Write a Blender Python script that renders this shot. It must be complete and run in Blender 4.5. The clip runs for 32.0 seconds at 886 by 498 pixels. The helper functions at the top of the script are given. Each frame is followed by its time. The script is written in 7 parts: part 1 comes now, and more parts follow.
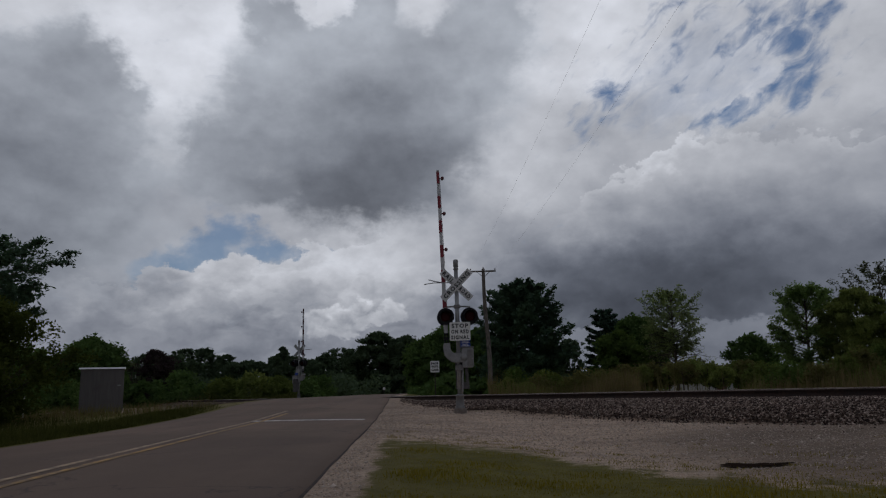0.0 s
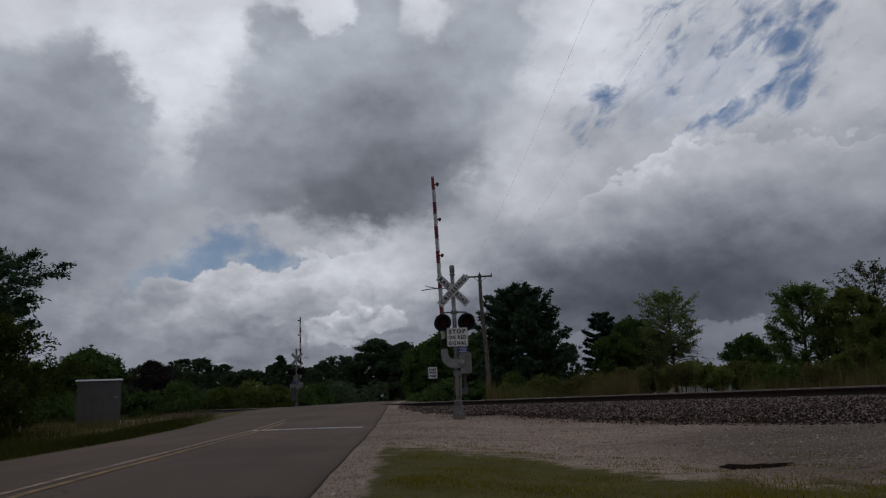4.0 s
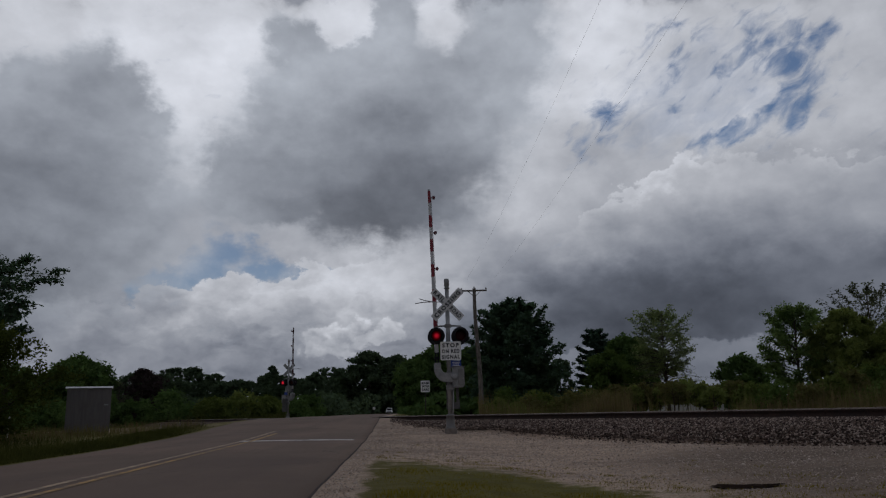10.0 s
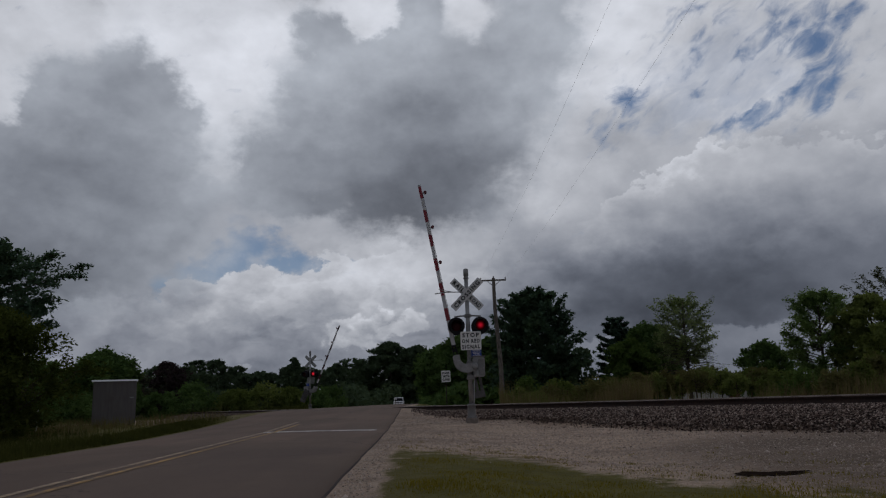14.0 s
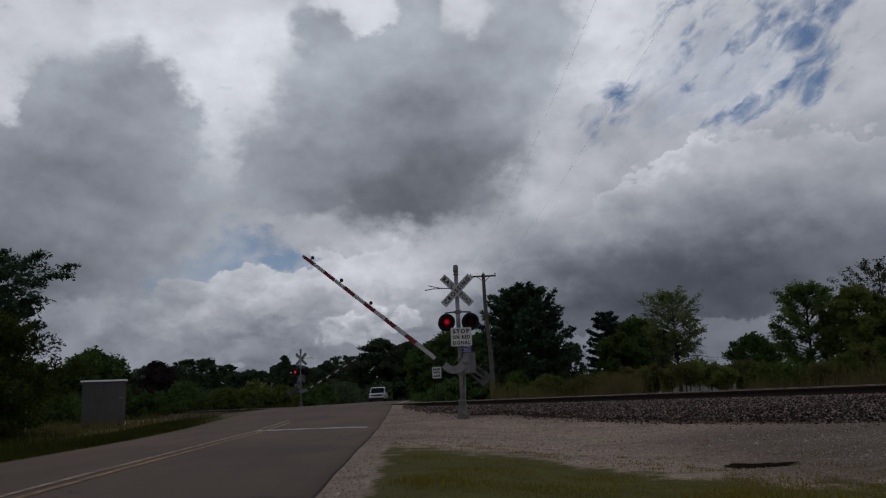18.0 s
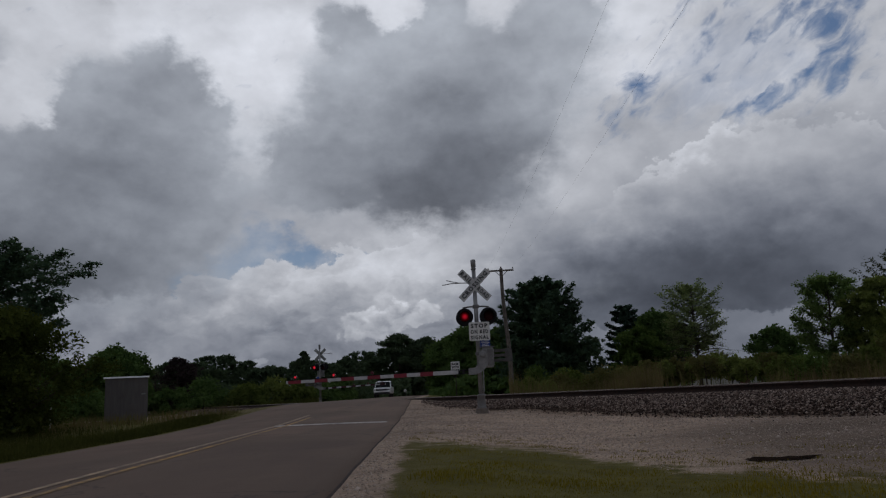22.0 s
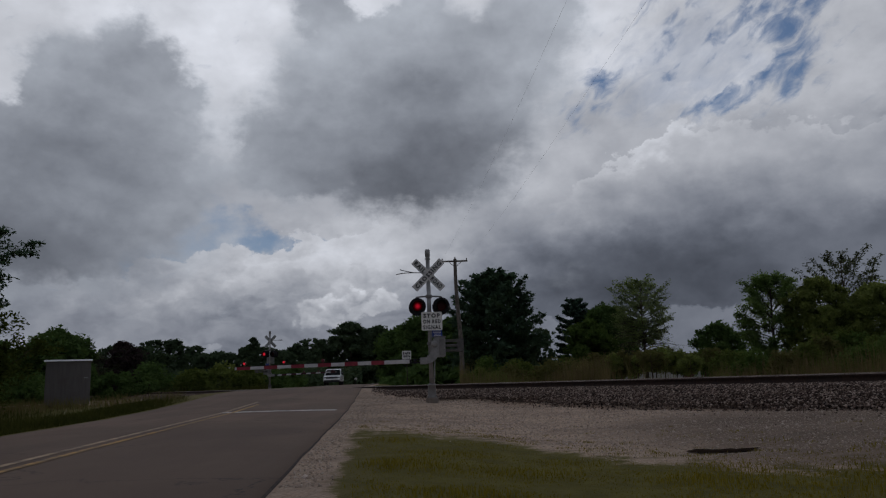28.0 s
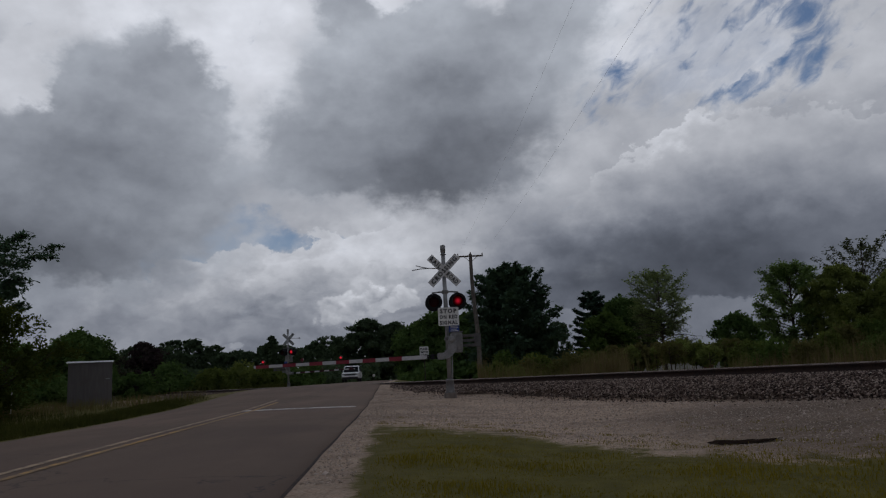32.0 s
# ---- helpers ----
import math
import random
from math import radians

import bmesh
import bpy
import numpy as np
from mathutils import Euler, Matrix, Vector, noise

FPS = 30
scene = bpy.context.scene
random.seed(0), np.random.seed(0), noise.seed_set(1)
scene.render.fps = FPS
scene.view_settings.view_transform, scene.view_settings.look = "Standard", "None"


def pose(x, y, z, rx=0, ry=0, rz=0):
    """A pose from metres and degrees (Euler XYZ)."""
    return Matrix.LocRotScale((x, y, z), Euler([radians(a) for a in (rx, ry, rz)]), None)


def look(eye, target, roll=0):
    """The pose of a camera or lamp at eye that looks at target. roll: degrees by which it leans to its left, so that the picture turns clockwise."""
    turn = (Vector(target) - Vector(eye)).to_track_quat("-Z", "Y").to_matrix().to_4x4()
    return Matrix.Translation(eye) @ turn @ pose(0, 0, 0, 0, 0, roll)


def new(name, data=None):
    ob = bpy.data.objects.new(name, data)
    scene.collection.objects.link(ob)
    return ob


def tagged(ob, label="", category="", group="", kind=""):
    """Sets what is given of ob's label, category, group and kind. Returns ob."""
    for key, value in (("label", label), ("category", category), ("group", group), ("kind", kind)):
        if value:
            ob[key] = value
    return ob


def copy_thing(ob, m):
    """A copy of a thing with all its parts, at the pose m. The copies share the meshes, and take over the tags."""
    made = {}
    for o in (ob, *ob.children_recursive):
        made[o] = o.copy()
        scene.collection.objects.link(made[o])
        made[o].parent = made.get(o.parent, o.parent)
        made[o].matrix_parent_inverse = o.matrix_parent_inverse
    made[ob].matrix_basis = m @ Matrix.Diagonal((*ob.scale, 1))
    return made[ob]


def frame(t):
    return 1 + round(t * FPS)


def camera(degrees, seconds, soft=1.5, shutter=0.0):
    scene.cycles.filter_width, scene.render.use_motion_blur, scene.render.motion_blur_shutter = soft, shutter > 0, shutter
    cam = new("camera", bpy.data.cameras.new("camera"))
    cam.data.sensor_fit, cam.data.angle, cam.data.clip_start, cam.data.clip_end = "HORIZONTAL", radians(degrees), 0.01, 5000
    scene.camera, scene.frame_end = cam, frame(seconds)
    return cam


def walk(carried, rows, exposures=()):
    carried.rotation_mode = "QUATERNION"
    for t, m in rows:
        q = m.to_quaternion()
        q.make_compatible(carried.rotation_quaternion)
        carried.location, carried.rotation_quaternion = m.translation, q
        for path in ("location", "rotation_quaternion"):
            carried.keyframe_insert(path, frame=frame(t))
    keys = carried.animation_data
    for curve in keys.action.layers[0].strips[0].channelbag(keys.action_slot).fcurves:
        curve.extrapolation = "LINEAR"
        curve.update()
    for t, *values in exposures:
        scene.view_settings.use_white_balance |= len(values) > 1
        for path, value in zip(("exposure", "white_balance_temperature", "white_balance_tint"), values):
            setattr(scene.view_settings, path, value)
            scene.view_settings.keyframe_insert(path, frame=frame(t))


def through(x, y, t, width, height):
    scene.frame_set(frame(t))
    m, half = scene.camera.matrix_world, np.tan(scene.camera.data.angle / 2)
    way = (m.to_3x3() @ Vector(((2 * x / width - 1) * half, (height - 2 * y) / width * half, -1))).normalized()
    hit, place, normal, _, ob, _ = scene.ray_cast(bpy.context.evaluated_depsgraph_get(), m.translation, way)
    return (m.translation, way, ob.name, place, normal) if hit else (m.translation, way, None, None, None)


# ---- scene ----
cam = camera(62.0, 32.0, soft=1.2)
EYE_Z = 1.1
# seconds, yaw, pitch, roll: a camera held in the hand at one spot
TURNS = [
    (0.0, -0.00, 10.97, 1.68), (0.5, 0.01, 10.95, 1.72), (1.0, -0.38, 11.03, 1.51), (1.5, -0.10, 11.53, 1.77),
    (2.0, -0.24, 11.38, 2.24), (2.5, -0.51, 11.65, 2.05), (4.5, -0.05, 11.38, 2.75), (5.0, 0.07, 11.79, 2.33),
    (5.5, 0.40, 11.87, 2.56), (6.0, 0.74, 11.96, 2.49), (6.5, -0.05, 12.49, 2.50), (7.0, 0.42, 12.37, 1.80),
    (7.5, 0.38, 12.05, 1.65), (8.0, 0.72, 12.11, 1.85), (8.5, 0.39, 12.01, 2.27), (9.0, 0.12, 12.15, 1.97),
    (9.5, 0.30, 12.56, 2.21), (10.0, -0.73, 12.44, 1.59), (10.5, -0.44, 11.64, 1.31), (11.0, -0.28, 11.58, 1.42),
    (11.5, -0.57, 11.34, 1.60), (12.0, -0.01, 11.14, 1.61), (12.5, 0.10, 11.61, 1.72), (13.0, 0.23, 11.87, 1.66),
    (13.5, 0.67, 12.07, 2.02), (14.0, 0.87, 11.73, 2.09), (14.5, 0.60, 11.97, 2.59), (16.5, -0.15, 11.12, 2.22),
    (17.0, -0.06, 11.00, 2.50), (17.5, 0.32, 10.68, 2.40), (18.0, 0.19, 11.42, 2.78), (18.5, 0.69, 10.74, 3.20),
    (19.0, 1.06, 11.24, 3.27), (19.5, 1.18, 9.93, 2.93), (20.0, 1.31, 10.38, 3.10), (20.5, 1.39, 10.95, 3.18),
    (21.0, 1.29, 11.05, 3.26), (21.5, 1.94, 10.71, 2.97), (22.0, 1.62, 11.09, 3.08), (22.5, 1.46, 11.19, 2.19),
    (23.0, 0.86, 11.51, 1.86), (23.5, 0.68, 11.49, 2.24), (24.0, -2.46, 10.14, 2.06), (24.5, -2.48, 10.01, 1.85),
    (25.0, -4.27, 9.69, 1.48), (25.5, -3.99, 9.49, 2.00), (27.5, -1.53, 9.84, 1.36), (28.0, -2.15, 10.12, 2.13),
    (28.5, -2.35, 10.02, 2.23), (29.0, -2.11, 10.34, 2.45), (29.5, -1.80, 10.54, 2.21), (30.0, -1.40, 10.25, 2.78),
    (30.5, -0.83, 10.48, 2.89), (31.0, -0.05, 10.34, 2.85), (31.5, -0.45, 10.44, 2.74), (32.0, -0.78, 9.82, 3.06),
]
walk(cam, [(t, pose(0, 0, EYE_Z, 90 + p, r, y)) for t, y, p, r in TURNS])

# ---- world, sun and sky ----
world = bpy.data.worlds.new("world")
scene.world = world
world.use_nodes = True
wn = world.node_tree.nodes
sky = wn.new("ShaderNodeTexSky")
sky.sky_type = "NISHITA"
sky.sun_disc = False
sky.sun_elevation, sky.sun_rotation = radians(52), radians(10)
world.node_tree.links.new(sky.outputs[0], wn["Background"].inputs[0])
sky.ozone_density, sky.dust_density = 6.0, 0.2
wn["Background"].inputs[1].default_value = 0.042

sun = new("sun", bpy.data.lights.new("sun", "SUN"))
sun.data.energy, sun.data.angle, sun.data.color = 0.8, radians(15), (1.0, 0.95, 0.88)
sun.matrix_world = look((0, 0, 60), (-6.3, -36.0, 13.2))


# ---- small node helpers ----
class Nodes:
    """Short calls for building a node tree."""

    def __init__(self, name):
        self.mat = bpy.data.materials.new(name)
        self.mat.use_nodes = True
        self.tree = self.mat.node_tree
        self.tree.nodes.clear()
        self.out = self.tree.nodes.new("ShaderNodeOutputMaterial")

    def add(self, kind):
        return self.tree.nodes.new(kind)

    def link(self, a, b):
        self.tree.links.new(a, b)

    def put(self, socket, value):
        if isinstance(value, bpy.types.NodeSocket):
            self.link(value, socket)
        else:
            socket.default_value = value

    def math(self, op, a, b=0.0, c=0.0, clamp=False):
        n = self.add("ShaderNodeMath")
        n.operation, n.use_clamp = op, clamp
        for s, v in zip(n.inputs, (a, b, c)):
            self.put(s, v)
        return n.outputs[0]

    def vmath(self, op, a, b=(0, 0, 0)):
        n = self.add("ShaderNodeVectorMath")
        n.operation = op
        self.put(n.inputs[0], a)
        self.put(n.inputs[1], b)
        return n.outputs[0]

    def scale(self, a, k):
        n = self.add("ShaderNodeVectorMath")
        n.operation = "SCALE"
        self.put(n.inputs[0], a)
        self.put(n.inputs["Scale"], k)
        return n.outputs[0]

    def noise(self, vec, scale, detail=4.0, rough=0.55, color=False, distortion=0.0):
        n = self.add("ShaderNodeTexNoise")
        if vec is not None:
            self.link(vec, n.inputs["Vector"])
        n.inputs["Scale"].default_value = scale
        n.inputs["Detail"].default_value = detail
        n.inputs["Roughness"].default_value = rough
        n.inputs["Distortion"].default_value = distortion
        return n.outputs["Color" if color else "Fac"]

    def remap(self, v, a, b, c=0.0, d=1.0, smooth=True):
        n = self.add("ShaderNodeMapRange")
        n.interpolation_type = "SMOOTHSTEP" if smooth else "LINEAR"
        for s, x in zip(n.inputs, (v, a, b, c, d)):
            self.put(s, x)
        return n.outputs[0]

    def mix(self, fac, a, b):
        n = self.add("ShaderNodeMix")
        n.data_type = "RGBA"
        self.put(n.inputs["Factor"], fac)
        cols = [s for s in n.inputs if s.type == "RGBA"]
        for s, v in zip(cols, (a, b)):
            self.put(s, (*v, 1.0) if isinstance(v, tuple) else v)
        return [s for s in n.outputs if s.type == "RGBA"][0]

    def coords(self, which="Object"):
        return self.add("ShaderNodeTexCoord").outputs[which]

    def bump(self, height, strength, distance):
        n = self.add("ShaderNodeBump")
        n.inputs["Strength"].default_value, n.inputs["Distance"].default_value = strength, distance
        self.link(height, n.inputs["Height"])
        return n.outputs[0]

    def surface(self, color, rough=0.6, metal=0.0, normal=None, spec=0.5):
        b = self.add("ShaderNodeBsdfPrincipled")
        self.put(b.inputs["Base Color"], (*color, 1.0) if isinstance(color, tuple) else color)
        self.put(b.inputs["Roughness"], rough)
        self.put(b.inputs["Metallic"], metal)
        b.inputs["Specular IOR Level"].default_value = spec
        if normal is not None:
            self.link(normal, b.inputs["Normal"])
        self.link(b.outputs[0], self.out.inputs[0])
        return self.mat


def blob(n, vec, az, el, ra, re, turn, full=0.8):
    """A soft oval in the sky: 1 in its middle, 0 at its rim. Degrees."""
    m = n.add("ShaderNodeMapping")
    m.vector_type = "TEXTURE"
    n.link(vec, m.inputs["Vector"])
    m.inputs["Location"].default_value = (az, el, 0)
    m.inputs["Rotation"].default_value = (0, 0, radians(turn))
    m.inputs["Scale"].default_value = (ra, re, 1)
    g = n.add("ShaderNodeTexGradient")
    g.gradient_type = "SPHERICAL"
    n.link(m.outputs[0], g.inputs[0])
    return n.remap(g.outputs["Fac"], 0.0, full)


def blobs(n, vec, rows, start):
    """start plus the weighted sum of soft ovals."""
    total = start
    for az, el, ra, re, turn, w in rows:
        total = n.math("MULTIPLY_ADD", blob(n, vec, az, el, ra, re, turn), w, total)
    return total


def tones(n, vec, rows, rest, reach_az, reach_el):
    """Broad cloud tones: a weighted mean of the tones set at places in the sky; rest far from all of them."""
    top, low = 0.012 * rest, 0.012
    for az, el, v in rows:
        m = n.add("ShaderNodeMapping")
        m.vector_type = "TEXTURE"
        n.link(vec, m.inputs["Vector"])
        m.inputs["Location"].default_value = (az, el, 0)
        m.inputs["Scale"].default_value = (reach_az, reach_el, 1)
        g = n.add("ShaderNodeTexGradient")
        g.gradient_type = "QUADRATIC_SPHERE"
        n.link(m.outputs[0], g.inputs[0])
        low = n.math("ADD", g.outputs["Fac"], low)
        top = n.math("MULTIPLY_ADD", g.outputs["Fac"], v, top)
    return n.math("DIVIDE", top, low)


def sky_angles(n, wide, fine):
    """Azimuth and elevation of the point on the dome, in degrees, ruffled at two scales."""
    way = n.vmath("NORMALIZE", n.coords("Object"))
    sep = n.add("ShaderNodeSeparateXYZ")
    n.link(way, sep.inputs[0])
    az = n.math("MULTIPLY", n.math("ARCTAN2", sep.outputs[0], sep.outputs[1]), 57.296)
    el = n.math("MULTIPLY", n.math("ARCSINE", sep.outputs[2]), 57.296)
    com = n.add("ShaderNodeCombineXYZ")
    n.link(az, com.inputs[0])
    n.link(el, com.inputs[1])
    flat = com.outputs[0]
    stretched = n.vmath("MULTIPLY", way, (1.0, 1.0, 1.35))
    w1 = n.vmath("SUBTRACT", n.noise(stretched, 7.0, 3.0, 0.5, True), (0.5, 0.5, 0.5))
    w2 = n.vmath("SUBTRACT", n.noise(stretched, 26.0, 4.0, 0.62, True), (0.5, 0.5, 0.5))
    out = n.vmath("ADD", flat, n.vmath("ADD", n.scale(w1, wide), n.scale(w2, fine)))
    return stretched, n.vmath("MULTIPLY", out, (1.0, 1.0, 0.0))


def heaps(n, way, scale, detail, rough):
    """Rounded heads of cloud at many sizes: high in the middle of each."""
    v = n.add("ShaderNodeTexVoronoi")
    v.feature = "F1"
    n.link(way, v.inputs["Vector"])
    v.inputs["Scale"].default_value = scale
    v.inputs["Detail"].default_value = detail
    v.inputs["Roughness"].default_value = rough
    v.normalize = True
    return n.math("SUBTRACT", 1.0, v.outputs["Distance"])


def lit_heaps(n, way, scale, detail, rough, step):
    """Heaps, and how far they face the light above them."""
    a = heaps(n, way, scale, detail, rough)
    b = heaps(n, n.vmath("ADD", way, (0.4 * step, -0.3 * step, step)), scale, detail, rough)
    return a, n.math("SUBTRACT", a, b)


def relief(n, way, scale, detail, rough, step):
    """Lit upper and shaded lower sides of the billows."""
    a = n.noise(way, scale, detail, rough)
    b = n.noise(n.vmath("ADD", way, (0.0, -0.3 * step, step)), scale, detail, rough)
    return a, n.math("SUBTRACT", a, b)


def glow_from(n, level, dark_tint, light_tint):
    """Emission whose strength is the level raised to 2.2, tinted."""
    lvl = n.math("MAXIMUM", level, 0.02)
    tint = n.mix(n.remap(lvl, 0.25, 0.75), dark_tint, light_tint)
    em = n.add("ShaderNodeEmission")
    n.link(tint, em.inputs[0])
    n.link(n.math("POWER", lvl, 2.2), em.inputs[1])
    return em.outputs[0]


def oval(n, vec, az, el, ra, re, turn):
    """1 in the middle of an oval, falling evenly to 0 at its rim. Degrees."""
    m = n.add("ShaderNodeMapping")
    m.vector_type = "TEXTURE"
    n.link(vec, m.inputs["Vector"])
    m.inputs["Location"].default_value = (az, el, 0)
    m.inputs["Rotation"].default_value = (0, 0, radians(turn))
    m.inputs["Scale"].default_value = (ra, re, 1)
    g = n.add("ShaderNodeTexGradient")
    g.gradient_type = "SPHERICAL"
    n.link(m.outputs[0], g.inputs[0])
    return g.outputs["Fac"]


def mass(n, vec, rows):
    """Ovals melted into one body; its edge lies at one half."""
    total = 0.0
    for az, el, ra, re, turn, w in rows:
        total = n.math("SMOOTH_MAX", total, n.math("MULTIPLY", oval(n, vec, az, el, ra, re, turn), w), 0.25)
    return total


def high_sky_material():
    """Bright high cloud with blue gaps, low cumulus, and a dark bank."""
    n = Nodes("high_cloud")
    way, ang = sky_angles(n, 2.2, 2.6)
    west = [
        (-31.5, 25.8, 0.77), (-23.1, 26.9, 0.82), (-19.8, 27.3, 0.8), (-16.3, 27.3, 0.835), (-13.6, 27.1, 0.8), (-6.7, 28.2, 0.83),
        (1.9, 29.0, 0.79), (-32.6, 20.5, 0.76), (-20.5, 24.1, 0.8), (-16.6, 24.5, 0.845), (-19.1, 21.0, 0.81), (-16.1, 21.7, 0.79),
        (-19.8, 18.9, 0.78), (-18.4, 18.2, 0.78), (-18.5, 14.9, 0.64), (-19.6, 11.9, 0.62), (-15.9, 12.1, 0.66), (-12.1, 13.0, 0.65),
        (-8.6, 12.2, 0.66), (-4.1, 11.7, 0.7), (-34.3, 15.4, 0.6), (-6.3, 21.7, 0.66),
    ]
    low_west = [
        (-25.6, 9.2, 0.58), (-21.8, 8.6, 0.62), (-19.1, 9.5, 0.69), (-15.0, 9.1, 0.68), (-10.7, 9.1, 0.71), (-7.7, 9.6, 0.79),
        (-4.6, 9.1, 0.76), (-1.5, 9.5, 0.72), (-24.7, 6.5, 0.57), (-20.9, 6.5, 0.58), (-17.0, 6.6, 0.58), (-12.8, 6.1, 0.58),
        (-10.3, 7.8, 0.66), (-5.1, 7.3, 0.66), (-1.6, 6.4, 0.54), (-22.8, 4.5, 0.54), (-16.9, 4.1, 0.53), (-12.8, 4.4, 0.545),
        (-8.6, 3.9, 0.52), (-3.4, 4.3, 0.54), (-16.8, 2.0, 0.5), (-30.4, 7.5, 0.52),
    ]
    east = [
        (10.8, 27.5, 0.79), (13.9, 27.1, 0.81), (16.9, 25.9, 0.78), (21.1, 25.2, 0.73), (25.1, 24.8, 0.73), (30.9, 23.1, 0.7),
        (31.8, 19.6, 0.71), (10.1, 24.3, 0.79), (13.7, 23.9, 0.81), (18.8, 22.8, 0.74), (22.7, 21.4, 0.76), (26.5, 20.3, 0.7),
        (30.4, 19.5, 0.71), (8.5, 21.1, 0.75), (12.4, 19.1, 0.7), (15.5, 20.0, 0.67), (19.8, 20.7, 0.79), (23.9, 20.8, 0.8),
        (29.2, 17.9, 0.71), (6.5, 18.3, 0.74), (9.6, 18.1, 0.75), (12.7, 17.8, 0.66), (14.9, 18.0, 0.65), (16.9, 16.5, 0.71),
        (19.5, 17.4, 0.72), (22.2, 16.7, 0.68), (26.0, 15.7, 0.66), (30.2, 15.3, 0.65), (34.9, 19.9, 0.66), (34.1, 14.2, 0.6),
    ]
    bank = [
        (-0.6, 11.6, 0.7), (2.6, 12.8, 0.66), (4.8, 11.4, 0.63), (5.9, 15.7, 0.75), (9.5, 15.5, 0.69), (12.0, 14.4, 0.72),
        (15.0, 14.2, 0.65), (20.0, 14.1, 0.62), (25.6, 12.9, 0.6), (30.2, 12.7, 0.59), (9.3, 12.1, 0.63), (13.6, 11.8, 0.56),
        (17.7, 11.8, 0.53), (21.6, 11.0, 0.47), (27.2, 10.4, 0.47),
    ]
    dark_base = [
        (1.6, 9.8, 0.62), (5.6, 9.6, 0.52), (9.1, 9.0, 0.46), (13.3, 8.8, 0.41), (17.4, 8.5, 0.385), (22.1, 8.1, 0.375),
        (26.8, 7.6, 0.42), (30.2, 7.3, 0.47), (4.6, 6.6, 0.46), (9.7, 6.0, 0.385), (15.2, 5.7, 0.345), (21.1, 5.3, 0.34),
        (28.2, 4.4, 0.44), (9.2, 3.9, 0.46), (20.5, 3.3, 0.45), (24.6, 3.1, 0.45), (20.3, 1.3, 0.46), (33.2, 7.7, 0.45),
    ]
    level = tones(n, ang, west + low_west + east + bank + dark_base, 0.60, 5.6, 4.2)
    level = n.math("MULTIPLY_ADD", level, 1.16, -0.115)
    # the unseen deck overhead and behind is dulled to lower the ground's light
    sep = n.add("ShaderNodeSeparateXYZ")
    n.link(n.vmath("NORMALIZE", n.coords("Object")), sep.inputs[0])
    away = n.remap(sep.outputs[1], 0.78, 0.55)
    level = n.math("ADD", n.math("MULTIPLY", level, n.math("SUBTRACT", 1.0, away)), n.math("MULTIPLY", away, 0.50))
    puff, lit = relief(n, way, 10.0, 5.0, 0.52, 0.025)
    level = n.math("MULTIPLY_ADD", n.math("SUBTRACT", puff, 0.5), n.remap(level, 0.36, 0.62, 0.05, 0.15), level)
    level = n.math("MULTIPLY_ADD", lit, 0.13, level)
    curl = n.vmath("ADD", way, n.scale(n.vmath("SUBTRACT", n.noise(way, 20.0, 5.0, 0.55, True), (0.5, 0.5, 0.5)), 0.07))
    head, side = lit_heaps(n, curl, 17.0, 2.0, 0.55, 0.012)
    tall = n.add("ShaderNodeSeparateXYZ")
    n.link(ang, tall.inputs[0])
    east_of, up = tall.outputs[0], tall.outputs[1]
    heap = oval(n, ang, -12, 7.0, 26, 6.0, 0)
    level = n.math("MULTIPLY_ADD", side, n.math("MULTIPLY_ADD", heap, 0.14, 0.04), level)
    mottle = n.noise(n.vmath("MULTIPLY", curl, (1.0, 1.0, 1.9)), 15.0, 4.0, 0.45)
    level = n.math("MULTIPLY_ADD", n.math("SUBTRACT", mottle, 0.5), n.math("MULTIPLY_ADD", heap, 0.42, 0.07), level)
    lumps = n.math("ADD", n.math("MULTIPLY", n.math("SUBTRACT", head, 0.62), 4.2), n.math("MULTIPLY", n.math("SUBTRACT", n.noise(way, 17.0, 6.0, 0.58), 0.5), 6.0))
    # the tops of the low cumulus stand clear against the gaps behind
    under = n.math("SUBTRACT", n.math("ADD", n.math("MULTIPLY_ADD", east_of, 0.12, 11.6), lumps), up)
    front = n.math("MULTIPLY", n.remap(under, -0.15, 0.30), n.remap(east_of, -2.0, -6.0))
    rim = n.math("MULTIPLY", front, n.remap(under, 0.0, 2.2, 1.0, 0.0))
    level = n.math("MULTIPLY_ADD", rim, 0.055, level)
    # a bank to the east, with a bright lumpy edge before the broken layer
    slope = n.math("ADD", n.remap(east_of, 9.0, 18.5, 12.6, 17.6, False), n.remap(east_of, 19.5, 33.0, 0.0, -1.4, False))
    under = n.math("SUBTRACT", n.math("MULTIPLY_ADD", lumps, 0.75, slope), up)
    bank_front = n.math("MULTIPLY", n.remap(under, -0.12, 0.22), n.remap(east_of, 8.5, 12.0))
    rim = n.math("MULTIPLY", bank_front, n.remap(under, 0.0, 1.3, 1.0, 0.0))
    broken = n.remap(n.noise(way, 12.0, 3.0, 0.5), 0.38, 0.62, 0.15, 1.0)
    level = n.math("MULTIPLY_ADD", n.math("MULTIPLY", rim, broken), n.remap(east_of, 17.0, 27.0, 0.075, 0.035), level)
    level = n.math("MULTIPLY_ADD", n.math("MULTIPLY", n.remap(under, -2.6, -0.1), n.math("SUBTRACT", 1.0, bank_front)), n.math("MULTIPLY", n.remap(east_of, 11.0, 13.5), -0.035), level)
    # below the dark bank the sky is lighter again, behind a sharp edge
    edge = n.math("MULTIPLY_ADD", n.math("SUBTRACT", n.noise(way, 9.0, 4.0, 0.5), 0.5), 1.6, up)
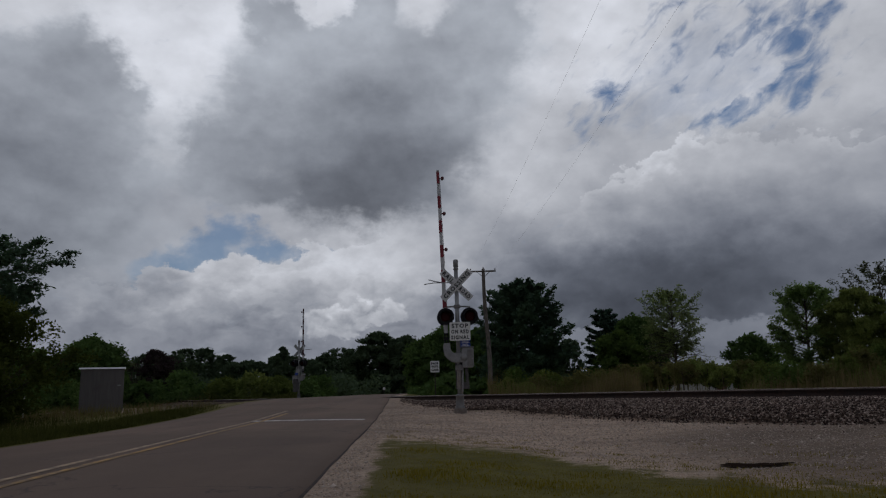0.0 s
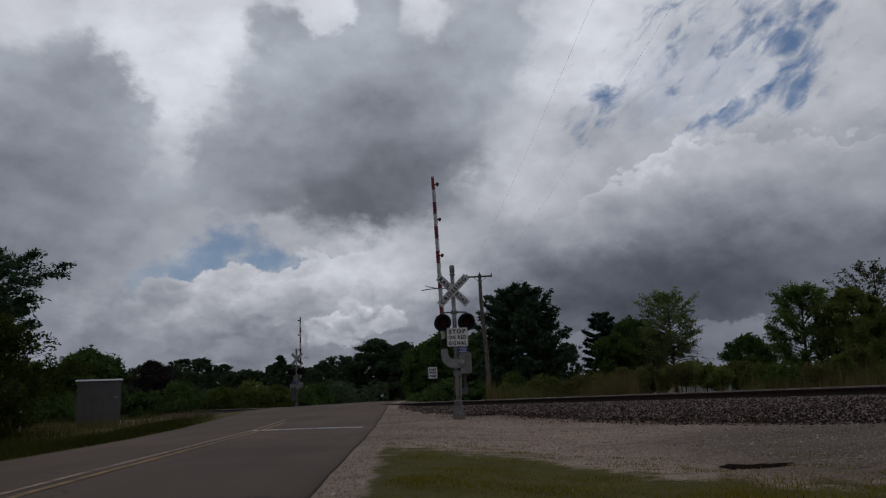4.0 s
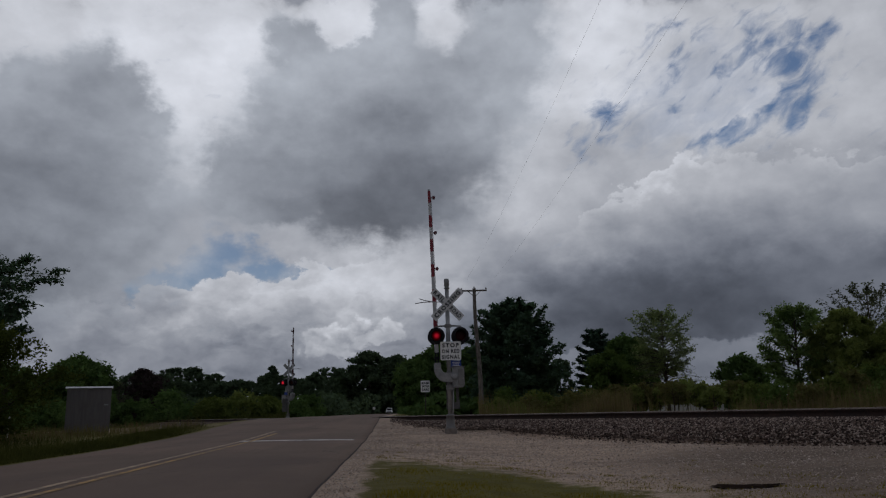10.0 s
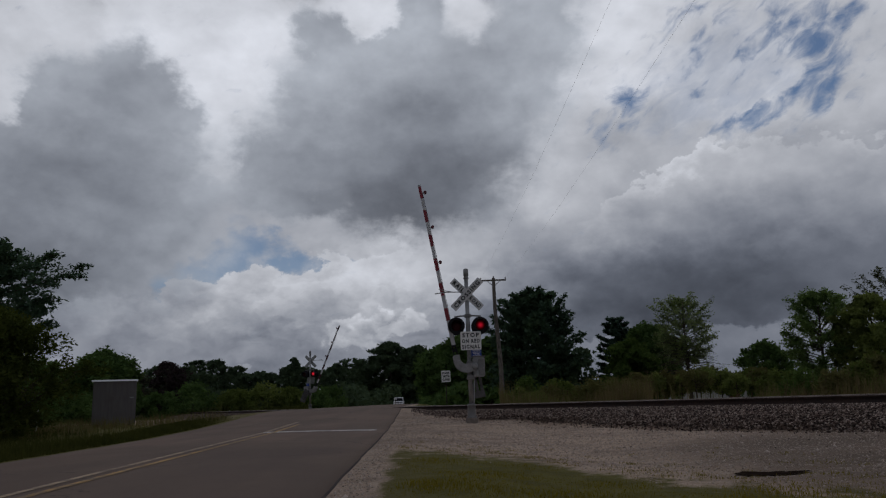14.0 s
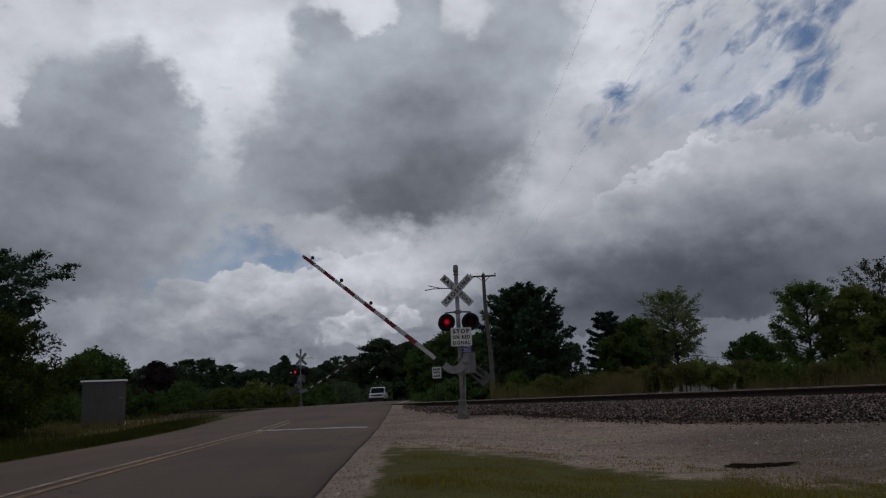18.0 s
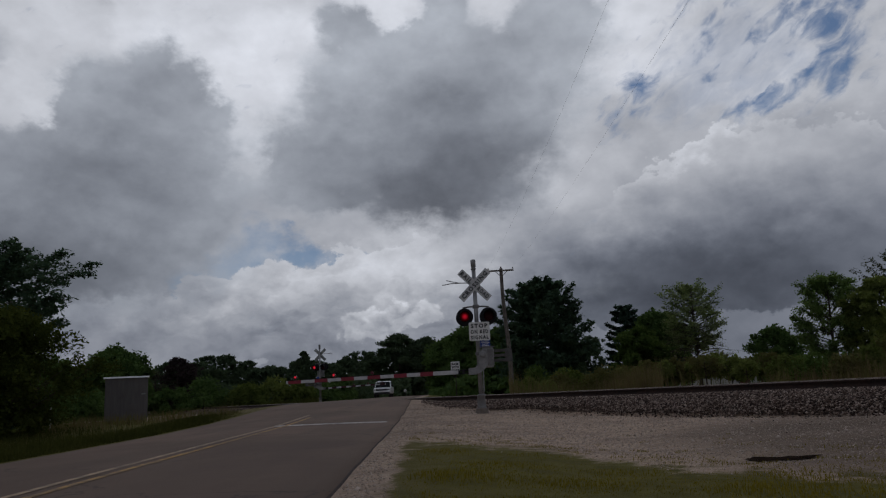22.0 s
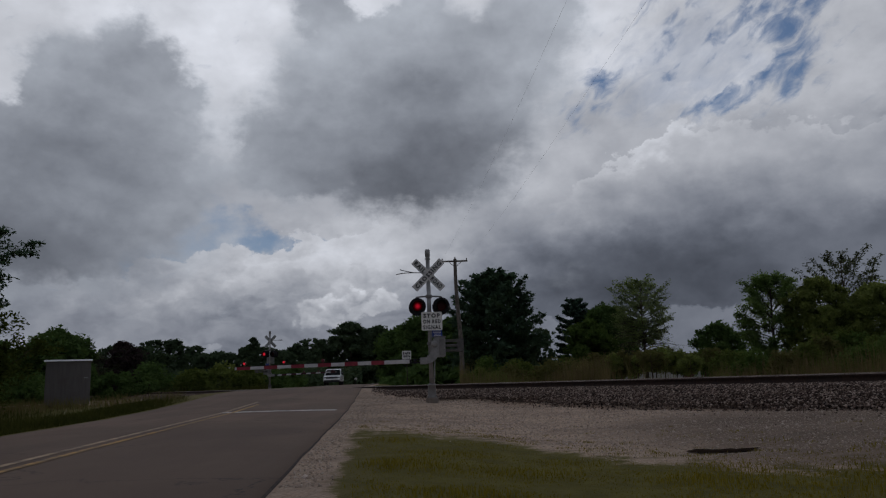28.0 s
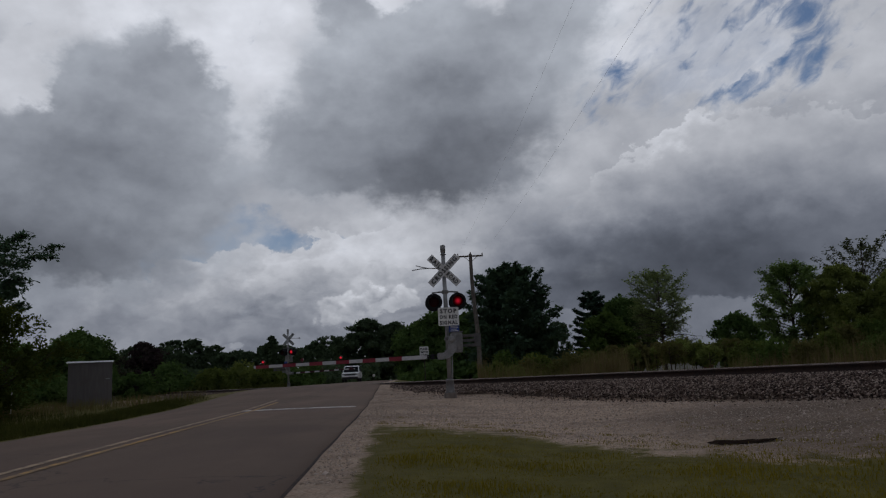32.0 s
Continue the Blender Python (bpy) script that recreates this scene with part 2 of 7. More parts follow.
    below = n.math("MULTIPLY", n.remap(edge, 4.75, 4.45), n.math("MULTIPLY", n.remap(east_of, 6.0, 10.0), n.remap(east_of, 35.0, 30.0)))
    level = n.math("MULTIPLY_ADD", below, n.remap(up, 4.6, 2.0, 0.10, 0.03), level)
    # small bright heads low over the wood
    finer, shade = lit_heaps(n, curl, 34.0, 1.0, 0.55, 0.010)
    knob = n.math("MULTIPLY_ADD", n.math("SUBTRACT", finer, 0.62), 0.9, mass(n, ang, [(-8.9, 5.7, 3.0, 1.8, 0, 1.0), (-7.0, 5.9, 3.0, 2.2, 10, 1.0), (-4.4, 6.0, 2.6, 1.5, 0, 0.9), (-16.9, 3.0, 1.8, 0.9, 0, 0.9)]))
    knob = n.remap(knob, 0.40, 0.56)
    level = n.math("MULTIPLY_ADD", knob, 0.075, level)
    level = n.math("MULTIPLY_ADD", n.math("MULTIPLY", knob, shade), 0.22, level)
    gaps = [
        (28.6, 21.8, 3.4, 4.4, -20, 0.88), (27.4, 24.4, 5.0, 2.6, 35, 0.85), (30.2, 24.5, 2.67, 1.21, 35, 0.75),
        (24.3, 24.6, 4.28, 1.79, 38, 0.75), (22.1, 19.2, 5.33, 1.35, 12, 1), (24.7, 19.7, 4.49, 1.19, 15, 0.75),
        (27.6, 19.9, 3.06, 1.80, 45, 0.6), (12.9, 20.6, 4.2, 2.9, 48, 1.0), (14.6, 21.6, 2.8, 1.5, -20, 0.65),
        (19.5, 24.1, 6.32, 1.73, 32, 0.45), (20.2, 22.2, 3.11, 1.21, 30, 0.5), (19.0, 26.9, 3.93, 1.17, 30, 0.5),
        (10.1, 24.3, 2.00, 0.84, 0, 0.35), (23.0, 26.9, 6.78, 1.27, 5, 0.5),
    ]
    low_gaps = [
        (-21.1, 9.4, 3.6, 1.8, 0, 1.3), (-16.1, 11.2, 4.69, 2.88, 0, 0.95), (-11.4, 10.5, 5.0, 1.3, 0, 0.9),
        (-17.8, 14.4, 2.12, 1.14, 0, 0.45), (-16.7, 13.5, 1.57, 1.43, 0, 0.4), (-18.1, 10.4, 2.36, 1.85, 0, 0.55),
    ]
    streak = n.add("ShaderNodeMapping")
    streak.vector_type = "TEXTURE"
    n.link(sky_angles(n, 1.4, 0.5)[1], streak.inputs["Vector"])
    streak.inputs["Rotation"].default_value = (0, 0, radians(28))
    streak.inputs["Scale"].default_value = (2.0, 0.95, 1)
    ragged = n.math("SUBTRACT", n.noise(streak.outputs[0], 1.0, 5.0, 0.56, False, 0.45), 0.5)
    torn = n.remap(n.math("MULTIPLY_ADD", ragged, 4.2, blobs(n, ang, gaps, n.math("MULTIPLY", blob(n, ang, 22.5, 23.0, 15.0, 7.0, 0), 0.72))), 0.50, 2.65)
    torn = n.math("MULTIPLY", torn, n.math("SUBTRACT", 1.0, bank_front))
    low_open = blobs(n, ang, low_gaps, 0.0)
    soft = n.math("MULTIPLY_ADD", n.math("SUBTRACT", n.noise(way, 15.0, 6.0, 0.55), 0.5), n.remap(low_open, 0.0, 0.3, 0.0, 2.6), low_open)
    soft = n.math("MULTIPLY", n.remap(soft, 0.25, 1.15, 0.0, 0.8), n.math("SUBTRACT", 1.0, front))
    thin = n.math("MULTIPLY_ADD", ragged, 1.6, blob(n, ang, 22.0, 22.6, 14.0, 6.5, 8))
    thin = n.math("MULTIPLY", n.remap(thin, 0.25, 1.3, 0.0, 0.34), n.math("SUBTRACT", 1.0, bank_front))
    gap = n.math("MULTIPLY", n.math("MAXIMUM", n.math("MAXIMUM", torn, thin), soft), 0.97)
    mix = n.add("ShaderNodeMixShader")
    n.link(gap, mix.inputs[0])
    n.link(glow_from(n, level, (0.85, 0.96, 1.24), (0.95, 0.985, 1.08)), mix.inputs[1])
    n.link(n.add("ShaderNodeBsdfTransparent").outputs[0], mix.inputs[2])
    n.link(mix.outputs[0], n.out.inputs[0])
    return n.mat


def low_sky_material():
    """Heavy grey clouds that drift before the high cloud; clear between them."""
    n = Nodes("low_cloud")
    way, ang = sky_angles(n, 2.6, 3.2)
    left_mass = [
        (-29.4, 22.3, 5.8, 6.2, 0, 1), (-27.3, 22.3, 4.37, 4.68, 0, 1), (-25.4, 21.3, 3.4, 2.6, 0, 0.9),
        (-32.3, 19.7, 8.35, 7.99, 0, 1), (-31.9, 14.2, 17.17, 10.87, 0, 1), (-26.4, 16.3, 7.08, 8.89, 0, 0.9),
        (-36.8, 11.8, 12.85, 9.62, 0, 1), (-34.3, 22.6, 4.96, 3.67, 0, 0.8), (-45.8, 16.8, 11.98, 17.01, 0, 1),
    ]
    mid_mass = [
        (-14.1, 27.5, 4.81, 4.40, 0, 1), (-7.8, 24.6, 14.04, 8.32, 0, 1), (-13.8, 21.6, 10.40, 9.24, 0, 1),
        (-17.8, 18.3, 6.79, 6.32, 0, 1), (-8.6, 16.4, 10.6, 6.6, 0, 1.05), (-4.0, 20.7, 12.6, 11.6, 0, 1),
        (1.0, 25.0, 8.2, 9.4, 0, 1), (3.8, 27.8, 6.06, 9.60, 0, 1), (-6.1, 29.3, 4.59, 4.78, 0, 1),
        (-4.0, 16.0, 5.0, 4.6, 0, 0.9), (-16.4, 15.8, 9.58, 3.07, 0, 0.85), (-4.3, 33.3, 19.45, 5.30, 0, 1),
    ]
    body = mass(n, ang, left_mass + mid_mass)
    for az, el, ra, re, w in ((-10.4, 29.2, 3.6, 2.6, 0.34), (-1.7, 30.0, 2.0, 3.4, 0.15), (-38.4, 21.0, 3.2, 2.6, 0.4)):
        body = n.math("MULTIPLY_ADD", blob(n, ang, az, el, ra, re, 0), -w, body)
    edge, lit = relief(n, way, 9.0, 5.0, 0.55, 0.025)
    curl = n.vmath("ADD", way, n.scale(n.vmath("SUBTRACT", n.noise(way, 18.0, 5.0, 0.55, True), (0.5, 0.5, 0.5)), 0.08))
    head, side = lit_heaps(n, curl, 12.0, 2.0, 0.55, 0.02)
    ruffle = n.math("ADD", n.math("MULTIPLY", n.math("SUBTRACT", edge, 0.5), 0.60), n.math("MULTIPLY", n.math("SUBTRACT", head, 0.62), 0.40))
    body = n.math("ADD", body, ruffle)
    cover = n.math("MULTIPLY", n.remap(body, 0.28, 0.64), 0.97)
    left_tones = [
        (-29.3, 25.7, 0.62), (-29.5, 23.0, 0.585), (-27.1, 22.6, 0.575), (-24.6, 21.5, 0.64), (-32.9, 22.5, 0.63),
        (-33.7, 19.7, 0.58), (-30.8, 19.7, 0.545), (-27.4, 20.2, 0.55), (-34.2, 16.6, 0.5), (-30.6, 17.0, 0.51), (-27.2, 17.4, 0.58),
        (-24.5, 18.4, 0.66), (-31.6, 14.8, 0.61), (-34.0, 14.0, 0.52), (-28.6, 14.1, 0.53), (-24.8, 15.1, 0.6), (-33.8, 11.7, 0.45),
        (-30.3, 11.9, 0.5), (-27.0, 12.6, 0.57), (-24.3, 12.7, 0.6), (-39.8, 16.9, 0.55), (-40.2, 11.4, 0.48),
    ]
    mid_tones = [
        (-14.1, 28.1, 0.6), (-15.7, 25.2, 0.68), (-12.0, 25.4, 0.65), (-7.3, 27.5, 0.66), (-7.4, 24.6, 0.6), (-3.6, 25.0, 0.585),
        (0.2, 25.6, 0.61), (3.6, 27.0, 0.66), (3.3, 23.4, 0.66), (-17.4, 21.8, 0.66), (-13.8, 21.6, 0.59), (-10.2, 21.7, 0.55),
        (-6.5, 21.2, 0.5), (-2.8, 20.7, 0.55), (0.9, 20.6, 0.58), (-19.5, 18.8, 0.6), (-16.5, 18.1, 0.56), (-12.0, 18.2, 0.52),
        (-7.5, 17.8, 0.475), (-3.4, 17.7, 0.455), (-0.2, 17.6, 0.52), (-19.0, 15.9, 0.58), (-15.6, 15.6, 0.54), (-12.0, 15.2, 0.46),
        (-8.5, 14.3, 0.44), (-4.4, 14.3, 0.455), (-1.2, 15.0, 0.53), (-6.2, 32.2, 0.62),
    ]
    level = tones(n, ang, left_tones + mid_tones, 0.55, 6.0, 4.6)
    level = n.math("MULTIPLY_ADD", level, 1.26, -0.163)
    level = n.math("MULTIPLY_ADD", lit, 0.14, level)
    level = n.math("MULTIPLY_ADD", side, 0.06, level)
    level = n.math("MULTIPLY_ADD", n.math("SUBTRACT", edge, 0.5), 0.16, level)
    level = n.math("MULTIPLY_ADD", n.math("SUBTRACT", 1.0, cover), 0.10, level)
    mix = n.add("ShaderNodeMixShader")
    n.link(cover, mix.inputs[0])
    n.link(n.add("ShaderNodeBsdfTransparent").outputs[0], mix.inputs[1])
    n.link(glow_from(n, level, (0.890, 0.98, 1.20), (0.920, 0.99, 1.115)), mix.inputs[2])
    n.link(mix.outputs[0], n.out.inputs[0])
    return n.mat


def sky_dome(name, radius, material, label):
    """A dome from just under the horizon to the zenith."""
    bm = bmesh.new()
    seg, rings = 72, 20
    loops = []
    for j in range(rings):
        e = radians(-4 + 93.5 * j / (rings - 1))
        loops.append([bm.verts.new((radius * math.cos(e) * math.sin(2 * math.pi * i / seg),
                                    radius * math.cos(e) * math.cos(2 * math.pi * i / seg), radius * math.sin(e))) for i in range(seg)])
    for a, b in zip(loops, loops[1:]):
        for i in range(seg):
            bm.faces.new((a[i], a[(i + 1) % seg], b[(i + 1) % seg], b[i]))
    bm.faces.new(loops[-1])
    me = bpy.data.meshes.new(name)
    bm.to_mesh(me)
    bm.free()
    for p in me.polygons:
        p.use_smooth = True
    me.materials.append(material)
    ob = new(name, me)
    ob.location = (0, 0, EYE_Z)
    return tagged(ob, label, "sky", kind="structure")


high_cloud = sky_dome("backdrop_high_cloud", 3200, high_sky_material(), "bright high cloud with ragged blue gaps and a dark bank")
low_cloud = sky_dome("backdrop_low_cloud", 2900, low_sky_material(), "heavy grey cloud masses drifting below the bright layer")

# ---- materials ----
def plain(name, color, rough=0.6, metal=0.0, vary=0.12, scale=6.0, bump=0.0, spec=0.5):
    """A surface with broad stains and fine grain in its colour."""
    n = Nodes(name)
    co = n.coords()
    a = n.noise(co, scale, 5.0, 0.6)
    b = n.noise(co, scale * 9.0, 3.0, 0.6)
    k = n.math("ADD", n.math("MULTIPLY", a, 0.65), n.math("MULTIPLY", b, 0.35))
    lo = tuple(c * (1 - 1.8 * vary) for c in color)
    hi = tuple(min(1.0, c * (1 + 1.8 * vary)) for c in color)
    col = n.mix(n.remap(k, 0.3, 0.7), lo, hi)
    nor = n.bump(k, bump, 0.01) if bump else None
    return n.surface(col, n.remap(b, 0.2, 0.8, max(0.05, rough - 0.1), min(1.0, rough + 0.1)), metal, nor, spec)


def asphalt_material():
    n = Nodes("asphalt")
    co = n.coords()
    stretch = n.vmath("MULTIPLY", co, (1.0, 0.08, 1.0))
    grain = n.noise(co, 55.0, 3.0, 0.7)
    lanes = n.noise(stretch, 1.3, 4.0, 0.6)
    stain = n.noise(co, 0.35, 5.0, 0.6)
    col = n.mix(n.remap(stain, 0.3, 0.7), (0.172, 0.110, 0.076), (0.236, 0.156, 0.109))
    col = n.mix(n.math("MULTIPLY", n.remap(lanes, 0.35, 0.7), 0.45), col, (0.138, 0.090, 0.064))
    col = n.mix(n.remap(grain, 0.55, 0.8), col, (0.29, 0.23, 0.19))
    # the asphalt colour darkens towards the near end of the road
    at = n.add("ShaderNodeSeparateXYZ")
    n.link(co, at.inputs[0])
    near_dark = n.remap(n.math("MULTIPLY_ADD", n.math("SUBTRACT", stain, 0.5), 8.0, at.outputs[1]), 18.0, 9.0, 0.0, 0.42)
    col = n.mix(near_dark, col, (0.108, 0.072, 0.052))
    v = n.add("ShaderNodeTexVoronoi")
    v.feature = "DISTANCE_TO_EDGE"
    n.link(n.vmath("ADD", co, n.scale(n.noise(co, 1.5, 4.0, 0.6, True), 1.2)), v.inputs["Vector"])
    v.inputs["Scale"].default_value = 0.22
    crack = n.remap(v.outputs["Distance"], 0.0, 0.006, 1.0, 0.0)
    col = n.mix(n.math("MULTIPLY", crack, 0.6), col, (0.03, 0.028, 0.028))
    return n.surface(col, n.remap(grain, 0.3, 0.8, 0.78, 0.95), 0.0, n.bump(grain, 0.5, 0.006), 0.3)


def paint_material(name, color, under):
    """Road paint that is worn through in places."""
    n = Nodes(name)
    co = n.coords()
    wear = n.noise(co, 7.0, 6.0, 0.7)
    broad = n.noise(co, 0.8, 3.0, 0.6)
    k = n.remap(n.math("ADD", wear, n.math("MULTIPLY", broad, 0.5)), 0.62, 0.86)
    return n.surface(n.mix(n.math("MULTIPLY", k, 0.75), color, under), 0.75, 0.0, None, 0.3)


def ground_material():
    """Grass soil, gravel and damp dirt, mixed by the sheet's own attributes."""
    n = Nodes("ground")
    co = n.coords()
    ga = n.add("ShaderNodeAttribute")
    ga.attribute_name = "gravel"
    da = n.add("ShaderNodeAttribute")
    da.attribute_name = "damp"
    fine = n.noise(co, 28.0, 4.0, 0.7)
    mid = n.noise(co, 3.0, 5.0, 0.6)
    wide = n.noise(co, 0.25, 4.0, 0.6)
    v = n.add("ShaderNodeTexVoronoi")
    n.link(co, v.inputs["Vector"])
    v.inputs["Scale"].default_value = 38.0
    stones = v.outputs["Color"]
    grey = n.mix(n.remap(mid, 0.3, 0.7), (0.43, 0.295, 0.205), (0.60, 0.43, 0.31))
    bw = n.add("ShaderNodeRGBToBW")
    n.link(stones, bw.inputs[0])
    grey = n.mix(n.remap(bw.outputs[0], 0.2, 0.9, 0.0, 0.75), grey, (0.62, 0.485, 0.37))
    grey = n.mix(n.math("MULTIPLY", n.remap(v.outputs["Distance"], 0.45, 0.8), 0.35), grey, (0.10, 0.088, 0.078))
    grey = n.mix(n.remap(wide, 0.45, 0.7, 0.0, 0.5), grey, (0.20, 0.143, 0.112))
    worn = n.noise(n.vmath("MULTIPLY", co, (0.5, 1.6, 1.0)), 0.9, 5.0, 0.6)
    grey = n.mix(n.remap(worn, 0.48, 0.72, 0.0, 0.55), grey, (0.17, 0.125, 0.095))
    grey = n.mix(n.remap(n.noise(co, 7.0, 5.0, 0.7), 0.52, 0.75, 0.0, 0.4), grey, (0.14, 0.105, 0.08))
    smear = n.noise(n.vmath("MULTIPLY", co, (0.7, 1.3, 1.0)), 1.6, 6.0, 0.68, False, 0.6)
    grey = n.mix(n.remap(smear, 0.5, 0.72, 0.0, 0.6), grey, (0.16, 0.112, 0.080))
    grey = n.mix(n.remap(smear, 0.42, 0.28, 0.0, 0.35), grey, (0.55, 0.43, 0.345))
    soil = n.mix(n.remap(mid, 0.3, 0.7), (0.130, 0.108, 0.018), (0.205, 0.168, 0.034))
    soil = n.mix(n.remap(fine, 0.55, 0.8, 0.0, 0.6), soil, (0.17, 0.135, 0.055))
    field = n.mix(n.remap(wide, 0.3, 0.7), (0.035, 0.050, 0.018), (0.07, 0.075, 0.03))
    soil = n.mix(n.math("MULTIPLY", wide, 0.5), soil, field)
    edge = n.math("ADD", ga.outputs["Fac"], n.math("MULTIPLY", n.math("SUBTRACT", n.noise(co, 2.2, 7.0, 0.7), 0.5), 1.7))
    edge = n.math("ADD", edge, n.math("MULTIPLY", n.math("SUBTRACT", fine, 0.5), 0.35))
    col = n.mix(n.remap(edge, 0.3, 0.7), soil, n.scale(grey, 1.16))
    wet = n.remap(n.math("ADD", da.outputs["Fac"], n.math("MULTIPLY", n.math("SUBTRACT", mid, 0.5), 0.6)), 0.2, 0.85)
    col = n.mix(n.math("MULTIPLY", wet, 0.70), col, (0.125, 0.088, 0.062))
    h = n.math("ADD", n.math("MULTIPLY", bw.outputs[0], 0.6), fine)
    rough = n.remap(wet, 0.0, 1.0, 0.97, 0.9)
    return n.surface(col, rough, 0.0, n.bump(h, 0.7, 0.02), 0.2)


def leaf_material(name, dark, light, through=0.35):
    """Leaves that differ one by one and let some light through."""
    n = Nodes(name)
    r = n.add("ShaderNodeNewGeometry").outputs["Random Per Island"]
    clump = n.noise(n.coords(), 0.55, 3.0, 0.6)
    k = n.math("ADD", n.math("MULTIPLY", r, 0.28), n.math("MULTIPLY", clump, 0.80))
    col = n.mix(n.remap(k, 0.2, 0.9), dark, light)
    d = n.add("ShaderNodeBsdfDiffuse")
    n.link(col, d.inputs[0])
    t = n.add("ShaderNodeBsdfTranslucent")
    n.link(n.mix(0.4, col, (light[0] * 1.3, light[1] * 1.3, light[2] * 0.6)), t.inputs[0])
    m = n.add("ShaderNodeMixShader")
    m.inputs[0].default_value = through
    n.link(d.outputs[0], m.inputs[1])
    n.link(t.outputs[0], m.inputs[2])
    n.link(m.outputs[0], n.out.inputs[0])
    return n.mat


def stone_material(name, colors):
    n = Nodes(name)
    r = n.add("ShaderNodeNewGeometry").outputs["Random Per Island"]
    ramp = n.add("ShaderNodeValToRGB")
    ramp.color_ramp.interpolation = "LINEAR"
    els = ramp.color_ramp.elements
    while len(els) < len(colors):
        els.new(0.5)
    for i, c in enumerate(colors):
        els[i].position, els[i].color = i / (len(colors) - 1), (*c, 1)
    n.link(r, ramp.inputs[0])
    g = n.noise(n.coords(), 30.0, 4.0, 0.6)
    col = n.mix(n.remap(g, 0.3, 0.75, 0.0, 0.5), ramp.outputs[0], tuple(c * 0.5 for c in colors[0]))
    return n.surface(col, 0.9, 0.0, n.bump(g, 0.4, 0.01), 0.25)


def bark_material(name, color):
    n = Nodes(name)
    co = n.vmath("MULTIPLY", n.coords(), (1.0, 1.0, 0.22))
    g = n.noise(co, 14.0, 6.0, 0.65)
    col = n.mix(n.remap(g, 0.3, 0.7), tuple(c * 0.45 for c in color), color)
    return n.surface(col, 0.92, 0.0, n.bump(g, 0.8, 0.03), 0.2)


def glow_material(name, color, strength, radius=0.0):
    """A lit lens; with a radius it is brightest in its middle."""
    n = Nodes(name)
    e = n.add("ShaderNodeEmission")
    e.inputs[0].default_value = (*color, 1)
    e.inputs[1].default_value = strength
    if radius:
        ln = n.add("ShaderNodeVectorMath")
        ln.operation = "LENGTH"
        n.link(n.coords(), ln.inputs[0])
        n.link(n.remap(ln.outputs["Value"], 0.0, radius, strength, strength * 0.05), e.inputs[1])
    n.link(e.outputs[0], n.out.inputs[0])
    return n.mat


def glass_material(name, tint, rough=0.05, spec=0.8):
    n = Nodes(name)
    return n.surface(tint, rough, 0.0, None, spec)


def metal_sheet_material():
    """Galvanised sheet with vertical rain streaks."""
    n = Nodes("galvanised_sheet")
    co = n.coords()
    streak = n.noise(n.vmath("MULTIPLY", co, (3.0, 3.0, 0.30)), 2.0, 5.0, 0.65)
    blot = n.noise(co, 1.4, 5.0, 0.6)
    col = n.mix(n.remap(streak, 0.3, 0.7), (0.125, 0.112, 0.108), (0.175, 0.158, 0.152))
    col = n.mix(n.remap(blot, 0.5, 0.75, 0.0, 0.5), col, (0.12, 0.10, 0.09))
    return n.surface(col, n.remap(streak, 0.2, 0.8, 0.5, 0.75), 0.25, n.bump(streak, 0.15, 0.01))


def rust_material():
    n = Nodes("rail_steel")
    co = n.coords()
    g = n.noise(co, 20.0, 5.0, 0.65)
    b = n.noise(co, 2.0, 4.0, 0.6)
    col = n.mix(n.remap(g, 0.3, 0.7), (0.022, 0.011, 0.008), (0.052, 0.027, 0.018))
    col = n.mix(n.remap(b, 0.5, 0.7, 0.0, 0.6), col, (0.020, 0.015, 0.013))
    return n.surface(col, 0.9, 0.0, n.bump(g, 0.4, 0.005))


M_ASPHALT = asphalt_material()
# dark colour that stands for the shade along the road's edge
M_EDGE_SHADE = plain("edge_shade", (0.062, 0.042, 0.034), 0.9, 0, 0.3, 10.0, 0.5)
M_YELLOW = paint_material("yellow_line_paint", (0.58, 0.33, 0.10), (0.13, 0.105, 0.088))
M_WHITE_LINE = paint_material("white_line_paint", (0.80, 0.73, 0.65), (0.13, 0.11, 0.10))
M_PALE_LINE = paint_material("faded_line_paint", (0.60, 0.42, 0.26), (0.13, 0.105, 0.088))
M_GROUND = ground_material()
M_BALLAST = stone_material("ballast_stone", [(0.018, 0.011, 0.008), (0.055, 0.033, 0.025), (0.13, 0.085, 0.064), (0.30, 0.21, 0.165), (0.66, 0.52, 0.43)])
M_PEBBLE = stone_material("pebble", [(0.36, 0.275, 0.21), (0.52, 0.41, 0.33), (0.72, 0.59, 0.50)])
M_BALLAST_BED = plain("ballast_bed", (0.105, 0.070, 0.050), 0.95, 0, 0.4, 9.0, 0.8)
M_RAIL = rust_material()
M_RAIL_TOP = plain("rail_running_surface", (0.36, 0.28, 0.23), 0.5, 0.3, 0.15, 12.0)
M_TIE = plain("creosoted_tie", (0.055, 0.042, 0.034), 0.95, 0, 0.3, 9.0, 0.5)
M_PANEL = plain("crossing_panel", (0.075, 0.07, 0.068), 0.9, 0, 0.2, 6.0, 0.4)
M_GALV = plain("galvanised_steel", (0.31, 0.305, 0.30), 0.5, 0.35, 0.14, 5.0)
M_CAST = plain("painted_casting", (0.18, 0.172, 0.165), 0.55, 0.1, 0.16, 4.0)
M_WEIGHT = plain("weathered_counterweight", (0.105, 0.100, 0.096), 0.75, 0.1, 0.2, 5.0)
M_CASE = plain("aluminium_case", (0.26, 0.255, 0.25), 0.5, 0.2, 0.14, 4.0)
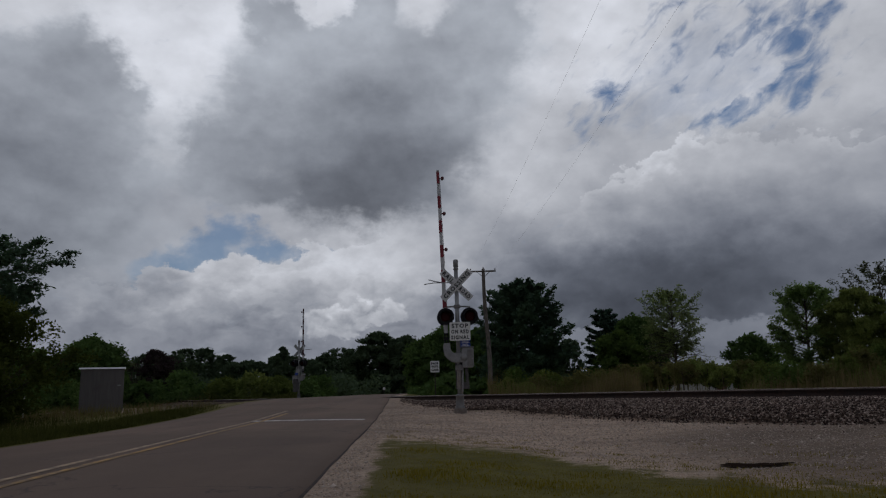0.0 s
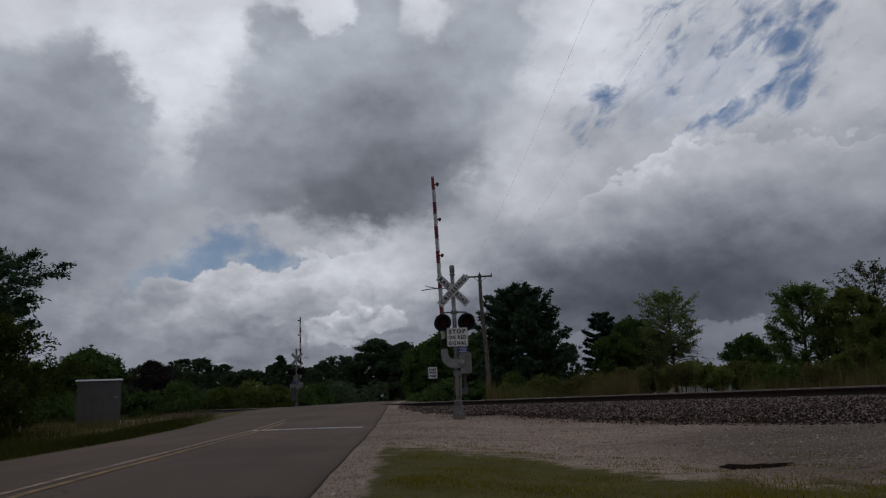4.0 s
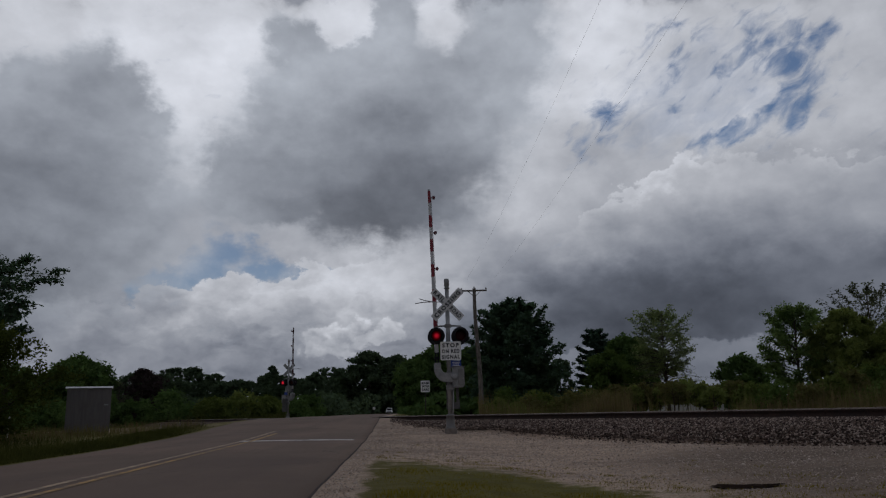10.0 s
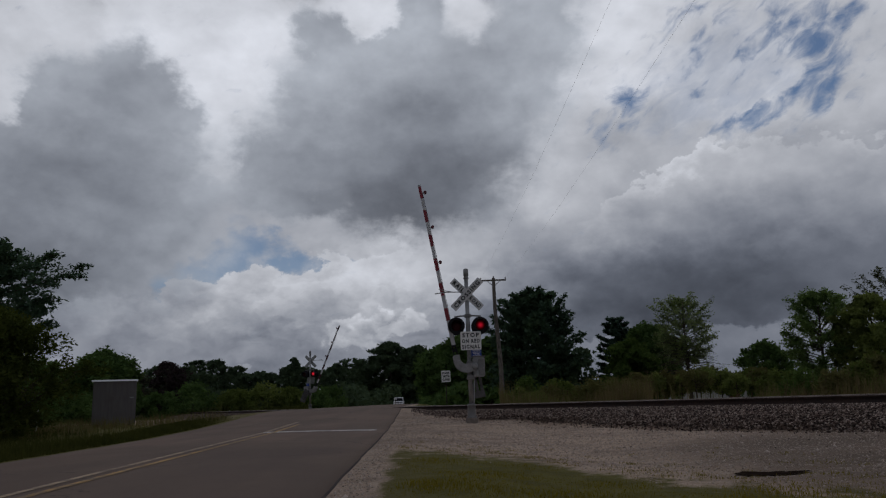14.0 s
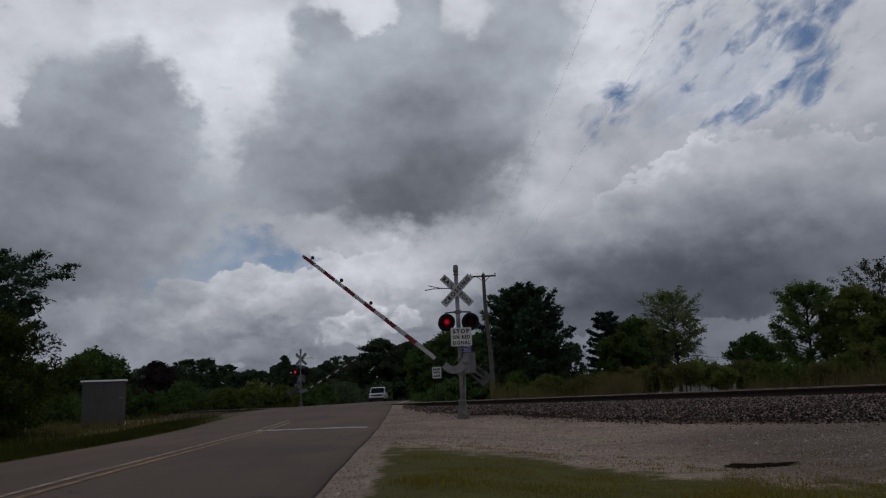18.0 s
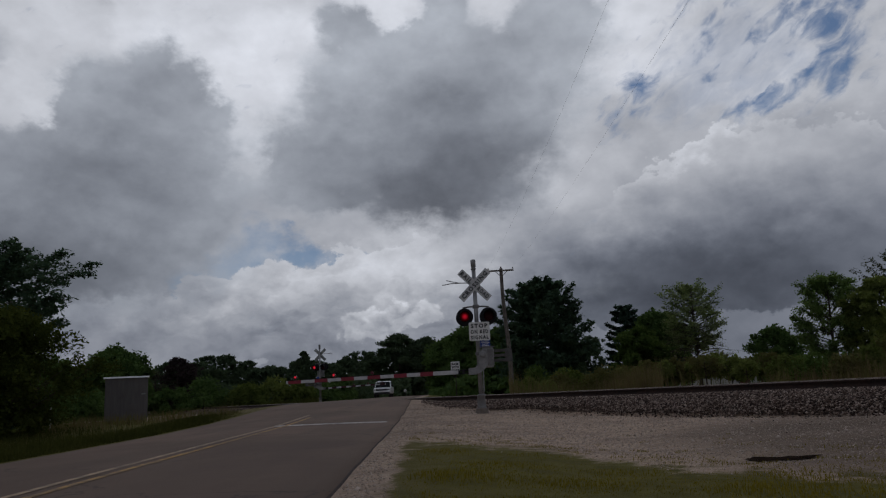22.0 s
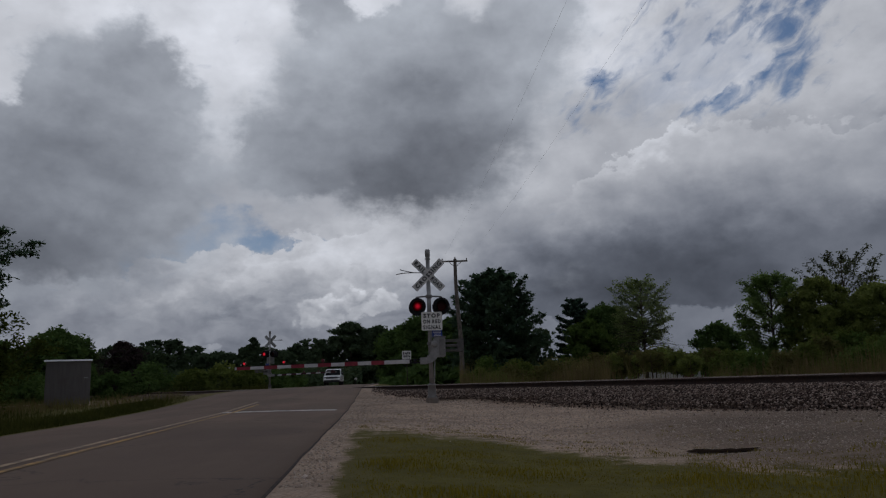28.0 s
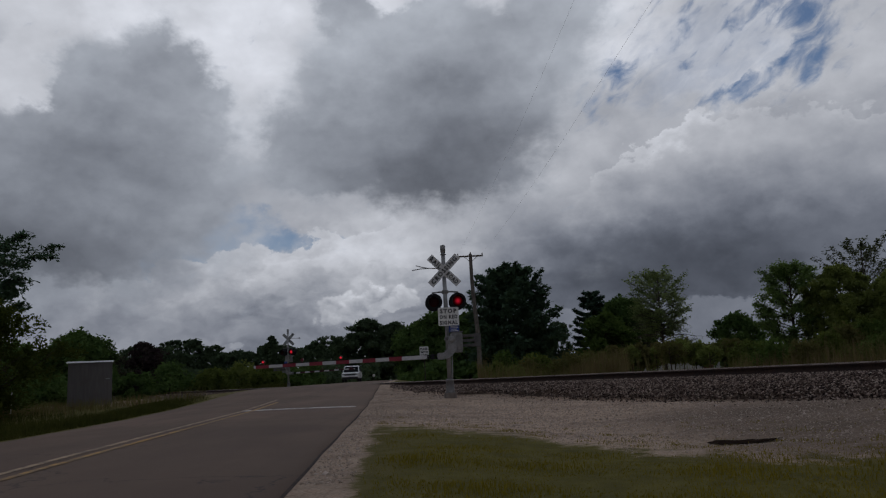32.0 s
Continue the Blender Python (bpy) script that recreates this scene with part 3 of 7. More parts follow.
M_CONCRETE = plain("concrete", (0.20, 0.165, 0.14), 0.92, 0, 0.16, 7.0, 0.4)
M_BLACK = plain("matt_black", (0.014, 0.013, 0.015), 0.75, 0, 0.2, 8.0, 0, 0.3)
M_REFLECT = plain("white_sheeting", (0.62, 0.61, 0.60), 0.45, 0, 0.06, 3.0)
M_SIGN = plain("sign_white", (0.76, 0.75, 0.72), 0.45, 0, 0.06, 3.0)
M_INK = plain("black_ink", (0.018, 0.018, 0.020), 0.5, 0, 0.1, 10.0)
M_BLUE = plain("sign_blue", (0.035, 0.075, 0.34), 0.45, 0, 0.1, 6.0)
M_ALU = plain("sign_back", (0.30, 0.31, 0.30), 0.45, 0.5, 0.1, 4.0)
M_ARM_WHITE = plain("arm_white", (0.52, 0.51, 0.51), 0.5, 0, 0.10, 4.0)
M_ARM_RED = plain("arm_red", (0.23, 0.013, 0.028), 0.45, 0, 0.14, 5.0)
# same red for the far arm, its backlit shade put into the colour
M_ARM_RED_BACKLIT = plain("arm_red_backlit", (0.055, 0.010, 0.014), 0.6, 0, 0.14, 5.0)
M_LAMP_RED = plain("dark_red_lamp", (0.10, 0.008, 0.014), 0.35, 0, 0.15, 8.0)
M_LENS = glass_material("dark_red_lens", (0.045, 0.004, 0.006), 0.5, 0.15)
M_GLOW = glow_material("lit_red_lens", (1.0, 0.018, 0.050), 0.34, 0.115)
M_GLOW_BACK = glow_material("lit_red_lens_aimed_down_the_road", (1.0, 0.030, 0.060), 0.62, 0.16)
M_GLOW_SMALL = glow_material("lit_red_lamp", (1.0, 0.04, 0.07), 0.45)
M_SHED = metal_sheet_material()
M_SHED_ROOF = plain("shed_roof_trim", (0.80, 0.79, 0.77), 0.5, 0.0, 0.06, 3.0)
M_POLE = bark_material("pole_wood", (0.21, 0.18, 0.155))
M_WIRE = plain("wire", (0.75, 0.75, 0.76), 0.7, 0.2)
M_INSULATOR = plain("insulator", (0.20, 0.15, 0.13), 0.3)
M_BARK = bark_material("bark", (0.11, 0.085, 0.065))


# ---- mesh helpers ----
def mesh_object(name, bm, material, smooth=False):
    me = bpy.data.meshes.new(name)
    bm.normal_update()
    bm.to_mesh(me)
    bm.free()
    if smooth:
        for p in me.polygons:
            p.use_smooth = True
    me.materials.append(material)
    return new(name, me)


def part(name, bm, material, parent, label="", smooth=False):
    """Links a bmesh as one mesh object under a thing or a part."""
    ob = mesh_object(name, bm, material, smooth)
    ob.parent = parent
    if label:
        ob["label"] = label
    return ob


def thing(name, m, label, category, group=""):
    ob = new(name)
    ob.empty_display_size = 0.2
    ob.matrix_basis = m
    return tagged(ob, label, category, group)


def box(bm, c, s, bevel=0.0, m=None):
    r = bmesh.ops.create_cube(bm, size=1.0)
    vs = r["verts"]
    bmesh.ops.scale(bm, vec=s, verts=vs)
    if bevel:
        es = list({e for v in vs for e in v.link_edges})
        out = bmesh.ops.bevel(bm, geom=es, offset=bevel, segments=2, affect="EDGES", profile=0.6)
        vs = list({v for f in out["faces"] for v in f.verts} | {v for v in vs if v.is_valid})
    bmesh.ops.translate(bm, vec=c, verts=vs)
    if m is not None:
        bmesh.ops.transform(bm, matrix=m, verts=vs)
    return vs


def tube(bm, points, radii, seg=10, caps=True):
    """A round bar through points with a radius at each."""
    pts = [Vector(p) for p in points]
    rings = []
    side = None
    for i, p in enumerate(pts):
        d = (pts[min(i + 1, len(pts) - 1)] - pts[max(i - 1, 0)]).normalized()
        if side is None:
            side = d.orthogonal().normalized()
        side = (side - d * side.dot(d)).normalized()
        up = d.cross(side)
        rings.append([bm.verts.new(p + (side * math.cos(a) + up * math.sin(a)) * radii[i])
                      for a in (2 * math.pi * k / seg for k in range(seg))])
    for a, b in zip(rings, rings[1:]):
        for k in range(seg):
            bm.faces.new((a[k], a[(k + 1) % seg], b[(k + 1) % seg], b[k]))
    if caps:
        bm.faces.new(rings[0][::-1])
        bm.faces.new(rings[-1])


def lathe(bm, profile, m, seg=24, cap_start=True, cap_end=True):
    """Turns (radius, height) pairs about z, then places them by m."""
    rings = [[bm.verts.new(m @ Vector((r * math.cos(2 * math.pi * k / seg), r * math.sin(2 * math.pi * k / seg), z))) for k in range(seg)]
             for r, z in profile]
    for a, b in zip(rings, rings[1:]):
        for k in range(seg):
            bm.faces.new((a[k], a[(k + 1) % seg], b[(k + 1) % seg], b[k]))
    if cap_start:
        bm.faces.new(rings[0][::-1])
    if cap_end:
        bm.faces.new(rings[-1])


def extrude_outline(bm, outline, depth, m):
    """A plate from a closed outline (x, z), with thickness along y."""
    a = [bm.verts.new(m @ Vector((x, -depth / 2, z))) for x, z in outline]
    b = [bm.verts.new(m @ Vector((x, depth / 2, z))) for x, z in outline]
    bm.faces.new(a)
    bm.faces.new(b[::-1])
    for i in range(len(a)):
        j = (i + 1) % len(a)
        bm.faces.new((a[j], a[i], b[i], b[j]))


def rounded_rect(w, h, r, steps=4):
    out = []
    for cx, cz, a0 in ((w / 2 - r, h / 2 - r, 0), (-w / 2 + r, h / 2 - r, 90), (-w / 2 + r, -h / 2 + r, 180), (w / 2 - r, -h / 2 + r, 270)):
        for k in range(steps + 1):
            a = radians(a0 + 90 * k / steps)
            out.append((cx + r * math.cos(a), cz + r * math.sin(a)))
    return out


def lettering(bm, text, height, width, m, bold=0.03):
    """Raised letters, standing in the x z plane and facing -y, fitted to a width."""
    cu = bpy.data.curves.new("letters", "FONT")
    cu.body, cu.size, cu.align_x, cu.extrude, cu.resolution_u, cu.offset = text, 1.0, "CENTER", 0.0, 2, bold
    cu.space_character = 1.28
    ob = bpy.data.objects.new("letters", cu)
    scene.collection.objects.link(ob)
    bpy.context.view_layer.update()
    me = bpy.data.meshes.new_from_object(ob.evaluated_get(bpy.context.evaluated_depsgraph_get()))
    bpy.data.objects.remove(ob)
    bpy.data.curves.remove(cu)
    xs = [v.co.x for v in me.vertices]
    ys = [v.co.y for v in me.vertices]
    kx, ky = width / (max(xs) - min(xs)), height / (max(ys) - min(ys))
    cx, cy = (max(xs) + min(xs)) / 2, (max(ys) + min(ys)) / 2
    base = {}
    for v in me.vertices:
        base[v.index] = bm.verts.new(m @ Vector(((v.co.x - cx) * kx, 0, (v.co.y - cy) * ky)))
    for p in me.polygons:
        try:
            bm.faces.new([base[i] for i in p.vertices])
        except ValueError:
            pass
    bpy.data.meshes.remove(me)
    bm.verts.index_update()


def letters(text, height, width, m, parent, bold=0.045):
    """Each letter of a word as a part of its own."""
    bm = bmesh.new()
    lettering(bm, text, height, width, m, bold)
    left = set(bm.verts)
    while left:
        seed = min(left, key=lambda v: v.index)
        island, grow = {seed}, [seed]
        while grow:
            v = grow.pop()
            for e in v.link_edges:
                w = e.other_vert(v)
                if w not in island:
                    island.add(w)
                    grow.append(w)
        left -= island
        one = bmesh.new()
        new_v = {v: one.verts.new(v.co) for v in sorted(island, key=lambda q: q.index)}
        for f in {f for v in island for f in v.link_faces}:
            one.faces.new([new_v[v] for v in f.verts])
        part("letter", one, M_INK, parent)
    bm.free()


def mesh_from_arrays(name, verts, faces, material, smooth=False):
    me = bpy.data.meshes.new(name)
    nv, nf, k = len(verts), len(faces), faces.shape[1]
    me.vertices.add(nv)
    me.vertices.foreach_set("co", np.asarray(verts, dtype=np.float32).ravel())
    me.loops.add(nf * k)
    me.loops.foreach_set("vertex_index", np.asarray(faces, dtype=np.int32).ravel())
    me.polygons.add(nf)
    me.polygons.foreach_set("loop_start", np.arange(0, nf * k, k, dtype=np.int32))
    if smooth:
        me.polygons.foreach_set("use_smooth", np.ones(nf, dtype=bool))
    me.update()
    me.validate()
    me.materials.append(material)
    return new(name, me)


# ---- the lie of the land ----
def smooth01(v):
    v = np.clip(v, 0.0, 1.0)
    return v * v * (3 - 2 * v)


def road_right(y):
    """x of the road's right edge."""
    y = np.asarray(y, dtype=float)
    far = np.maximum(y - 62.0, 0.0)
    return -1.80 - 0.043 * (y - 19.9) + far * 0.0130


LANE, ROAD_W = 3.05, 6.25


def road_z(y):
    return np.interp(y, (-80, 0, 7, 10, 20, 25, 29, 33, 37, 44, 48, 54, 62, 80, 88, 110, 146, 200, 260, 420, 3000),
                     (0.12, 0.21, 0.28, 0.32, 0.43, 0.55, 0.72, 0.90, 0.975, 0.985, 0.98, 0.97, 0.975, 1.0, 1.0, 0.7, 0.38, 0.6, 0.85, 0.6, -2.0))


TRACK_DX, TRACK_C = -0.6, 1 / math.hypot(1, 0.6)


def track_side(x, y):
    """Distance from the near rail; positive on the camera's side."""
    return (18.0 + TRACK_DX * y - x) * TRACK_C


def rail_z(y):
    return 0.925 + 0.0016 * (np.clip(y, -60, 90) - 15)


def ground_z(x, y):
    x, y = np.asarray(x, dtype=float), np.asarray(y, dtype=float)
    s = track_side(x, y)
    g = np.interp(s, (-400, -60, -12, -3.2, 0, 1.2, 2.2, 4.5, 8, 13, 50), (-1.0, 0.1, 0.35, 0.55, 0.6, 0.5, 0.34, 0.24, 0.12, 0.0, -0.05))
    g = g + 0.42 * smooth01((y - 14) / 22) * smooth01((s - 1.5) / 5) * smooth01((-2 - x) / 4) * smooth01((90 - y) / 40)
    g = g - 0.25 * smooth01((s - 40) / 60)
    rr = road_right(y)
    d = np.maximum(np.maximum(x - rr, rr - ROAD_W - x), 0.0)
    w = smooth01(1 - (d - 0.2) / 4.5)
    z = g * (1 - w) + (road_z(y) - 0.013) * w
    z = z - 0.006 * smooth01(1 - np.abs(d - 0.12) / 0.3) * (d > 0)
    r = np.hypot(x, y)
    bumps = 0.02 * np.sin(x * 1.7 + 0.6 * y) * np.sin(y * 1.3 - 0.4 * x) + 0.05 * np.sin(x * 0.31) * np.sin(y * 0.23 + 1)
    hole = -0.07 * np.exp(-(((x - 3.77) / 0.8) ** 2 + ((y - 9.3) / 0.42) ** 2))
    mound = 0.09 * np.exp(-((x - 0.5) ** 2 + (y - 22.35) ** 2) / 2.2)
    return z + mound + bumps * smooth01((d - 0.3) / 2) * (r < 900) + hole


def grass_edge(x):
    """y up to which grass covers the ground at the camera's feet."""
    return np.interp(x, (-1.2, -0.3, 1.2, 2.2, 3.5, 6.0, 11.0, 16.0), (13.2, 12.8, 11.2, 9.4, 7.9, 7.3, 6.6, 4.0))


def gravel_amount(x, y):
    s = track_side(x, y)
    rr = road_right(y)
    right = smooth01((y - grass_edge(x) + 0.4) / 4.5 + 0.5) * smooth01((s + 1) / 1.5) * smooth01((34 - x) / 10)
    right = np.maximum(right, smooth01((0.75 - (x - rr)) / 0.5) * (y < 80))
    right = np.where(x > rr - 1, right, 0.0)
    left = smooth01((11.0 + 4 * smooth01((y - 42) / 14) - s) / 3) * smooth01((s + 4) / 2) * smooth01((y - 16) / 6)
    left = np.maximum(left, smooth01((0.45 - (rr - ROAD_W - x)) / 0.5) * 0.5)
    left = left * (1 - 0.8 * smooth01((30 - y) / 6)) * (1 - 0.5 * smooth01((4 - (rr - ROAD_W - x)) / 2))
    left = np.where(x < rr - 1, left, 0.0)
    return np.clip(right + 0.65 * left, 0, 1)


def build_ground():
    def lines(fine_a, fine_b, step, reach):
        out = list(np.arange(fine_a, fine_b + 1e-6, step))
        k, v = step, fine_b
        while v < reach:
            k *= 1.22
            v += k
            out.append(v)
        k, v, low = step, fine_a, []
        while v > -reach:
            k *= 1.22
            v -= k
            low.append(v)
        return np.array(low[::-1] + out)

    xs = lines(-24, 24, 0.3, 2800)
    ys = lines(3, 50, 0.3, 2800)
    X, Y = np.meshgrid(xs, ys)
    Z = ground_z(X, Y)
    rr = road_right(Y)
    inside = (X < rr - 0.7) & (X > rr - ROAD_W + 0.7)
    Z = np.where(inside, Z - 0.25, Z)
    n, m = X.shape
    idx = np.arange(n * m).reshape(n, m)
    faces = np.stack([idx[:-1, :-1], idx[:-1, 1:], idx[1:, 1:], idx[1:, :-1]], -1).reshape(-1, 4)
    ob = mesh_from_arrays("ground", np.stack([X, Y, Z], -1).reshape(-1, 3), faces, M_GROUND, True)
    g = ob.data.attributes.new("gravel", "FLOAT", "POINT")
    g.data.foreach_set("value", gravel_amount(X, Y).astype(np.float32).ravel())
    damp = 0.80 * smooth01((X - 0.6) / 4.5) * smooth01((17.5 - Y) / 5.0) * smooth01((Y - 6) / 2) + 0.3 * np.exp(-(((X - 1.0) / 2.5) ** 2 + ((Y - 15.5) / 0.7) ** 2))
    side = X - rr
    damp = damp + 0.42 * smooth01(1 - (side - 0.2) / 2.6) * (side > -1) * smooth01((40 - Y) / 4)
    d = ob.data.attributes.new("damp", "FLOAT", "POINT")
    d.data.foreach_set("value", damp.astype(np.float32).ravel())
    tagged(ob, "grassy ground with a pale gravel lot and a damp hollow", "ground", kind="structure")


def strip(name, y0, y1, step, left, right, lift, material):
    """A thin sheet that follows the road between two offsets from its right edge."""
    ys = np.arange(y0, y1 + 1e-6, step)
    cols = 2 if left - right > -1.0 and abs(left - right) < 1.0 else 7
    verts = []
    for y in ys:
        for k in range(cols):
            off = left + (right - left) * k / (cols - 1)
            u = (off + ROAD_W / 2) / (ROAD_W / 2)
            crown = 0.05 * (1 - u * u)
            verts.append((float(road_right(y)) + off, y, float(road_z(y)) + crown + lift))
    n = len(ys)
    top = np.array(verts)
    idx = np.arange(n * cols).reshape(n, cols)
    f = np.stack([idx[:-1, :-1], idx[:-1, 1:], idx[1:, 1:], idx[1:, :-1]], -1).reshape(-1, 4)
    return mesh_from_arrays(name, top, f, material, True)


def build_road():
    ys = np.concatenate([np.arange(-60, 0, 3.0), np.arange(0, 80, 0.4), np.arange(80, 700, 8.0)])
    rng = np.random.default_rng(4)
    offs = [0.06, 0.0] + list(np.linspace(-0.25, -ROAD_W + 0.25, 12)) + [-ROAD_W, -ROAD_W - 0.06]
    rag_r = np.convolve(rng.normal(0, 0.022, len(ys) + 4), np.ones(5) / 5, "valid")
    rag_l = np.convolve(rng.normal(0, 0.07, len(ys) + 4), np.ones(5) / 5, "valid")
    verts = []
    for i, y in enumerate(ys):
        x0, z0 = float(road_right(y)), float(road_z(y))
        for k, off in enumerate(offs):
            u = (off + ROAD_W / 2) / (ROAD_W / 2)
            z = z0 + 0.05 * (1 - min(1, u * u))
            if k in (0, len(offs) - 1):
                z -= 0.16
            rag = rag_r[i] if k < 2 else rag_l[i] if k > len(offs) - 3 else 0.0
            verts.append((x0 + off + rag, y, z))
    n, m = len(ys), len(offs)
    idx = np.arange(n * m).reshape(n, m)
    f = np.stack([idx[:-1, :-1], idx[1:, :-1], idx[1:, 1:], idx[:-1, 1:]], -1).reshape(-1, 4)
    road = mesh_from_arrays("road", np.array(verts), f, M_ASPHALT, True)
    tagged(road, "worn grey two-lane asphalt road rising to the tracks", "road", kind="structure")
    # strip on the broken right edge; the drop's shade is in its colour
    V = []
    near = ys[(ys >= 0) & (ys <= 60)]
    for i, y in enumerate(ys):
        if 0 <= y <= 60:
            x0, z0 = float(road_right(y)) + rag_r[i], float(road_z(y))
            V += [(x0 - 0.004, y, z0 + 0.004), (x0 + 0.008, y, z0 - 0.004), (x0 + 0.034, y, z0 - 0.06)]
    idx = np.arange(len(near) * 3).reshape(-1, 3)
    f = np.concatenate([np.stack([idx[:-1, k], idx[:-1, k + 1], idx[1:, k + 1], idx[1:, k]], -1) for k in (0, 1)])
    rim = mesh_from_arrays("broken_edge_shade", np.array(V), f, M_EDGE_SHADE)
    rim.parent = road
    rim["label"] = "broken edge of the asphalt, its shade painted as a dark strip"
    c = -LANE
    for name, a, b, y0, y1, mat, lab in (
            ("centre_line", c + 0.02, c + 0.13, -50, 24.0, M_YELLOW, "faded yellow centre line"),
            ("centre_line", c - 0.26, c - 0.15, -50, 25.5, M_PALE_LINE, "pale worn centre line"),
            ("centre_line", c + 0.02, c + 0.13, 58, 500, M_YELLOW, "faded yellow centre line"),
            ("centre_line", c - 0.26, c - 0.15, 58, 500, M_PALE_LINE, "pale worn centre line"),
            ("stop_line", c - 0.25, -0.28, 19.72, 20.22, M_WHITE_LINE, "white stop line across the lane")):
        ob = strip(name, y0, y1, 0.25 if y1 < 100 else 4.0, a, b, 0.006, mat)
        ob.parent = road
        ob["label"] = lab


# ---- the track ----
def track_point(q, off):
    """A point of the track: q metres along it (0 beside the road), off metres from the near rail towards the camera."""
    x0, y0 = 18.0 + TRACK_DX * 34.0, 34.0
    tx, ty = -0.6 * TRACK_C, TRACK_C
    return x0 + tx * q - ty * off, y0 + ty * q + tx * off


TRACK_TURN = math.degrees(math.atan2(0.6, 1.0))


def build_track():
    bed_rows = []
    qs = np.concatenate([np.arange(-420, -60, 12.0), np.arange(-60, 60, 0.5), np.arange(60, 420, 12.0)])
    prof = [(2.2, None), (1.55, -0.34), (1.0, -0.205), (0.3, -0.175), (-0.75, -0.165), (-1.8, -0.215), (-2.5, -0.235), (-3.1, -0.36), (-3.9, None)]
    verts = []
    for q in qs:
        toe = float(np.interp(q, (-22, -16, -10, 0, 20), (2.2, 1.95, 1.65, 1.6, 2.2)))
        for off, dz in prof:
            off = min(off, toe) if dz is None else min(off, toe - 0.35)
            x, y = track_point(q, off)
            verts.append((x, y, float(rail_z(y)) + dz if dz is not None else float(ground_z(x, y)) - 0.05))
    n, m = len(qs), len(prof)
    V = np.array(verts)
    rr = road_right(V[:, 1])
    on_road = (V[:, 0] < rr + 0.3) & (V[:, 0] > rr - ROAD_W - 0.3)
    V[:, 2] = np.where(on_road, np.minimum(V[:, 2], road_z(V[:, 1]) - 0.15), V[:, 2])
    idx = np.arange(n * m).reshape(n, m)
    f = np.stack([idx[:-1, :-1], idx[1:, :-1], idx[1:, 1:], idx[:-1, 1:]], -1).reshape(-1, 4)
    bed = mesh_from_arrays("trackbed", V, f, M_BALLAST_BED, True)
    tagged(bed, "raised bed of dark ballast under the railway track", "trackbed", kind="structure")

    # rails: foot, web and head
    out = [(-0.07, 0.0), (0.07, 0.0), (0.07, 0.012), (0.012, 0.03), (0.010, 0.125), (0.036, 0.135), (0.036, 0.165), (0.028, 0.172),
           (-0.028, 0.172), (-0.036, 0.165), (-0.036, 0.135), (-0.010, 0.125), (-0.012, 0.03), (-0.07, 0.012)]
    rail_qs = np.concatenate([np.arange(-420, -40, 20.0), np.arange(-40, 60, 2.0), np.arange(60, 421, 20.0)])
    for off in (0.0, -1.505):
        V = []
        for q in rail_qs:
            for a, h in out:
                x, y = track_point(q, off + a)
                V.append((x, y, float(rail_z(y)) - 0.195 + h * 1.134))
        m = len(out)
        idx = np.arange(len(rail_qs) * m).reshape(len(rail_qs), m)
        nxt = np.roll(idx, -1, axis=1)
        f = np.stack([idx[:-1], nxt[:-1], nxt[1:], idx[1:]], -1).reshape(-1, 4)
        r = mesh_from_arrays("rail", np.array(V), f, M_RAIL)
        tagged(r, "rust-brown steel rail with a worn top", "rail", "rails of the track")
        V = []
        for q in rail_qs:
            for a, dz in ((-0.026, 0.002), (0.030, 0.002), (0.0375, -0.005)):
                x, y = track_point(q, off + a)
                V.append((x, y, float(rail_z(y)) + dz))
        idx = np.arange(len(rail_qs) * 3).reshape(-1, 3)
        f = np.concatenate([np.stack([idx[:-1, k], idx[1:, k], idx[1:, k + 1], idx[:-1, k + 1]], -1) for k in (0, 1)])
        p = mesh_from_arrays("running_surface", np.array(V), f, M_RAIL_TOP)
        p.parent = r
    # sleepers
    bm = bmesh.new()
    box(bm, (0, 0, -0.09), (2.6, 0.23, 0.18), 0.012)
    tie = mesh_object("railroad_tie", bm, M_TIE)
    tagged(tie, "dark creosoted wooden tie half buried in ballast", "railroad tie", "ties under the rails")
    rng = np.random.default_rng(8)
    first = True
    for q in np.arange(-44, 70, 0.55):
        x, y = track_point(q, -0.75)
        rr = float(road_right(y))
        if rr - ROAD_W - 2.0 < x < rr + 2.0:
            continue
        m = pose(x, y, float(rail_z(y)) - 0.176, 0, 0, TRACK_TURN + rng.normal(0, 0.7))
        if first:
            tie.matrix_basis = m
            first = False
        else:
            copy_thing(tie, m)
    # crossing panels between and beside the rails
    surface = thing("crossing_surface", pose(0, 0, 0), "dark rubber crossing surface laid between and beside the rails", "crossing surface")
    for k, (a, b) in enumerate(((1.05, 0.10), (-0.12, -0.745), (-0.755, -1.385), (-1.61, -2.55))):
        for i in range(6):
            q0, q1 = 1.0 + i * 2.45, 1.0 + (i + 1) * 2.45 - 0.03
            bm = bmesh.new()
            vs = []
            for q, off in ((q0, a), (q1, a), (q1, b), (q0, b)):
                x, y = track_point(q, off)
                vs.append((x, y, float(rail_z(y)) - 0.004))
            top = [bm.verts.new(v) for v in vs]
            low = [bm.verts.new((v[0], v[1], v[2] - 0.2)) for v in vs]
            bm.faces.new(top)
            for j in range(4):
                bm.faces.new((top[j], low[j], low[(j + 1) % 4], top[(j + 1) % 4]))
            part("panel", bm, M_PANEL, surface)


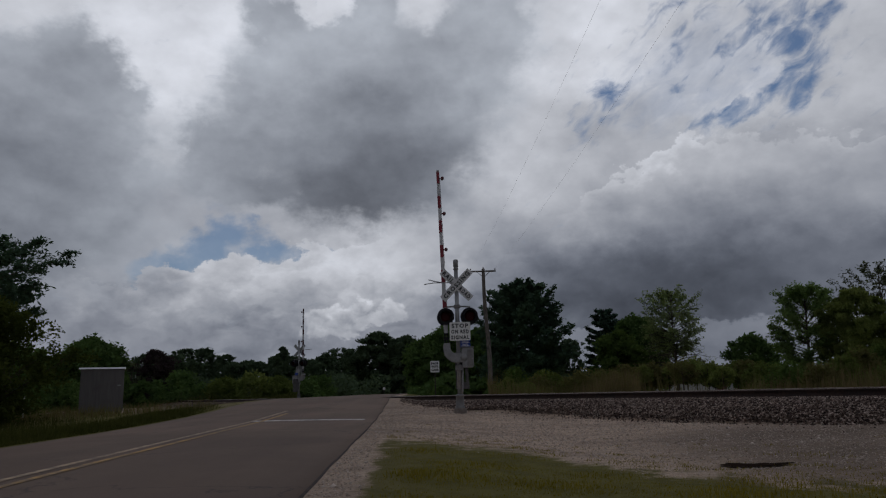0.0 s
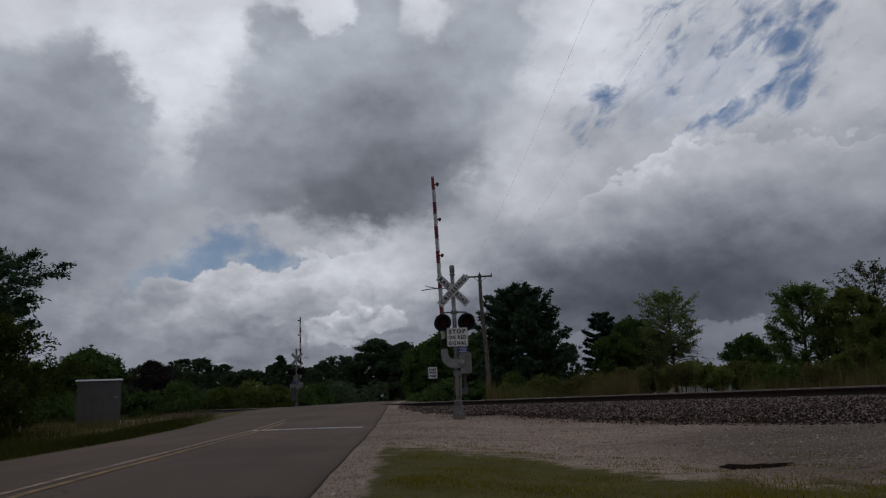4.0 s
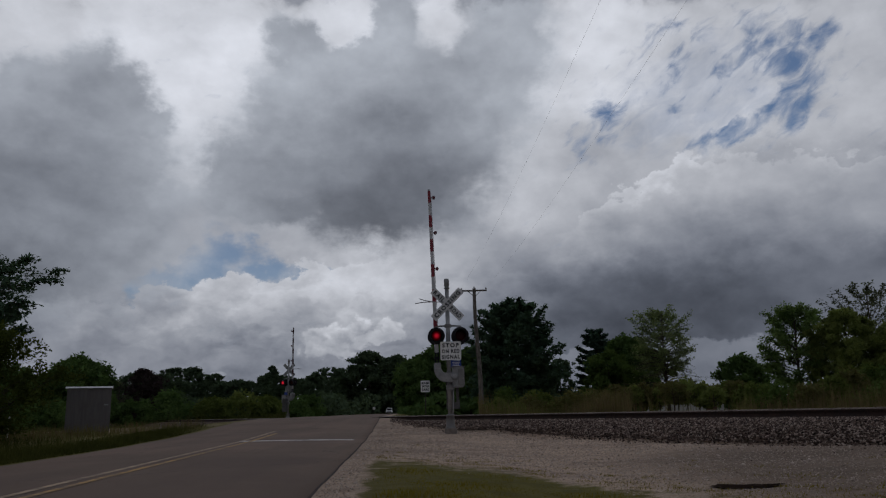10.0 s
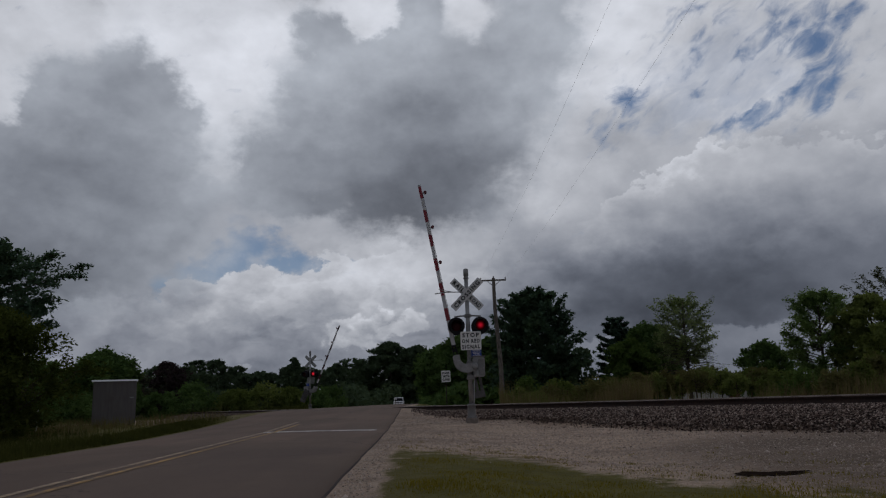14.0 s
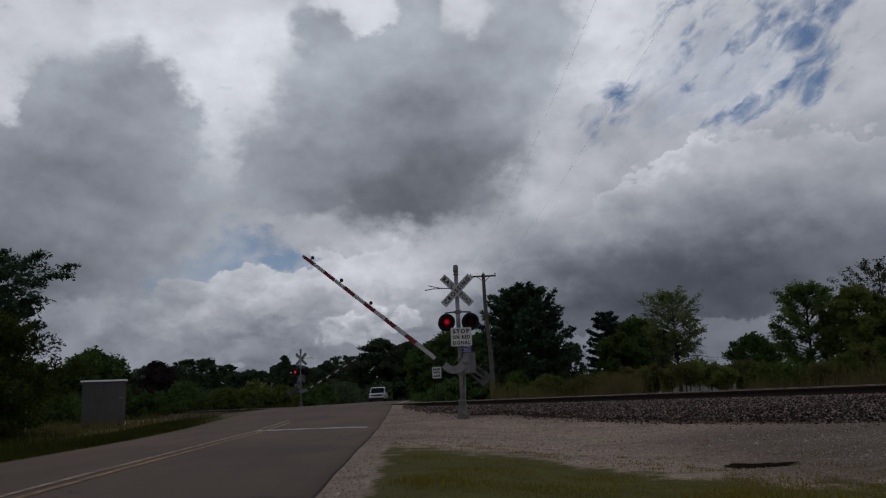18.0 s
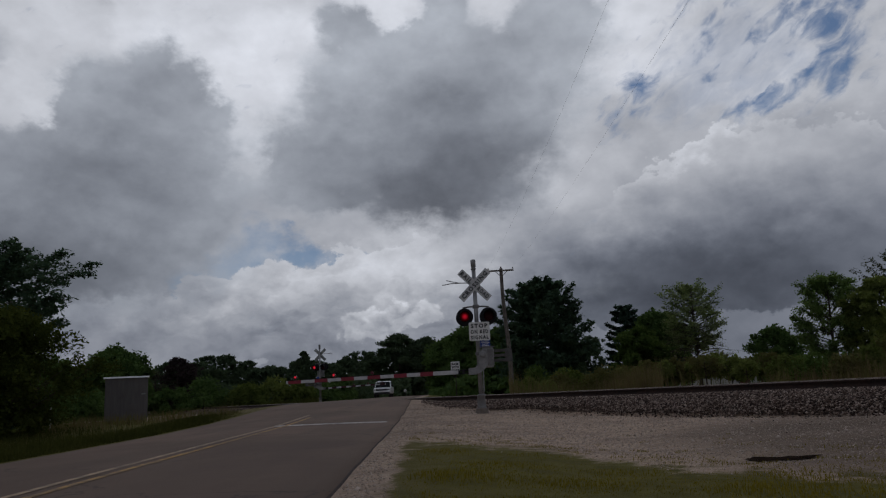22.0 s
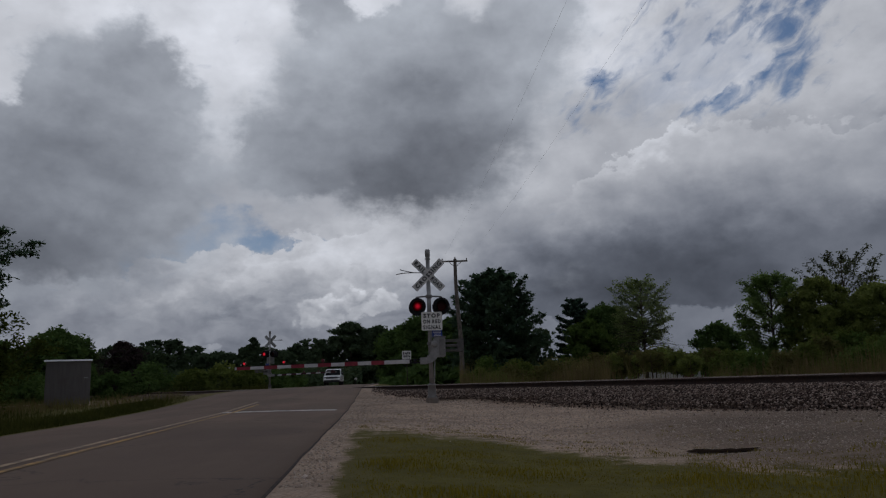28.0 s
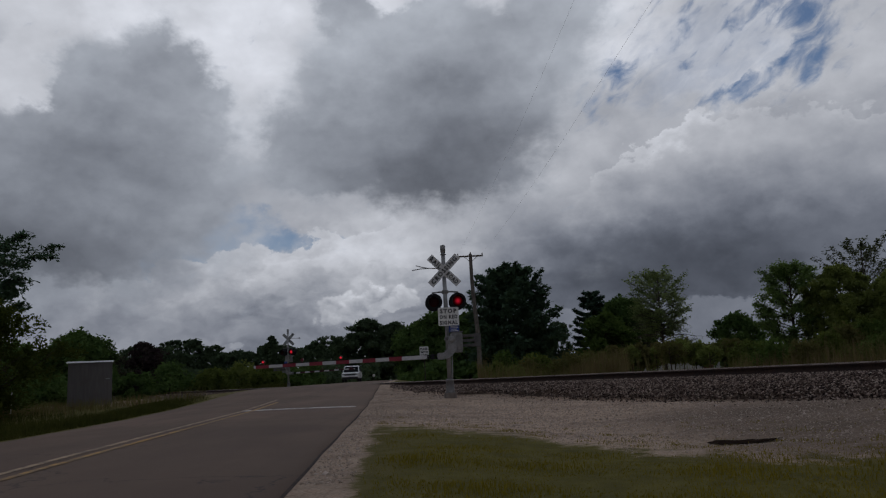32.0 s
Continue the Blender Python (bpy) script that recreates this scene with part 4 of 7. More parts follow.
def rocks(name, centers, sizes, seed, material):
    """Many angular stones in one mesh."""
    rng = np.random.default_rng(seed)
    n = len(centers)
    base = np.array([(1, 1, 0.2), (-1, 1, -0.1), (-1, -1, 0.2), (1, -1, -0.1), (0.1, 0, 1), (0, 0.1, -1)], dtype=float)
    base[:4, :2] *= 0.75
    fac = np.array([(0, 1, 4), (1, 2, 4), (2, 3, 4), (3, 0, 4), (1, 0, 5), (2, 1, 5), (3, 2, 5), (0, 3, 5)])
    V = base[None] * (1 + rng.uniform(-0.35, 0.35, (n, 6, 3)))
    a = rng.uniform(0, 2 * np.pi, n)
    b = rng.uniform(-0.7, 0.7, n)
    ca, sa, cb, sb = np.cos(a), np.sin(a), np.cos(b), np.sin(b)
    x = V[..., 0] * ca[:, None] - V[..., 1] * sa[:, None]
    y = V[..., 0] * sa[:, None] + V[..., 1] * ca[:, None]
    z = V[..., 2] * 0.8
    y2 = y * cb[:, None] - z * sb[:, None]
    z2 = y * sb[:, None] + z * cb[:, None]
    V = np.stack([x, y2, z2], -1) * sizes[:, None, None] + centers[:, None, :]
    F = fac[None] + (np.arange(n) * 6)[:, None, None]
    return mesh_from_arrays(name, V.reshape(-1, 3), F.reshape(-1, 3), material)


def build_stones():
    rng = np.random.default_rng(21)
    n = 120000
    q = np.where(rng.random(n) < 0.80, rng.uniform(-30, 0.5, n), rng.uniform(0, 60, n))
    off = np.where(rng.random(n) < 0.94, rng.uniform(0.1, 2.45, n), rng.uniform(-2.4, 0.3, n))
    x, y = track_point(q, off)
    z = np.interp(off, (-2.6, -1.8, 0.3, 1.0, 1.55, 2.45), (-0.24, -0.205, -0.175, -0.205, -0.33, -0.34)) + rail_z(y)
    low = ground_z(x, y)
    f = np.clip((off - 1.55) / 0.9, 0, 1)
    z = z * (1 - f) + (low - 0.03) * f
    z = np.maximum(z, low) + 0.004
    rr = road_right(y)
    keep = ~((x < rr + 0.5) & (x > rr - ROAD_W - 0.5))
    # by the road the stones thin out into dirt
    keep &= rng.random(n) > 0.8 * smooth01(1 - (x - rr) / 5.0) * (x > rr) * (off > 0.5)
    toe = np.interp(q, (-22, -16, -10, 0), (2.2, 1.9, 1.55, 1.35))
    keep &= off < toe + 0.10 * np.sin(q * 1.9) + 0.10 * np.sin(q * 0.7 + 1) + rng.exponential(0.16, n)
    keep &= ~((np.abs(off) < 0.09) | (np.abs(off + 1.505) < 0.09))
    c = np.stack([x, y, z], -1)[keep]
    # strays below the toe
    k = 1100
    q2, o2 = rng.uniform(-34, -2, k), 1.9 + rng.exponential(0.7, k)
    x2, y2 = track_point(q2, o2)
    stray = np.stack([x2, y2, ground_z(x2, y2) + 0.006], -1)[x2 > road_right(y2) + 0.6]
    c = np.concatenate([c, stray])
    s = rng.uniform(0.012, 0.029, len(c)) * (0.8 + 0.5 * rng.random(len(c)))
    s[-len(stray):] *= 0.6
    ob = rocks("ballast", c, s, 5, M_BALLAST)
    tagged(ob, "angular grey and brown ballast stones along the track", "ballast", kind="stuff")
    n = 90000
    y = 6.5 + 24 * rng.random(n) ** 1.4
    x = rng.uniform(-3, 16, n)
    g = gravel_amount(x, y)
    ok = (rng.random(n) < g ** 4) & (track_side(x, y) > 1.6) & (x > road_right(y) + 0.05)
    x, y = x[ok], y[ok]
    c = np.stack([x, y, ground_z(x, y) + 0.002], -1)
    ob = rocks("gravel", c, rng.uniform(0.005, 0.017, len(c)) * np.where(rng.random(len(c)) < 0.03, 2.2, 1.0), 6, M_PEBBLE)
    tagged(ob, "loose pale gravel scattered over the lot", "gravel", kind="stuff")


build_ground()
build_road()
build_track()
build_stones()

# ---- the crossing signals ----
SIGNAL_NEAR = (0.50, 22.35, 0.555, 2.4)
SIGNAL_FAR = (-11.0, 57.3, 0.816, 166.0)
PIVOT = (0.08, 0.0, 1.57)
ARM_OFF = 0.42


def flasher(parent, side, back):
    """One lamp: black background disc, hood, housing; a lens; and the lit element, which comes forward when it shines."""
    s = 1.0 if back else -1.0
    turn = Matrix.Translation((side * 0.36, 0, 2.77)) @ (Matrix.Rotation(math.pi, 4, "Z") if back else Matrix.Identity(4))
    face = turn @ Matrix.Rotation(math.pi / 2, 4, "X")
    bm = bmesh.new()
    lathe(bm, [(0.10, -0.10), (0.175, 0.02), (0.175, 0.16), (0.255, 0.165), (0.255, 0.180), (0.162, 0.180), (0.158, 0.15)], face, 28)
    # the hood: a tube open below
    n = 22
    for r0, r1 in ((0.172, 0.162),):
        rows = []
        for k in range(n + 1):
            a = radians(-45 + 270 * k / n)
            c, d = math.cos(a), math.sin(a)
            depth = 0.30 * (0.45 + 0.55 * max(0.0, (d + 0.7) / 1.7))
            rows.append([bm.verts.new(face @ Vector((r * c, r * d, z))) for r, z in ((r0, 0.18), (r0, 0.18 + depth), (r1, 0.18 + depth), (r1, 0.18))])
        for a, b in zip(rows, rows[1:]):
            for k in range(3):
                bm.faces.new((a[k], b[k], b[k + 1], a[k + 1]))
    lamp = part("flasher_lamp", bm, M_BLACK, parent, "black round background with a hooded lamp", False)
    bm = bmesh.new()
    lathe(bm, [(0.155, 0.182), (0.15, 0.192), (0.10, 0.201), (0.04, 0.206)], face, 24)
    part("lens", bm, M_LENS, lamp, "dark red lens", True)
    bm = bmesh.new()
    lathe(bm, [(0.135, -0.006), (0.128, 0.002), (0.09, 0.010), (0.03, 0.014)], Matrix.Rotation(math.pi / 2, 4, "X"), 24)
    glow = part("lit_element", bm, M_GLOW_BACK if back else M_GLOW, lamp, "glowing red lamp element", True)
    glow.matrix_basis = turn @ pose(0, -0.12, 0)
    return glow, turn


def build_signal(x, y, z, rz, tip, seen, label):
    root = thing("crossing_signal", pose(x, y, z, 0, 0, rz), label, "crossing signal", "signals of the crossing")
    bm = bmesh.new()
    lathe(bm, [(0.19, -0.4), (0.185, 0.02), (0.175, 0.055), (0.16, 0.06)], Matrix.Identity(4), 14)
    part("foundation", bm, M_CONCRETE, root, "rough concrete footing")
    bm = bmesh.new()
    lathe(bm, [(0.15, 0.055), (0.15, 0.085), (0.125, 0.105), (0.118, 0.40), (0.13, 0.41), (0.13, 0.45), (0.085, 0.47)], Matrix.Identity(4), 20)
    for k in range(4):
        a = radians(45 + 90 * k)
        tube(bm, [(0.135 * math.cos(a), 0.135 * math.sin(a), 0.08), (0.135 * math.cos(a), 0.135 * math.sin(a), 0.14)], [0.018, 0.018], 6)
    part("junction_base", bm, M_CAST, root, "grey cast junction base", True)
    bm = bmesh.new()
    tube(bm, [(0, 0, 0.42), (0, 0, 4.30)], [0.066, 0.062], 16)
    part("mast", bm, M_GALV, root, "", True)
    bm = bmesh.new()
    lathe(bm, [(0.075, 4.22), (0.085, 4.225), (0.085, 4.25), (0.066, 4.26), (0.066, 4.30), (0.078, 4.31), (0.078, 4.50), (0.06, 4.53)], Matrix.Identity(4), 18)
    part("bell", bm, M_CASE, root, "grey electronic bell", True)
    # crossbuck
    for tilt, words in ((45, "CROSSING"), (-45, "RAIL ROAD")):
        at = Matrix.Translation((0, -0.100 if tilt > 0 else -0.085, 3.73)) @ Matrix.Rotation(radians(-tilt), 4, "Y")
        bm = bmesh.new()
        extrude_outline(bm, rounded_rect(1.22, 0.225, 0.012, 2), 0.006, at)
        blade = part("crossbuck_blade", bm, M_REFLECT, root, "white crossbuck blade")
        front = at @ Matrix.Translation((0, -0.006, 0))
        for word, dx, w in (((words, 0.0, 1.08),) if tilt > 0 else (("RAIL", -0.345, 0.42), ("ROAD", 0.345, 0.42))):
            letters(word, 0.140, w, front @ Matrix.Translation((dx, 0, 0)), blade)
        bm = bmesh.new()
        extrude_outline(bm, rounded_rect(1.20, 0.205, 0.012, 2), 0.003, at @ Matrix.Translation((0, 0.006, 0)))
        part("blade_back", bm, M_ALU, blade, "bare aluminium back")
    bm = bmesh.new()
    box(bm, (0, -0.04, 3.73), (0.16, 0.09, 0.16), 0.01)
    part("crossbuck_bracket", bm, M_GALV, root)
    # cross arm of the lamps
    bm = bmesh.new()
    tube(bm, [(-0.40, 0, 3.06), (-0.2, 0, 3.08), (0.2, 0, 3.08), (0.40, 0, 3.06)], [0.024] * 4, 8)
    for s in (-1, 1):
        tube(bm, [(s * 0.36, 0, 3.06), (s * 0.36, 0, 2.90)], [0.03, 0.03], 8)
        box(bm, (s * 0.36, 0, 2.79), (0.12, 0.14, 0.26), 0.02)
    box(bm, (0, 0, 3.08), (0.19, 0.18, 0.10), 0.015)
    part("lamp_crossarm", bm, M_CAST, root, "", True)
    glows = {}
    for back in (False, True):
        for side in (-1, 1):
            glows[(side, back)] = flasher(root, side, back)
    # plates
    at = Matrix.Translation((0.05, -0.235, 2.31))
    bm = bmesh.new()
    extrude_outline(bm, rounded_rect(0.62, 0.55, 0.04), 0.005, at)
    sign = part("stop_sign_plate", bm, M_SIGN, root, "white plate with black words")
    front = at @ Matrix.Translation((0, -0.005, 0))
    for word, h, w, dz in (("STOP", 0.13, 0.50, 0.165), ("ON RED", 0.12, 0.53, -0.01), ("SIGNAL", 0.12, 0.54, -0.18)):
        letters(word, h, w, front @ Matrix.Translation((0, 0, dz)), sign)
    bm = bmesh.new()
    extrude_outline(bm, rounded_rect(0.62, 0.54, 0.04), 0.003, at @ Matrix.Translation((0, 0.005, 0)))
    part("plate_back", bm, M_ALU, sign, "bare aluminium back")
    bm = bmesh.new()
    for z2 in (2.18, 2.50):
        box(bm, (0, -0.115, z2), (0.15, 0.22, 0.04), 0.006)
    part("plate_bracket", bm, M_GALV, root)
    at = Matrix.Translation((0.21, -0.09, 1.95))
    bm = bmesh.new()
    extrude_outline(bm, rounded_rect(0.30, 0.23, 0.015), 0.005, at)
    blue = part("blue_plate", bm, M_BLUE, root, "small blue notice plate")
    bm = bmesh.new()
    for k, w in enumerate((0.22, 0.24, 0.18, 0.22)):
        box(bm, (0.21, -0.095, 2.02 - 0.045 * k), (w, 0.003, 0.016))
    part("writing_bar", bm, M_SIGN, blue, "white lines of small writing")
    # mechanism
    bm = bmesh.new()
    out = [(0.10, 1.24), (0.42, 1.24), (0.44, 1.30), (0.445, 1.78), (0.41, 1.83), (0.12, 1.83), (0.10, 1.78)]
    extrude_outline(bm, out, 0.36, Matrix.Translation((0, 0.02, 0)))
    bmesh.ops.bevel(bm, geom=list(bm.edges), offset=0.012, segments=2, affect="EDGES")
    case = part("gate_mechanism", bm, M_CASE, root, "grey metal gate mechanism case")
    bm = bmesh.new()
    box(bm, (0.275, 0.02, 1.845), (0.38, 0.40, 0.03), 0.008)
    part("case_lid", bm, M_CAST, case)
    bm = bmesh.new()
    box(bm, (0.34, -0.168, 1.53), (0.17, 0.02, 0.48), 0.008)
    part("case_door", bm, M_CAST, case)
    bm = bmesh.new()
    box(bm, (0.21, -0.172, 1.38), (0.035, 0.03, 0.24), 0.006)
    part("hinge", bm, M_ALU, case, "bright hinge strip")
    bm = bmesh.new()
    tube(bm, [(0.40, -0.17, 1.50), (0.40, -0.20, 1.50)], [0.02, 0.02], 8)
    part("latch", bm, M_GALV, case)
    bm = bmesh.new()
    tube(bm, [(PIVOT[0], -0.25, PIVOT[2]), (PIVOT[0], 0.42, PIVOT[2])], [0.045, 0.045], 12)
    part("pivot_shaft", bm, M_GALV, root, "", True)
    bm = bmesh.new()
    box(bm, (0.02, 0, 1.24), (0.24, 0.20, 0.16), 0.02)
    part("mast_clamp", bm, M_CAST, root)
    bm = bmesh.new()
    box(bm, (0.0, 0, 1.66), (0.18, 0.18, 0.10), 0.02)
    part("mast_clamp", bm, M_CAST, root)
    bm = bmesh.new()
    tube(bm, [(0.12, -0.03, 1.22), (0.10, -0.07, 0.95), (0.09, -0.07, 0.55), (0.06, -0.05, 0.42)], [0.018] * 4, 7)
    part("conduit", bm, M_GALV, root, "", True)
    # the wind bracket that holds the raised arm
    bm = bmesh.new()
    tube(bm, [(0, -0.07, 3.80), (-0.45, -0.16, 3.80), (-0.72, -0.20, 3.79), (-0.98, -0.22, 3.75)], [0.014] * 4, 6)
    tube(bm, [(-0.45, -0.16, 3.80), (-0.72, -0.34, 3.83), (-0.86, -0.36, 3.87)], [0.013] * 3, 6)
    part("arm_bracket", bm, M_GALV, root, "thin steel bracket for the raised arm", True)
    # the gate arm
    bm = bmesh.new()
    z0, z1 = 0.68, tip
    h0, h1 = 0.060, 0.042
    a = [(-ARM_OFF - h0, -0.016, z0), (-ARM_OFF + h0, -0.016, z0), (-ARM_OFF + h0, 0.016, z0), (-ARM_OFF - h0, 0.016, z0)]
    b = [(-ARM_OFF - h1, -0.012, z1), (-ARM_OFF + h1, -0.012, z1), (-ARM_OFF + h1, 0.012, z1), (-ARM_OFF - h1, 0.012, z1)]
    va, vb = [bm.verts.new(v) for v in a], [bm.verts.new(v) for v in b]
    bm.faces.new(va[::-1])
    bm.faces.new(vb)
    for k in range(4):
        bm.faces.new((va[k], va[(k + 1) % 4], vb[(k + 1) % 4], vb[k]))
    bmesh.ops.bevel(bm, geom=list(bm.edges), offset=0.004, segments=1, affect="EDGES")
    arm = part("gate_arm", bm, M_ARM_WHITE, root, "white gate arm with red bands")
    arm.matrix_basis = pose(*PIVOT)
    for k in range(6):
        top = tip - 0.06 - k * 0.785
        bm = bmesh.new()
        lo = top - 0.385
        rings = []
        for z in (lo, top):
            h = h0 + (h1 - h0) * (z - z0) / (z1 - z0) + 0.003
            rings.append([bm.verts.new((-ARM_OFF + sx * h, sy * 0.0195, z)) for sx, sy in ((-1, -1), (1, -1), (1, 1), (-1, 1))])
        for j in range(4):
            bm.faces.new((rings[0][j], rings[0][(j + 1) % 4], rings[1][(j + 1) % 4], rings[1][j]))
        bm.faces.new(rings[0][::-1])
        bm.faces.new(rings[1])
        part("red_band", bm, M_ARM_RED if seen < 0 else M_ARM_RED_BACKLIT, arm)
    # curved support between pivot and arm: two fat cheeks joined by a block
    bm = bmesh.new()
    path = [(0.17, -0.03), (0.06, -0.04), (-0.04, -0.04)] + [(-ARM_OFF + 0.30 - 0.30 * math.sin(radians(90 * k / 8)), 0.26 - 0.30 * math.cos(radians(90 * k / 8))) for k in range(9)] + [(-ARM_OFF, 0.40)]
    for y0 in (-0.215, 0.235):
        ring = []
        for i, (px, pz) in enumerate(path):
            p0, p1 = path[max(i - 1, 0)], path[min(i + 1, len(path) - 1)]
            d = Vector((p1[0] - p0[0], p1[1] - p0[1])).normalized()
            w = (0.085, 0.125, 0.13, 0.13)[min(i, 3)] - 0.004 * max(0, i - 3)
            ring.append([bm.verts.new((px - d.y * w * s, y0 + e, pz + d.x * w * s)) for s, e in ((-1, -0.012), (1, -0.012), (1, 0.012), (-1, 0.012))])
        for r, q in zip(ring, ring[1:]):
            for j in range(4):
                bm.faces.new((r[j], r[(j + 1) % 4], q[(j + 1) % 4], q[j]))
        bm.faces.new(ring[0][::-1])
        bm.faces.new(ring[-1])
    box(bm, (-ARM_OFF, 0.01, 0.36), (0.17, 0.46, 0.10), 0.012)
    bmesh.ops.recalc_face_normals(bm, faces=list(bm.faces))
    support = part("arm_support", bm, M_CASE, arm, "fat curved grey arm support")
    bm = bmesh.new()
    lathe(bm, [(0.095, 0.0), (0.095, 0.035), (0.07, 0.05)], Matrix.Translation((0.06, -0.225, -0.03)) @ Matrix.Rotation(math.pi / 2, 4, "X"), 18)
    part("hub_cap", bm, M_CASE, support, "", True)
    for dx, dz in ((-0.36, 0.24), (-0.48, 0.24), (-0.42, 0.33)):
        bm = bmesh.new()
        lathe(bm, [(0.022, 0.0), (0.022, 0.012), (0.012, 0.016)], Matrix.Translation((dx, -0.227, dz)) @ Matrix.Rotation(math.pi / 2, 4, "X"), 6)
        part("bolt", bm, M_GALV, support)
    bm = bmesh.new()
    for dx in (-0.045, 0.045):
        tube(bm, [(-ARM_OFF + dx, 0, 0.38), (-ARM_OFF + dx, 0, 0.80)], [0.018, 0.018], 6)
    box(bm, (-ARM_OFF, 0, 0.56), (0.15, 0.07, 0.09), 0.008)
    box(bm, (-ARM_OFF, 0, 0.70), (0.12, 0.05, 0.05), 0.006)
    part("breakaway_adapter", bm, M_BLACK, arm, "dark steel adapter")
    # counterweight: two slotted plates with a block at their end
    bm = bmesh.new()
    for yy in (0.29, 0.41):
        for dx in (-0.145, 0.0, 0.145):
            box(bm, (0.02 + dx, yy, -0.46), (0.085, 0.026, 0.90), 0.008)
    box(bm, (0.02, 0.35, -0.86), (0.40, 0.15, 0.20), 0.015)
    box(bm, (0.02, 0.35, -0.02), (0.30, 0.14, 0.10), 0.015)
    part("counterweight", bm, M_WEIGHT, arm, "dull grey slotted counterweight plates")
    lamps = []
    for z in (tip - 0.28, tip - 1.42, tip - 2.56):
        bm = bmesh.new()
        tube(bm, [(-ARM_OFF + 0.03, 0, z), (-ARM_OFF + 0.10, 0, z)], [0.014, 0.014], 6)
        for s in (-1, 1):
            tube(bm, [(-ARM_OFF + 0.135, s * 0.0, z), (-ARM_OFF + 0.135, s * 0.055, z)], [0.052, 0.050], 12)
        part("arm_lamp", bm, M_LAMP_RED, arm, "small dark red lamp on the arm")
        bm = bmesh.new()
        lathe(bm, [(0.033, 0.050), (0.031, 0.058), (0.017, 0.063)], Matrix.Rotation(-seen * math.pi / 2, 4, "X"), 14)
        g = part("lit_element", bm, M_GLOW_SMALL, arm, "small red lamp element", True)
        g.matrix_basis = pose(-ARM_OFF + 0.135, 0, z)
        lamps.append((g, z, -seen * 0.03))
    bm = bmesh.new()
    tube(bm, [(-ARM_OFF + 0.075, 0, 0.9), (-ARM_OFF + 0.066, 0, 3.0), (-ARM_OFF + 0.056, 0, tip - 0.25)], [0.007] * 3, 5)
    part("arm_cable", bm, M_BLACK, arm)
    return arm, glows, lamps


near_arm, near_glows, near_lamps = build_signal(*SIGNAL_NEAR, 5.85, -1, "grey crossing signal with crossbuck, red flashers and gate arm")
far_arm, far_glows, far_lamps = build_signal(*SIGNAL_FAR, 5.41, 1, "crossing signal beyond the tracks with its gate arm")


# ---- signs, pole, shed ----
def build_pass_sign():
    x, y = -0.50, 50.0
    z0 = float(ground_z(x, y))
    root = thing("pass_with_care_sign", pose(x, y, z0), "white road sign reading pass with care on a dark post", "road sign")
    bm = bmesh.new()
    box(bm, (0, 0.03, 1.2), (0.06, 0.035, 2.45), 0.006)
    part("post", bm, M_TIE, root, "dark steel post")
    at = Matrix.Translation((0, -0.004, 2.78 - z0 + 0.0))
    bm = bmesh.new()
    extrude_outline(bm, rounded_rect(0.60, 0.76, 0.04), 0.006, at)
    plate = part("plate", bm, M_SIGN, root)
    f = at @ Matrix.Translation((0, -0.006, 0))
    for word, dz in (("PASS", 0.21), ("WITH", 0.0), ("CARE", -0.21)):
        letters(word, 0.16, 0.47, f @ Matrix.Translation((0, 0, dz)), plate, 0.07)


def build_round_sign():
    x, y = -7.85, 100.0
    z0 = float(ground_z(x, y))
    root = thing("round_warning_sign", pose(x, y, z0), "round warning sign on a post, seen from its bare back", "road sign")
    bm = bmesh.new()
    box(bm, (0, 0, 0.45), (0.07, 0.05, 1.0), 0.01)
    part("post", bm, M_TIE, root)
    bm = bmesh.new()
    lathe(bm, [(0.19, 0.03), (0.19, 0.035)], Matrix.Translation((0, 0.01, 1.75 - z0)) @ Matrix.Rotation(-math.pi / 2, 4, "X"), 28)
    part("plate", bm, M_SIGN, root, "pale metal disc")


def build_pole(x, y, top, lean, name_label, cross=True):
    z0 = float(ground_z(x, y))
    h = top - z0
    root = thing("utility_pole", pose(x, y, z0 - 0.3), name_label, "utility pole", "poles of the power line")
    pts, rad = [], []
    for k in range(15):
        f = k / 14
        pts.append((lean * f + 0.16 * math.sin(f * 5.2) * (1 - f) * f * 2, 0.05 * math.sin(f * 4), (h + 0.3) * f))
        rad.append(0.185 - 0.065 * f)
    bm = bmesh.new()
    tube(bm, pts, rad, 14)
    part("shaft", bm, M_POLE, root, "bent weathered wooden shaft", True)
    zt = h + 0.3 - 0.18
    bm = bmesh.new()
    box(bm, (lean - 0.06, -0.14, zt), (1.96, 0.09, 0.115), 0.012)
    arm = part("crossarm", bm, M_POLE, root)
    for s in (-1, 1):
        bm = bmesh.new()
        box(bm, (0, 0, 0), (0.62, 0.02, 0.04), 0.004, Matrix.Translation((lean + s * 0.24, -0.10, zt - 0.24)) @ Matrix.Rotation(radians(-s * 42), 4, "Y"))
        part("brace", bm, M_TIE, root)
    for dx in (-0.95, 0.0, 0.86):
        bm = bmesh.new()
        lathe(bm, [(0.018, 0.05), (0.018, 0.09), (0.05, 0.10), (0.055, 0.15), (0.035, 0.17), (0.045, 0.19), (0.02, 0.22)],
              Matrix.Translation((lean + dx, -0.14 if dx else 0.0, zt if dx else zt + 0.12)), 10)
        part("insulator", bm, M_INSULATOR, root, "", True)
    return [(x + lean + dx, y - 0.14, z0 - 0.3 + zt + 0.19) for dx in (-0.95, 0.86)]


